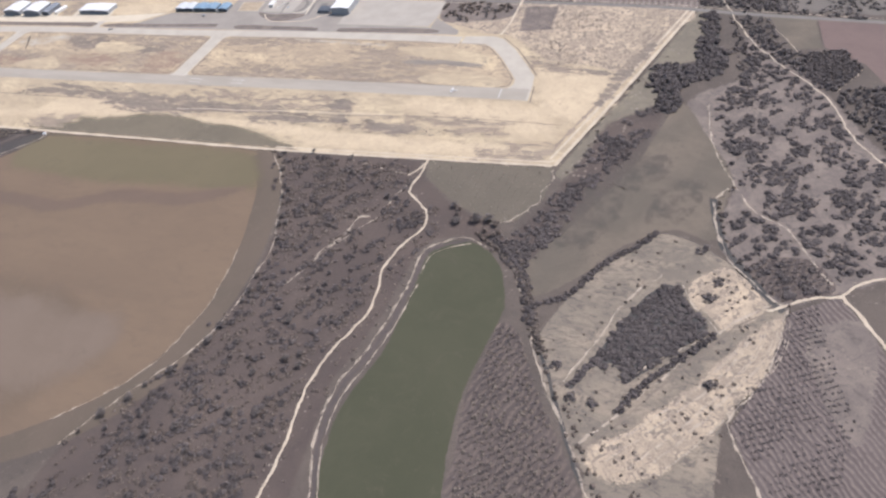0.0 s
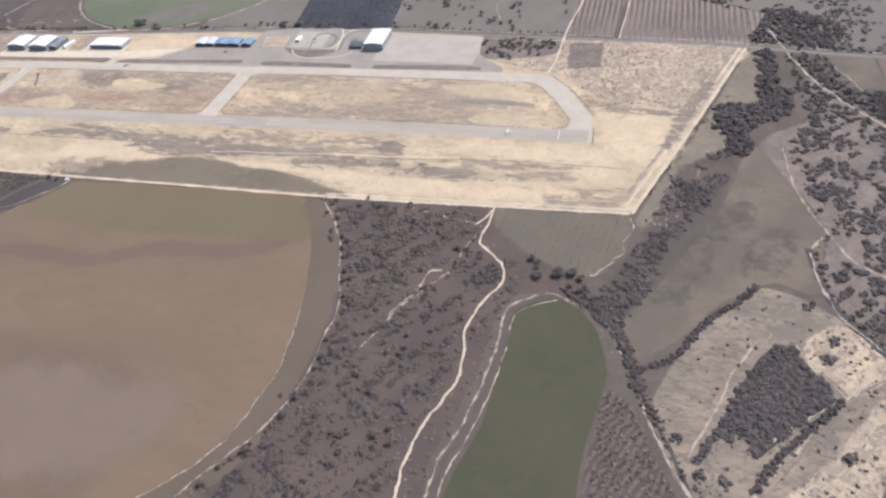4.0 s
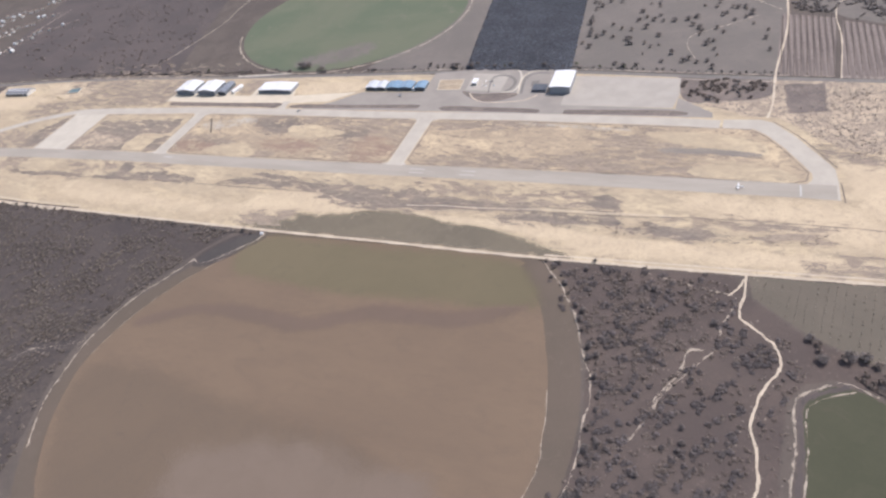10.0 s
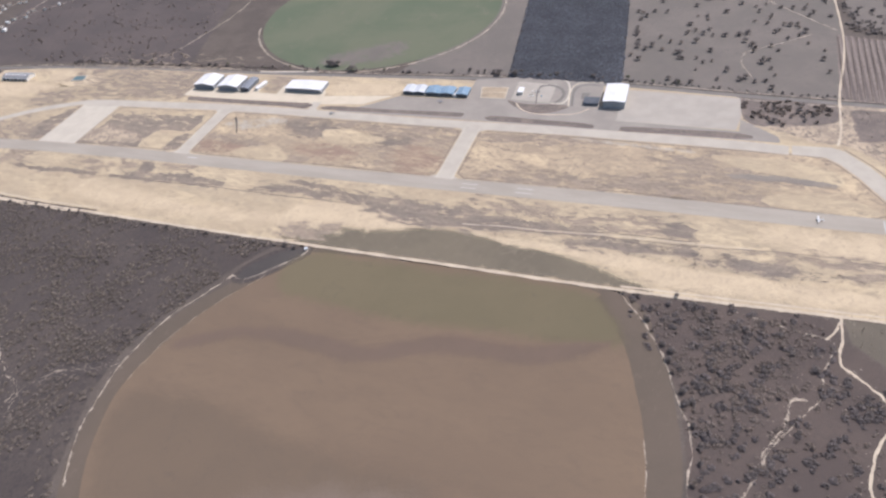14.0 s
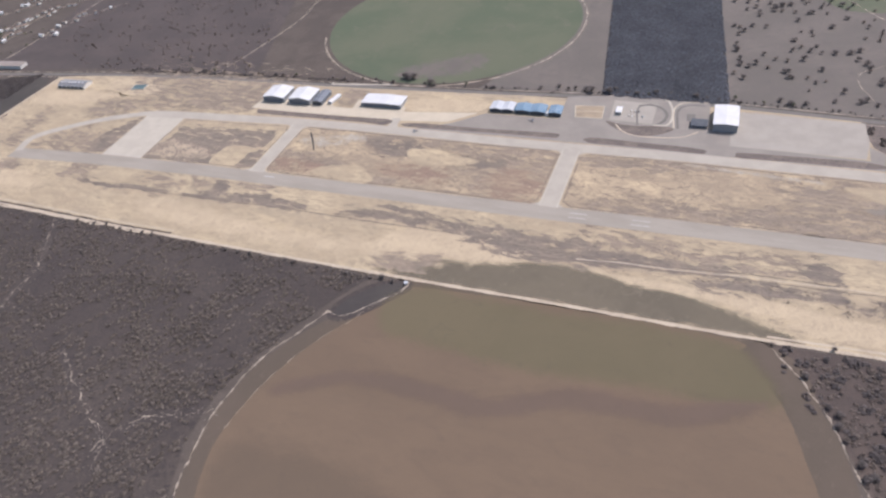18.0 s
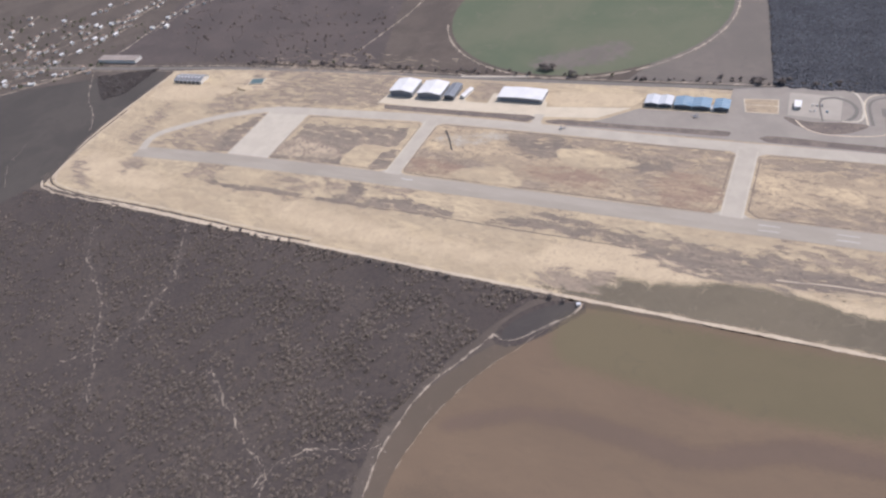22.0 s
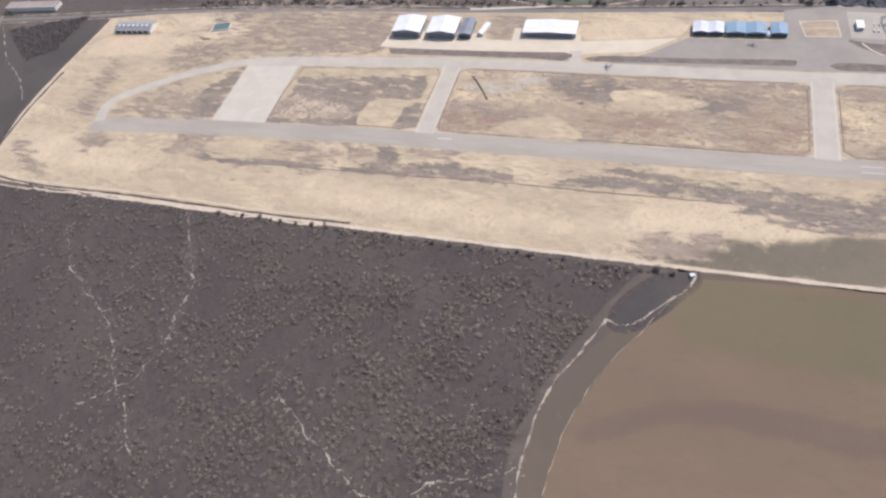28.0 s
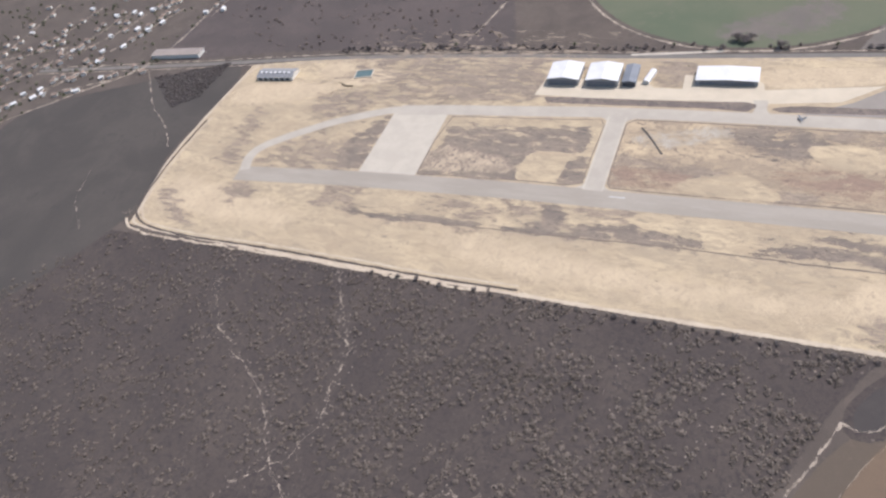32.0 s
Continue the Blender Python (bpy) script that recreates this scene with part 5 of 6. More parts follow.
strip("car_park_loop", [(-570, 911), (-575, 949), (-571, 964), (-559, 972), (-542, 972)], 3.4, 0.5, ROAD_MAT, "dark curved access lane", step=3.0)
strip("car_park_loop", [(-575, 911), (-580, 951), (-576, 970), (-561, 980), (-540, 981)], 1.8, 0.51, CREAM, "pale kerb of the access lane", step=3.0)
strip("car_park_loop", [(-621, 911), (-627, 949), (-622, 961)], 2.2, 0.5, ROAD_MAT, "dark edge of the car park", step=3.0)
slab("parking_plot", [(-563, 948), (-552, 950), (-551, 932), (-561, 931)], 0.46, ROAD_MAT, "small dark parking plot")
patch("dry_plot", [(-711, 946), (-672, 950), (-669, 919), (-705, 917)], 0.44, DRY_INFIELD, "small fenced plot of dry ground", 2.0, False, category="grass")
for plot in ([(-711, 946), (-672, 950)], [(-672, 950), (-669, 919)], [(-669, 919), (-705, 917)], [(-705, 917), (-711, 946)], [(-708, 933), (-671, 935)]):
    strip("plot_kerb", plot, 1.0, 0.5, CREAM, "pale kerb round a small plot", smooth=False)

# runway paint
def paint(pts_x, v0, v1, length, material=PAINT):
    for x in pts_x:
        y = base(x)
        bm = bmesh.new()
        a = math.atan2(base(x + 20) - base(x - 20), 40)
        c, s = math.cos(a), math.sin(a)
        cor = [(-length / 2, v0), (length / 2, v0), (length / 2, v1), (-length / 2, v1)]
        bm.faces.new([bm.verts.new((x + u * c - v * s, y + u * s + v * c, runway.data.vertices[0].co.z + 0.008)) for u, v in cor])
        part("painted_bar", bm, material, runway)


paint(np.arange(-1240, -260, 50), -12.75, -12.25, 20, FADED_PAINT)
for v in (-17, -9):
    paint((-655, -585), v, v + 1.1, 20)
paint((-205,), -22, -3, 1.6)
paint((-1069,), -9.5, -7.5, 16)

# ---- buildings of the airfield ----
def gable(bm, w, d, eave, ridge, over=0.6, n=2, along_y=True):
    """A thin roof shell over w by d, with n slopes' steps; arched where n is large."""
    prof = []
    for k in range(n + 1):
        u = k / n * 2 - 1
        z = eave + (ridge - eave) * ((1 - abs(u)) if n == 2 else math.sqrt(max(0.0, 1 - u * u)))
        prof.append((u * (w / 2 + over), z))
    rows = []
    for y in (-over, d + over):
        rows.append([bm.verts.new((x, y, z)) for x, z in prof] + [bm.verts.new((x, y, z + 0.35)) for x, z in prof[::-1]])
    k = len(rows[0])
    for i in range(k):
        bm.faces.new((rows[0][i], rows[0][(i + 1) % k], rows[1][(i + 1) % k], rows[1][i]))
    bm.faces.new(rows[0][::-1])
    bm.faces.new(rows[1])
    bmesh.ops.recalc_face_normals(bm, faces=bm.faces)
    return bm


def hall(bm, w, d, eave, ridge, n=2):
    """Closed walls with the gable's outline."""
    prof = [(w / 2, 0), (-w / 2, 0)]
    for k in range(n + 1):
        u = k / n * 2 - 1
        prof.append((u * w / 2, eave + (ridge - eave) * ((1 - abs(u)) if n == 2 else math.sqrt(max(0.0, 1 - u * u)))))
    ends = [[bm.verts.new((x, y, z)) for x, z in prof] for y in (0, d)]
    k = len(prof)
    for i in range(k):
        bm.faces.new((ends[0][i], ends[0][(i + 1) % k], ends[1][(i + 1) % k], ends[1][i]))
    bm.faces.new(ends[0][::-1])
    bm.faces.new(ends[1])
    bmesh.ops.recalc_face_normals(bm, faces=bm.faces)
    return bm


def hangar(x, y, w, d, eave, ridge, label, roof_mat, wall_mat, n=2, doors=4, turn=1.5, ribs=8, door_mat=None, skylights=0, seam=0.15):
    """A hangar whose door front faces the runway, at y."""
    ob = thing("hangar", pose(x, y, 0, 0, 0, turn), label, "hangar")
    part("wall", hall(bmesh.new(), w, d, eave, ridge - 0.1, n), wall_mat, ob)
    roof = part("roof", gable(bmesh.new(), w, d, eave, ridge, 0.7, n), roof_mat, ob)
    for k in range(ribs):
        bm = bmesh.new()
        yy = d * (k + 0.5) / ribs
        if n == 2:
            for s in (-1, 1):
                vs = [bm.verts.new((s * u * (w / 2 + 0.7), yy + q, ridge - (ridge - eave) * u + 0.37)) for u, q in ((0, -seam), (1, -seam), (1, seam), (0, seam))]
                bm.faces.new(vs)
        else:
            prof = [(k2 / n * 2 - 1) for k2 in range(n + 1)]
            lo = [bm.verts.new((u * (w / 2 + 0.7), yy - 0.15, eave + (ridge - eave) * math.sqrt(max(0.0, 1 - u * u)) + 0.38)) for u in prof]
            hi = [bm.verts.new((u * (w / 2 + 0.7), yy + 0.15, eave + (ridge - eave) * math.sqrt(max(0.0, 1 - u * u)) + 0.38)) for u in prof]
            for i in range(n):
                bm.faces.new((lo[i], lo[i + 1], hi[i + 1], hi[i]))
        part("roof_seam", bm, DARK_ROOF if roof_mat is DARK_ROOF else PALE_METAL, roof)
    for k in range(skylights):
        yy = d * (k + 0.7) / (skylights + 0.4)
        part("skylight", boxed(-w * 0.3, w * 0.3, yy - 0.5, yy + 0.5, ridge - 0.2, ridge + 0.5), PALE_METAL, roof)
    for k in range(doors):
        a = -w / 2 + w * (0.06 + 0.88 * k / doors)
        b = -w / 2 + w * (0.06 + 0.88 * (k + 1) / doors) - 0.15
        off = -0.12 - 0.12 * (k % 2)
        part("door", boxed(a, b, off - 0.1, off, 0.0, eave * 0.86), door_mat or DARK_DOOR, ob)
    return ob


hangar(-513.2, 913.8, 29, 47, 10.5, 11.6, "tall white flat-roofed hangar with a grey door front", WHITE_METAL, WALL_SHEET, 2, 4, 2.0, 10, WALL_SHEET)
hangar(-1170.9, 880.1, 37, 34, 8.2, 11.2, "white gabled hangar with a dark front", WHITE_METAL, WALL_SHEET, 2, 5, 1.5, 7, GREY_WALL)
hangar(-1124.8, 880.8, 37, 34, 8.2, 11.2, "white gabled hangar beside its twin", WHITE_METAL, WALL_SHEET, 2, 5, 1.5, 7, GREY_WALL)
hangar(-1094.2, 883, 15, 34, 6, 8, "grey-blue metal workshop beside the hangars", GREY_WALL, GREY_WALL, 2, 3, 1.5, 6)
hangar(-990.4, 893.2, 64, 26, 6.2, 7.6, "long low white-roofed hangar with grey skirts", WHITE_METAL, WALL_SHEET, 2, 9, 1.5, 9, GREY_WALL)
for x, w, roof in ((-817, 16.4, PALE_METAL), (-800.4, 16.4, PALE_METAL), (-778.6, 21.4, BLUE_ROOF), (-757, 21.4, BLUE_ROOF), (-733, 17, BLUE_ROOF)):
    hangar(x, 910.5 + 0.03 * (x + 817), w, 20, 4.8, 6.6, "small blue-roofed hangar in a row" if roof is BLUE_ROOF else "small pale-roofed hangar in a row", roof, GREY_BLUE, 2, 3, 2.0, 4, DARK_DOOR, seam=0.25)
store = thing("storage_tent", pose(-743.8, 912, 0, 0, 0, 2), "small white tent between two blue hangars", "tent")
part("wall", hall(bmesh.new(), 3.6, 8, 2.4, 3.6, 2), WHITEWASH, store)
part("roof", gable(bmesh.new(), 3.6, 8, 2.4, 3.7, 0.2, 2), WHITE_METAL, store)
shed = thing("shed", pose(-1551, 871, 0, 0, 0, 94), "long grey shed with white rooflights and gable", "shed")
part("wall", hall(bmesh.new(), 22, 58, 4.4, 7.8, 2), WHITEWASH, shed)
shed_roof = part("roof", gable(bmesh.new(), 22, 58, 4.4, 8.0, 0.5, 2), SHED_ROOF, shed)
for k in range(7):
    part("rooflight", box(bmesh.new(), -4.4, -1.2, 6 + 7.4 * k, 9.2 + 7.4 * k, 7.2, 8.2, 0.1), WHITE_METAL, shed_roof, "white rooflight")
for k in range(6):
    part("door", boxed(-11.15, -10.95, 5 + 9 * k, 11 + 9 * k, 0, 3.6), DARK_DOOR, shed)
tent = thing("storage_tent", pose(-1076.2, 889.4, 0, 0, 0, -12), "small white storage tent behind the workshop", "tent")
part("wall", hall(bmesh.new(), 7, 24, 3.2, 4.4, 10), WHITEWASH, tent)
part("roof", gable(bmesh.new(), 7, 24, 3.2, 4.6, 0.2, 10), WHITE_METAL, tent)
# Added dark block in place of the hangar's shadow; its windows are invented.
annex = thing("annex", pose(-544.7, 916.6, 0, 0, 0, 2), "dark low block in place of the white hangar's shadow", "building")
part("wall", boxed(-10, 10, 0, 16, 0, 4), GREY_WALL, annex)
part("roof", boxed(-10.4, 10.4, -0.4, 16.4, 4, 4.3), DARK_DOOR, annex)
for k in range(4):
    part("window", boxed(-8 + 4.2 * k, -5.5 + 4.2 * k, -0.1, 0.05, 1.2, 2.6), GLASS_DARK, annex)
office = thing("office_building", pose(-649.9, 938.8, 0, 0, 0, 2), "small white office block by the car park", "building")
part("wall", boxed(-3.5, 3.5, -7, 7, 0, 4.2), WHITEWASH, office)
part("roof", boxed(-3.9, 3.9, -7.4, 7.4, 4.2, 4.5), WHITE_METAL, office)
for k in range(3):
    part("window", boxed(-2.6 + 2 * k, -1.3 + 2 * k, -7.08, -6.95, 1.2, 2.6), GLASS_DARK, office)
tank = thing("water_basin", pose(-1446.5, 882.6, 0.3, 0, 0, 12), "teal-lined rectangular water basin with a sandy bank", "basin")
bm = bmesh.new()
for dims in ((-13, 13, -9, -7.6), (-13, 13, 7.6, 9), (-13, -11.6, -7.6, 7.6), (11.6, 13, -7.6, 7.6)):
    box(bm, *dims, -0.3, 0.9)
part("rim", bm, CONCRETE, tank)
part("water", boxed(-11.6, 11.6, -7.6, 7.6, -0.3, 0.4), TEAL, tank)
strip("ditch", [(-1066, 811), (-1053, 794), (-1038, 770)], 3.0, 0.3, DARK_FLOOR, "narrow dark ditch in the infield")

# ---- aircraft and cars ----
def aeroplane(x, y, z, turn, body_mat, label):
    ob = thing("light_aircraft", pose(x, y, z, 0, 0, turn), label, "aircraft")
    bm = bmesh.new()
    for a, b, r0, r1 in (((-3.6, 0, 1.1), (-2.4, 0, 1.2), 0.35, 0.6), ((-2.4, 0, 1.2), (0.4, 0, 1.3), 0.6, 0.62), ((0.4, 0, 1.3), (4.2, 0, 1.5), 0.6, 0.18)):
        tube(bm, a, b, r0, r1, 10)
    part("fuselage", bm, body_mat, ob)
    for s in (-1, 1):
        part("wing", box(bmesh.new(), -1.6, 0.0, min(0.3 * s, 5.4 * s), max(0.3 * s, 5.4 * s), 1.85, 2.02, 0.05), body_mat, ob)
        part("tailplane", box(bmesh.new(), 3.4, 4.3, min(0, 1.7 * s), max(0, 1.7 * s), 1.5, 1.6, 0.03), body_mat, ob)
        wheel = part("wheel", tube(bmesh.new(), (-0.6, 1.0 * s - 0.1, 0.3), (-0.6, 1.0 * s + 0.1, 0.3), 0.3, 0.3, 10), RUBBER, ob)
        part("strut", tube(bmesh.new(), (-0.6, 1.0 * s, 0.3), (-0.6, 0.4 * s, 1.0), 0.06, 0.06, 6), STEEL, ob)
    part("nose_wheel", tube(bmesh.new(), (-2.7, -0.08, 0.25), (-2.7, 0.08, 0.25), 0.25, 0.25, 10), RUBBER, ob)
    part("fin", box(bmesh.new(), 3.6, 4.5, -0.06, 0.06, 1.5, 2.9, 0.02), body_mat, ob)
    part("windscreen", box(bmesh.new(), -1.9, -0.2, -0.5, 0.5, 1.55, 1.95, 0.08), GLASS_DARK, ob)
    part("propeller", box(bmesh.new(), -3.7, -3.62, -0.06, 0.06, 0.2, 2.0, 0.01), RUBBER, ob)
    return ob


aeroplane(-266, 722, 0.125, 2, WHITE_METAL, "small white light aircraft on the runway")
aeroplane(-760.1, 896.3, 0.13, 75, GREY_WALL, "small dark light aircraft parked before the blue hangars")
aeroplane(-913.4, 841.1, 0.13, 20, GREY_WALL, "small dark light aircraft on the taxiway")


def car(x, y, turn, paint_mat, label):
    ob = thing("car", pose(x, y, 0.14, 0, 0, turn), label, "car", "parked cars")
    part("body", box(bmesh.new(), -2.1, 2.1, -0.87, 0.87, 0.3, 0.85, 0.15), paint_mat, ob)
    part("cabin", box(bmesh.new(), -1.3, 1.0, -0.75, 0.75, 0.8, 1.42, 0.25), GLASS_DARK, ob)
    part("roof_panel", box(bmesh.new(), -0.95, 0.65, -0.6, 0.6, 1.4, 1.46, 0.02), paint_mat, ob)
    for px in (-1.35, 1.35):
        for py in (-0.85, 0.75):
            part("wheel", tube(bmesh.new(), (px, py, 0.3), (px, py + 0.1, 0.3), 0.3, 0.3, 10), RUBBER, ob)
    return ob


for k, (x, y, m, lab) in enumerate(((-634.1, 943.5, WHITEWASH, "white car parked by the office"), (-629.1, 943.4, STEEL, "silver car parked by the office"), (-624.2, 943.8, GREY_WALL, "dark grey car parked by the office"),
                                    (-635.7, 931.2, WHITEWASH, "white car parked by the office"), (-630.8, 931.1, WHITEWASH, "white car parked by the office"), (-617.9, 931.8, BLUE_ROOF, "blue car parked by the office"))):
    car(x, y, 92 + k, m, lab)

# ---- town and far buildings ----
def house(x, y, w, d, h, turn, roof_mat):
    ob = thing("house", pose(x, y, 0, 0, 0, turn), "small whitewashed house with a clay roof" if roof_mat is TILE_ROOF else "small white-roofed house in town", "house", "houses of the town")
    part("wall", hall(bmesh.new(), w, d, h, h + w * 0.2, 2), WHITEWASH, ob)
    part("roof", gable(bmesh.new(), w, d, h, h + w * 0.22, 0.4, 2), roof_mat, ob)
    return ob


gen = random.Random(4)
for street in ([(-2099, 805), (-2043, 899), (-2000, 1044)], [(-1994, 781), (-1945, 920), (-1889, 1047)], [(-1959, 803), (-1871, 841), (-1834, 878)], [(-2194, 908), (-2201, 999), (-2216, 1059)], [(-2060, 732), (-1986, 812), (-1928, 874)],
               [(-2146, 849), (-2108, 941), (-2090, 1047)], [(-1931, 980), (-1917, 1066), (-1915, 1163)], [(-2037, 876), (-1975, 981), (-1952, 1088)], [(-2245, 819), (-2161, 879), (-2053, 919)], [(-1813, 1024), (-1808, 1124), (-1749, 1204)], [(-2029, 1191), (-1958, 1272), (-1894, 1356)], [(-1927, 1066), (-1905, 1164), (-1852, 1251)], [(-2057, 1089), (-2005, 1154), (-1976, 1242)], [(-1990, 1345), (-1885, 1416)]):
    line = curve(street, 13.0)
    for (x, y), (x1, y1) in zip(line, line[1:]):
        if gen.random() < 0.8:
            a = math.degrees(math.atan2(y1 - y, x1 - x))
            d = gen.choice((-11, 11)) + gen.uniform(-3, 3)
            house(x - d * math.sin(radians(a)), y + d * math.cos(radians(a)), gen.uniform(5, 8), gen.uniform(6, 10), gen.uniform(2.6, 4.2), a + gen.choice((5, 96)) + gen.uniform(-6, 6), gen.choice((TILE_ROOF, TILE_ROOF, TILE_ROOF, WHITE_METAL)))
    strip("street", street, 4.0, 0.3, TRACK_FAINT, "narrow pale street between houses")
farm = thing("farm_shed", pose(-1797.3, 908.5, 0, 0, 0, 6), "long pale flat-roofed warehouse at the edge of town", "building")
part("wall", boxed(-45, 45, -9, 9, 0, 6), WHITEWASH, farm)
part("roof", boxed(-45.5, 45.5, -9.5, 9.5, 6, 6.4), DUSTY_ROOF, farm)

# ---- trees that stand alone ----
protos = [make_tree("oak_tree", 6.5, 4.0, LEAF_TREE, "round dark evergreen oak", 1), make_tree("oak_tree", 7.5, 4.6, LEAF_TREE, "round dark evergreen oak", 2),
          make_tree("oak_tree", 5.2, 3.2, LEAF_BUSH, "small brownish oak with thin crown", 3), make_tree("poplar_tree", 9.0, 3.4, LEAF_GREEN, "tall green roadside tree", 4)]
first = set()


def plant(kind, x, y, s=1.0, group=""):
    ob = protos[kind]
    m = pose(x, y, 0, 0, 0, rng.uniform(0.7, 366)) @ Matrix.Diagonal((s, s, s * rng.uniform(0.65, 0.95), 1))
    if kind in first:
        ob = copy_thing(ob, m)
        ob.scale = m.to_scale()
    else:
        first.add(kind)
        ob.matrix_world = m
    if group:
        ob["group"] = group
    return ob


road = curve(ROAD_NORTH, 11.0)
for x, y in road:
    if -1500 < x < -380 and rng.uniform() < 0.62:
        plant(3 if rng.uniform() < 0.3 else 1, x + rng.uniform(-4, 4), y + rng.choice((15, 19, 23)) + rng.uniform(-2, 2), rng.uniform(0.55, 1.05), "trees along the road")
for x, y in ((-981, 980), (-974, 984), (-989, 983), (-941, 970), (-697, 986), (-673, 987)):
    plant(1, x, y, 1.6, "trees along the road")
for x, y in rng.permutation(spread([(-510, 988), (-241, 984), (-229, 1141), (-242, 1421), (-544, 1434)], 12, 0.6, 0.6, size=0.02))[:175]:
    plant(rng.integers(0, 3), x, y, rng.uniform(0.8, 1.3), "oaks in the pasture")
for x, y in spread([(-353, 960), (-248, 961), (-247, 899), (-306, 899)], 13, 0.6):
    plant(rng.integers(0, 3), x, y, rng.uniform(0.7, 1.2), "trees beside the apron")
for x, y in np.concatenate([curve(TRACK_FIELD_EAST, 16) + rng.normal(0, 1.5, (len(curve(TRACK_FIELD_EAST, 16)), 2)) + (6, 0), curve([(-395, 578), (-834, 561)], 1000)]):
    plant(rng.integers(0, 3), x, y, rng.uniform(0.6, 1.15), "trees along the field")
for x, y in spread([(-434, 566), (-261, 572), (-271, 483), (-255, 186), (-424, 183), (-358, 323), (-359, 422)], 25, 0.7):
    plant(rng.integers(0, 3), x, y, rng.uniform(0.55, 0.95), "oaks in the scrub")
for x, y in spread([(-258, 546), (-198, 503), (-178, 475), (-129, 470), (-139, 494), (-199, 515)], 10, 0.7):
    plant(rng.integers(0, 3), x, y, rng.uniform(0.9, 1.6), "trees at the valley's head")
for k in range(30):
    plant(1, -1280 + 16 * k + rng.uniform(-4, 4), 559 + rng.uniform(-2, 2), rng.uniform(0.4, 0.7), "trees along the perimeter")

# ---- woodland, scrub and plantations ----
WEST_WOOD = [(-1749, 411), (-1618, 556), (-1107, 557), (-855, 558), (-876, 509), (-909, 435), (-925, 378), (-921, 322), (-885, 231), (-858, 142), (-1300, 60), (-1737, 192)]
def in_rows(outline, gap, step, turn, keep, wander=0.9):
    """Places along loosened planting rows."""
    o = np.array(outline, float)
    mid, a = o.mean(0), radians(turn)
    reach = np.abs(o - mid).max() * 1.45
    g = np.stack(np.meshgrid(np.arange(-reach, reach, step), np.arange(-reach, reach, gap)), -1).reshape(-1, 2)
    g = g + rng.normal(0, wander, g.shape)
    g = np.c_[g[:, 0] * math.cos(a) - g[:, 1] * math.sin(a), g[:, 0] * math.sin(a) + g[:, 1] * math.cos(a)] + mid
    g = g[inside(o, g)]
    v = np.array([noise.fractal(Vector((x * 0.018, y * 0.018, 5.3)), 0.8, 2.0, 3) for x, y in g])
    return g[rng.uniform(0, 1, len(g)) < np.clip(keep + v, 0.06, 1)]


q = clumped(in_rows(WEST_WOOD, 7.4, 5.6, 60, 0.62), 3, 1.7, 60)
for line in (WOOD_TRACK, WOOD_TRACK_2, WOOD_TRACK_3, WOOD_TRACK_4):
    q = off_line(q, line, 6.5)
q = q[rng.uniform(0, 1, len(q)) < np.interp(q[:, 0], (-1330, -1130), (0.42, 1.0))]
foliage("woodland", q, (1.2, 2.9), (0.8, 1.7), LEAF_WOOD, "dense grey-brown low oak woodland", 12, "woodland")
foliage("undergrowth", clumped(in_rows([(-1140, 556), (-850, 558), (-872, 512), (-905, 440), (-922, 385), (-1000, 330), (-1090, 440)], 7.4, 5.6, 60, 0.3), 3, 1.2, 60), (0.7, 1.5), (1.2, 2.4), LEAF_GREY, "pale grey undergrowth between the oaks", 14, "scrub")
SOUTH_SCRUB = [(-446, 568), (-261, 578), (-260, 541), (-210, 503), (-197, 475), (-211, 446), (-234, 407), (-241, 337), (-250, 286), (-262, 60), (-470, 60), (-424, 193), (-372, 293), (-358, 382), (-372, 460)]
FAINT = [(-264, 536), (-285, 490), (-310, 440), (-340, 395)]
q = off_line(off_line(off_line(clumped(spread(SOUTH_SCRUB, 9.5, 0.95, 0.8, size=0.03), 5, 2.6, 45), TRACK_MAIN, 3), TRACK_FIELD_EAST, 2), FAINT, 3)
foliage("scrub", q, (1.0, 2.4), (0.6, 1.2), LEAF_BUSH, "brown scrub with scattered bushes", 14, "scrub")
q = off_line(off_line(off_line(clumped(spread(SOUTH_SCRUB, 11.5, 0.97, 0.55, jitter=1.2, size=0.022), 6, 2.9, 50), TRACK_MAIN, 4.5), TRACK_FIELD_EAST, 4), FAINT, 4)
foliage("oak_scrub", q, (1.4, 3.4), (0.9, 2.0), LEAF_DIM, "dark oak clumps crowding the scrub", 20, "woodland")
foliage("scrub", off_line(spread([(-434, 563), (-273, 570), (-271, 503), (-303, 444), (-361, 431), (-388, 499)], 4.6, 0.85, 0.4, size=0.03), TRACK_FIELD_EAST, 4), (1.2, 2.8), (0.8, 1.6), LEAF_BUSH, "thick brown scrub below the perimeter", 16, "scrub")
q = spread([(-260, 560), (-227, 503), (-251, 307), (-258, 60), (-225, 60), (-233, 257), (-207, 338), (-208, 446)], 7, 0.5)
foliage("scrub", off_line(off_line(q, TRACK_MAIN, 3.5), TRACK_POND, 3), (0.9, 2.2), (0.5, 1.1), LEAF_BUSH, "low scrub between the tracks", 16, "scrub")
foliage("stream_wood", clumped(spread(BELT, 6.0, 0.97), 4, 2.0), (1.8, 4.2), (1.6, 3.6), LEAF_DIM, "dark winding belt of trees along a stream", 26, "woodland")
foliage("stream_thicket", clumped(spread(THICKET, 6.0, 0.97, 0.55, size=0.02), 5, 2.4), (1.2, 3.0), (0.7, 1.5), LEAF_DIM, "thin brownish thicket along the stream", 20, "woodland")
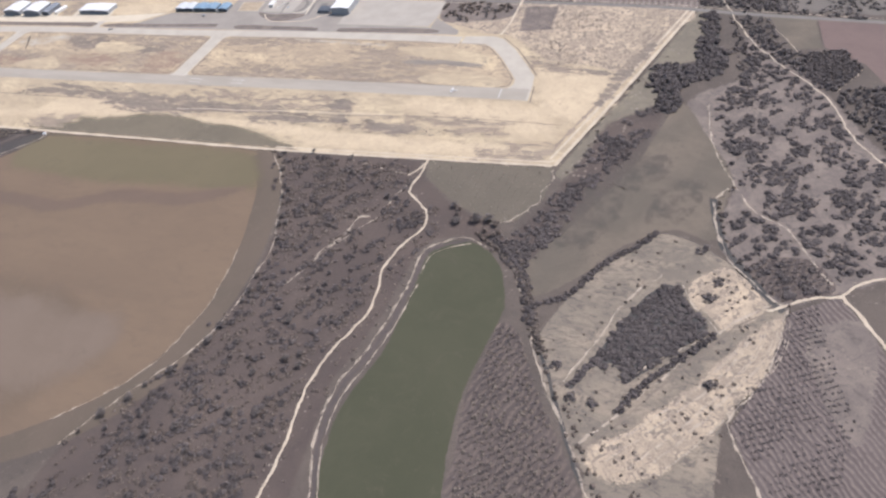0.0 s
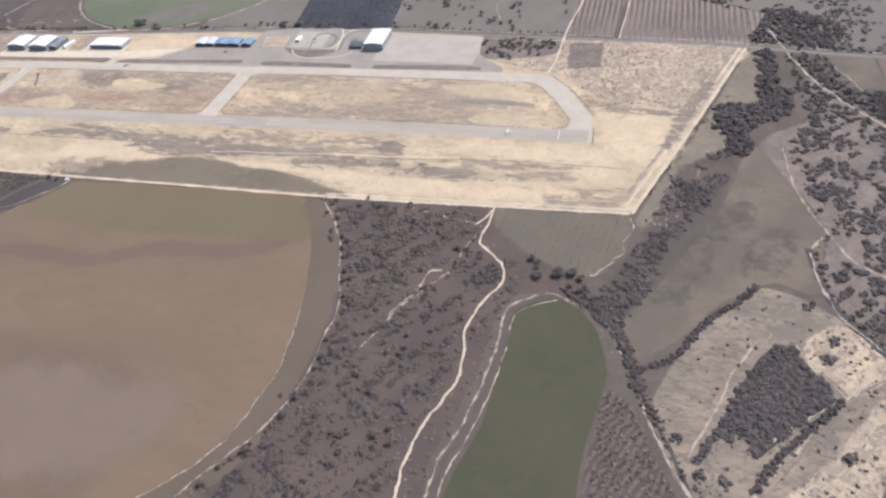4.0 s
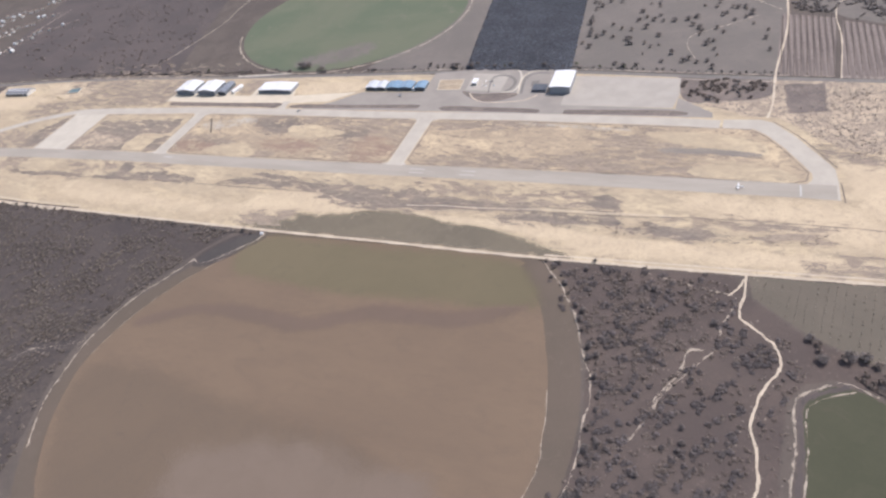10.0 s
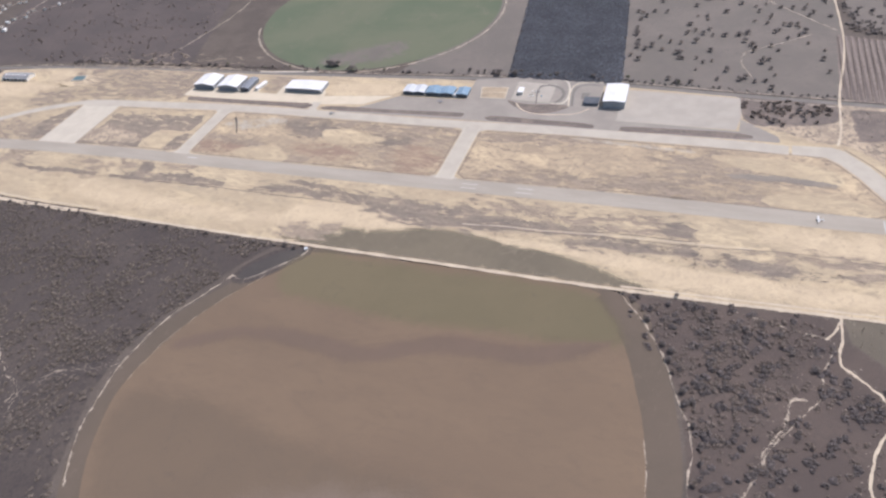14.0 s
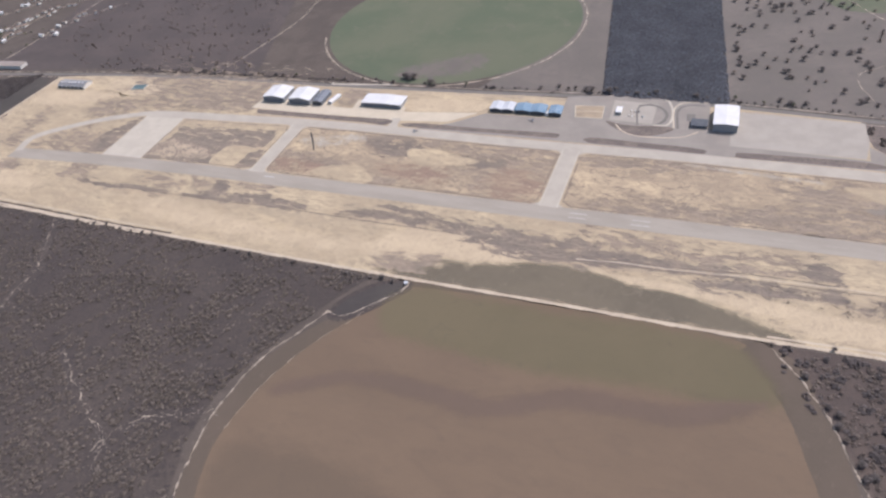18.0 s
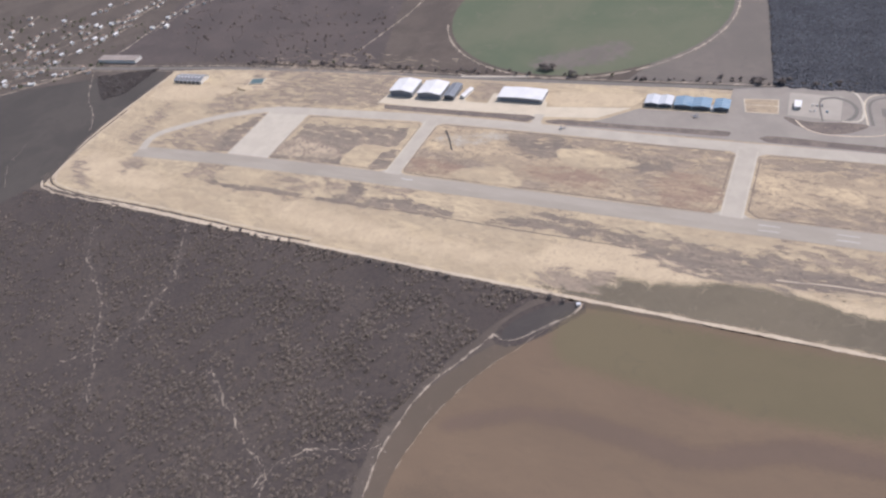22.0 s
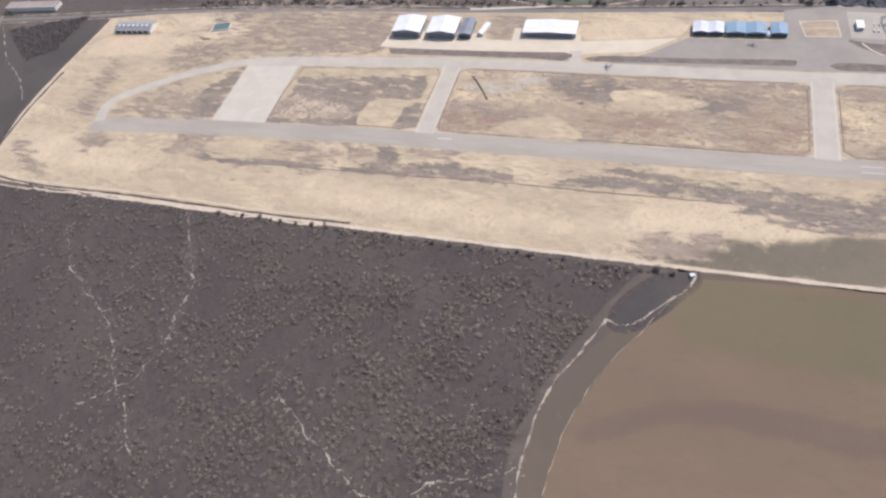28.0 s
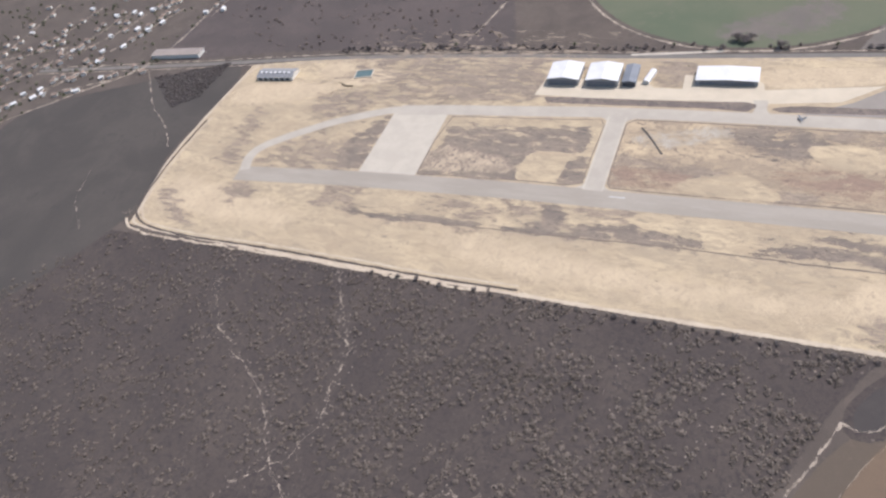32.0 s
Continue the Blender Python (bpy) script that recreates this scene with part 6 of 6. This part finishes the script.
for outline in ([(-127, 467), (-105, 499), (-85, 506), (-84, 488), (-108, 453), (-122, 445)], [(-63, 656), (-31, 644), (-35, 613), (-56, 595), (-67, 616)], [(-94, 559), (-74, 579), (-70, 547), (-86, 521), (-97, 527)]):
    foliage("stream_wood", clumped(spread(outline, 5.0, 0.8), 3, 2.0), (1.4, 3.0), (1.0, 2.0), LEAF_DIM, "dark clump of trees in the thicket", 22, "woodland")
head = np.repeat(curve([(-146, 475), (-127, 455), (-108, 438), (-97, 410), (-83, 380)], 2.0), 4, 0)
foliage("stream_wood", head + rng.normal(0, 3.0, head.shape), (1.2, 2.8), (1.0, 2.2), LEAF_DIM, "dark trees at the head of the valley field", 22, "woodland")
HEDGE = [(-90, 395), (-75, 404), (-59, 416), (-46, 441), (-30, 466), (-12, 484), (8, 509)]
hedge_line = np.repeat(curve(HEDGE, 1.6), 3, 0)
foliage("hedge", hedge_line + rng.normal(0, 1.5, hedge_line.shape), (1.0, 2.3), (1.0, 2.0), LEAF_DIM, "dark ragged hedge between meadow and slope", 20, "hedge")
foliage("copse", clumped(spread(COPSE, 4.2, 0.95), 3, 1.6), (1.4, 2.9), (0.9, 1.8), LEAF_DIM, "dense dark square copse on the pale slope", 22, "copse")
hedge_line = np.repeat(curve([(64, 396), (39, 366), (16, 337), (0, 309)], 1.5), 3, 0)
foliage("hedge", hedge_line + rng.normal(0, 1.3, hedge_line.shape), (1.0, 2.2), (1.2, 2.2), LEAF_DIM, "dark hedge beside the copse", 20, "hedge")
foliage("slope_scrub", spread([(16, 509), (69, 482), (105, 443), (104, 369), (72, 285), (-5, 208), (-34, 279), (-73, 371), (-45, 438)], 7, 0.6, 0.7, size=0.03), (0.7, 1.9), (0.6, 1.4), LEAF_BUSH, "scattered tussocks on the pale slope", 16, "scrub")
foliage("furrow_scrub", spread([(-110, 374), (-91, 364), (-61, 307), (0.2, 198), (-100, 198), (-112, 248), (-113, 340)], 5, 0.7), (0.8, 1.8), (0.8, 1.8), LEAF_GREY, "dark scrub in furrows", 14, "scrub")
foliage("lane_trees", np.concatenate([curve(LANE, 6) + rng.normal(0, 1.2, (len(curve(LANE, 6)), 2)) + (6, 3), np.repeat(curve([(-163, 475), (-145, 460), (-120, 438), (-103, 419), (-95, 394), (-85, 373), (-71, 348)], 2.5), 2, 0) + rng.normal(0, 2.0, (2 * len(curve([(-163, 475), (-145, 460), (-120, 438), (-103, 419), (-95, 394), (-85, 373), (-71, 348)], 2.5)), 2)) + (3, 3), curve(LANE_JN, 8) + (5, 2)]), (1.2, 2.5), (1.2, 2.4), LEAF_BUSH, "trees lining the lane", 22, "trees")
EAST_OAKS = [(41, 735), (72, 793), (88, 891), (107, 842), (154, 772), (178, 709), (217, 636), (294, 578), (318, 481), (221, 501), (160, 473), (113, 444), (92, 473), (64, 530), (71, 598)]
q = clumped(spread(EAST_OAKS, 8.4, 0.97, 0.4, jitter=1.2, size=0.03), 6, 2.5, 50)
for line in (PATH_EAST, ROAD_NE, LANE_JN, LANE_JE):
    q = off_line(q, line, 4.0)
foliage("oak_scrub", q, (1.4, 3.6), (1.0, 2.2), LEAF_DIM, "grey pasture thick with dark oaks", 22, "woodland")
q = spread(EAST_OAKS, 6.5, 0.5, 0.5, size=0.03)
for line in (PATH_EAST, ROAD_NE, LANE_JN, LANE_JE):
    q = off_line(q, line, 3.0)
foliage("scrub", q, (0.9, 1.9), (0.6, 1.3), LEAF_BUSH, "low scrub between the oaks", 14, "scrub")
q = off_line(spread([(56, 991), (83, 891), (118, 831), (164, 767), (184, 709), (226, 646), (406, 558), (399, 753), (217, 782), (178, 772), (143, 792), (141, 848), (108, 861)], 6.6, 0.9), ROAD_NE, 4)
foliage("oak_scrub", q, (2.0, 3.8), (2.4, 4.6), LEAF_OAK, "dense oak wood beside the sandy road", 24, "woodland")
foliage("thicket", spread([(198, 775), (234, 788), (253, 788), (232, 668), (215, 681), (197, 730)], 5.0, 0.95, 0.2), (1.6, 3.2), (1.6, 3.0), LEAF_DIM, "dark thicket beside the sandy road", 20, "thicket")
foliage("thicket", off_line(clumped(spread([(54, 932), (66, 927), (100, 839), (124, 789), (102, 771), (69, 804), (59, 871)], 8, 0.95), 4, 2.2), ROAD_NE, 3), (1.3, 2.8), (1.2, 2.4), LEAF_DIM, "dark oaks between road and stream wood", 18, "thicket")
foliage("copse", spread([(141, 848), (184, 858), (201, 815), (168, 765), (145, 792)], 3.6, 0.97), (1.8, 3.2), (2, 3), LEAF_DIM, "dark copse by the red field", 22, "copse")
foliage("roadside_wood", off_line(spread([(48, 951), (299, 927), (307, 1290), (86, 1289), (15, 1051), (-158, 1153), (-218, 1176), (-225, 1400), (47, 1491), (47, 1289)], 6.5, 0.85, 0.6, size=0.02), ROAD_NE, 5), (2.0, 4.4), (1.8, 3.2), LEAF_TREE, "oak wood beyond the road", 20, "woodland")
foliage("plantation", spread([(-679, 980), (-513, 982), (-556, 1356), (-588, 1633), (-793, 1639), (-733, 1347)], 3.3, 1.0, jitter=0.9), (2.6, 3.4), (1.6, 1.9), LEAF_DARK, "dense dark blue-green tree plantation", 14, "plantation")
foliage("plantation", spread([(-1801, 850), (-1679, 897), (-1683, 806), (-1715, 782)], 3.6, 0.95), (1.3, 2.6), (0.9, 1.8), LEAF_DIM, "small dark plantation outside the fence", 16, "plantation")
foliage("heath_scrub", spread([(-1266, 960), (-1386, 1361), (-1319, 1635), (-1808, 1651), (-1768, 1025), (-1610, 923)], 12, 0.6, 0.4), (1.4, 3.2), (1.5, 3.4), LEAF_BUSH, "dark bushes on the heath", 16, "scrub")
foliage("town_trees", spread([(-2342, 1056), (-1834, 1072), (-1811, 896), (-1888, 815), (-2023, 700), (-2388, 820)], 14, 0.6, 0.4), (1.8, 4.0), (2.5, 5), LEAF_GREEN, "garden trees among the houses", 16, "trees")
foliage("rough_scrub", spread([(-240, 954), (6, 948), (-54, 790), (-114, 796), (-226, 870)], 5.0, 0.6, 0.5), (0.6, 1.7), (0.4, 0.9), LEAF_GREY, "low scrub on rough ground", 12, "scrub")
foliage("verge_scrub", np.concatenate([curve(FENCE_SOUTH[4:], 7) + rng.normal(0, 1.2, (len(curve(FENCE_SOUTH[4:], 7)), 2)) - (0, 7), clumped(spread([(-103, 584), (-90, 584), (-39, 741), (27, 947), (16, 949), (-52, 751)], 12, 0.7, 0.9, size=0.04), 4, 2.0)]), (0.6, 1.8), (0.7, 1.6), LEAF_BUSH, "bushes along the perimeter", 14, "bushes")
foliage("crossing_wood", off_line(clumped(spread([(14, 962), (114, 952), (132, 998), (81, 1059), (37, 1070)], 7, 0.95), 4, 2.4), ROAD_NE, 3), (1.6, 3.6), (1.8, 3.4), LEAF_DIM, "dark wood at the road crossing", 18, "woodland")
foliage("crossing_wood", off_line(clumped(spread([(62, 931), (78, 886), (129, 792), (164, 763), (144, 792), (127, 851), (98, 930)], 8, 0.8), 4, 2.2), ROAD_NE, 3), (1.4, 3.2), (1.6, 3.0), LEAF_OAK, "oaks along the sandy road", 18, "woodland")
foliage("drain_tufts", spread([(-640, 630), (-560, 640), (-460, 648), (-380, 650), (-270, 644), (-180, 655), (-180, 640), (-270, 626), (-400, 622), (-520, 628)], 4.2, 0.55, 0.9, size=0.04), (0.6, 1.6), (0.3, 0.7), LEAF_BUSH, "dark tufts along the drains", 9, "grass")
foliage("drain_tufts", spread([(-940, 652), (-860, 680), (-700, 672), (-560, 690), (-420, 694), (-420, 664), (-560, 656), (-700, 640)], 5.0, 0.45, 0.9, size=0.04), (0.5, 1.3), (0.3, 0.6), LEAF_BUSH, "dark tufts in the withered grass", 9, "grass")
foliage("drain_tufts", spread([(-680, 730), (-440, 738), (-320, 760), (-380, 815), (-670, 826)], 5.5, 0.35, 0.9, size=0.03), (0.5, 1.2), (0.3, 0.6), LEAF_GREY, "dry tufts in the infield", 9, "grass")
foliage("rough_scrub", spread([(-220, 949), (-116, 942), (-126, 787), (-169, 794), (-192, 832)], 4.4, 0.5, 0.8, size=0.03), (0.6, 1.8), (0.4, 0.9), LEAF_BUSH, "dark tufts on rough ground", 10, "scrub")
foliage("infield_tufts", spread([(-1601, 586), (-113, 604), (-69, 736), (-176, 742), (-204, 697), (-1500, 649)], 11, 0.45, 0.5, size=0.02), (0.4, 1.1), (0.25, 0.5), LEAF_GREY, "withered tufts in the dry grass", 10, "grass")
for x0 in np.arange(-230, 16, 8.0):
    top, low = (1154 if x0 < -160 else 1136 - 0.42 * (x0 + 155)), 976
    if abs(x0 + 160) > 5:
        ys = np.arange(low, top, 3.2)
        foliage("vine_row", np.c_[np.full(len(ys), x0) + rng.normal(0, 0.2, len(ys)), ys], (0.9, 1.3), (1.0, 1.6), LEAF_BUSH, "straight row of brown vines", 8, "vines")
for x0 in np.arange(-246, -106, 7.5):
    ys = np.arange(492, 590, 5.0)
    pts = np.c_[x0 + 0.12 * (ys - 540) + rng.normal(0, 0.3, len(ys)), ys + rng.normal(0, 0.6, len(ys))][rng.uniform(0, 1, len(ys)) < 0.75]
    pts = pts[inside([(-247, 578), (-111, 587), (-112, 543), (-130, 507), (-149, 498), (-199, 523), (-242, 554)], pts)]
    if len(pts):
        foliage("orchard_row", pts, (0.6, 1.0), (0.9, 1.5), LEAF_GREY, "row of young orchard trees", 12, "orchard")


def tussock_rows(outline, gap, turn, label, r=(0.8, 1.7)):
    """Dark tussocks along tilled rows."""
    o = np.array(outline, float)
    mid = o.mean(0)
    a = radians(turn)
    q = np.stack(np.meshgrid(np.arange(-160, 160, 2.2), np.arange(-160, 160, gap)), -1).reshape(-1, 2)
    q = q + rng.normal(0, (0.9, 0.45), q.shape)
    q = np.c_[q[:, 0] * math.cos(a) - q[:, 1] * math.sin(a), q[:, 0] * math.sin(a) + q[:, 1] * math.cos(a)] + mid
    q = q[inside(o, q)]
    v = np.array([noise.fractal(Vector((x * 0.03, y * 0.03, 9.1)), 0.8, 2.0, 3) for x, y in q])
    q = q[rng.uniform(0, 1, len(q)) < np.clip(0.8 + v, 0.15, 1)]
    foliage("tussock_rows", q, r, (0.5, 1.1), LEAF_DIM, label, 10, "scrub")


tussock_rows([(120, 430), (141, 444), (162, 338), (147, 269), (110, 260), (80, 317), (105, 369)], 5.0, 28, "dark tussocks in rows on ploughed ground")
tussock_rows([(85, 471), (103, 492), (139, 496), (156, 465), (131, 450), (114, 444)], 4.5, 28, "dark tussocks in rows on a small plot")
tussock_rows([(-110, 374), (-91, 364), (-61, 307), (0.2, 198), (-100, 198), (-112, 248), (-113, 340)], 5.0, 40, "dark tussocks in furrows beside the lane")
foliage("roadside_hedge", np.concatenate([curve(ROAD_NORTH[9:12], 4.0) + rng.normal(0, 2.2, (len(curve(ROAD_NORTH[9:12], 4.0)), 2)) + (0, 17), curve(ROAD_NORTH[4:9], 9.0) + rng.normal(0, 1.5, (len(curve(ROAD_NORTH[4:9], 9.0)), 2)) + (0, 14)]), (1.2, 2.6), (1.5, 3.2), LEAF_OAK, "dark roadside bushes and hedge", 18, "hedge")
foliage("apron_wood", clumped(spread([(-354, 955), (-346, 966), (-248, 967), (-244, 934), (-277, 924), (-306, 911), (-344, 908)], 8.5, 0.9, 0.5, size=0.03), 5, 2.2), (1.3, 3.0), (1.4, 2.6), LEAF_BUSH, "small wood beside the apron", 22, "woodland")
pump = thing("pump_house", pose(-804.4, 559.4, 0, 0, 0, 30), "tiny white pump house beside the track", "building")
part("wall", boxed(-1.8, 1.8, -1.5, 1.5, 0, 2.4), WHITEWASH, pump)
part("roof", boxed(-2.0, 2.0, -1.7, 1.7, 2.4, 2.6), PALE_METAL, pump)
part("door", boxed(-0.5, 0.5, -1.58, -1.49, 0, 2.0), GREY_WALL, pump)


def bare_spots(places, r, label):
    """Small bare patches of soil, past counting, in one flat mesh."""
    verts, faces = [], []
    for x, y in places:
        k, s, a0 = len(verts), rng.uniform(*r), rng.uniform(0, 6.3)
        verts += [(x + s * rng.uniform(0.5, 1.2) * math.cos(a0 + a), y + s * rng.uniform(0.5, 1.2) * math.sin(a0 + a), 0.26) for a in np.arange(7) * math.tau / 7]
        faces.append(tuple(range(k, k + 7)))
    tagged(sheet("bare_spots", verts, faces, [1.0] * len(verts), PALE_FLECK), label, "soil", kind="stuff")


spots = [curve(line, 2.2) + rng.normal(0, 5.0, (len(curve(line, 2.2)), 2)) for line in (WOOD_TRACK, WOOD_TRACK_2, WOOD_TRACK_3, WOOD_TRACK_4)]
for x, y, r in ((-54.1, 339.4, 6), (-36.8, 312.9, 5), (-18.3, 310, 6), (62.5, 347.3, 5), (58.5, 436, 6), (48.1, 491.8, 8), (64.4, 455.2, 5)):
    foliage("thicket", rng.normal(0, r * 0.4, (14, 2)) + (x, y), (1.2, 2.4), (1.4, 2.4), LEAF_OAK, "dark round thicket on the pale slope", 20, "thicket")
spots.append(spread([(-1009, 558), (-865, 554), (-909, 435), (-925, 378), (-1017, 413), (-1070, 495)], 8.5, 0.5, 0.6, size=0.03))
spots.append(spread([(-1256, 461), (-1132, 515), (-1069, 464), (-1141, 390), (-1213, 368)], 9, 0.4, 0.6, size=0.03))
bare_spots(np.concatenate(spots), (0.5, 1.2), "pale flecks of bare soil in the woodland")
bare_spots(np.concatenate([curve(TRACK_MAIN, 5) + rng.normal(0, 6, (len(curve(TRACK_MAIN, 5)), 2)), spread([(-324, 462), (-277, 522), (-259, 503), (-303, 424)], 6, 0.4)]), (0.4, 1.2), "pale bare soil beside the sandy track")
bare_spots(spread([(-112, 546), (-64, 589), (-39, 696), (3, 844), (-11, 854), (-59, 716), (-85, 618), (-119, 522), (-150, 503), (-135, 494)], 5.5, 0.6, 0.6, size=0.03), (0.6, 2.0), "pale rough soil beside the perimeter corner")

foliage("far_scrub", spread([(-1500, -600), (500, -600), (500, 150), (130, 180), (-100, 90), (-460, 90), (-900, 60), (-1500, 40)], 20, 0.8, 0.4), (1.6, 3.6), (1.2, 2.2), LEAF_BUSH, "scattered bushes on open scrubland", 12, "scrub")
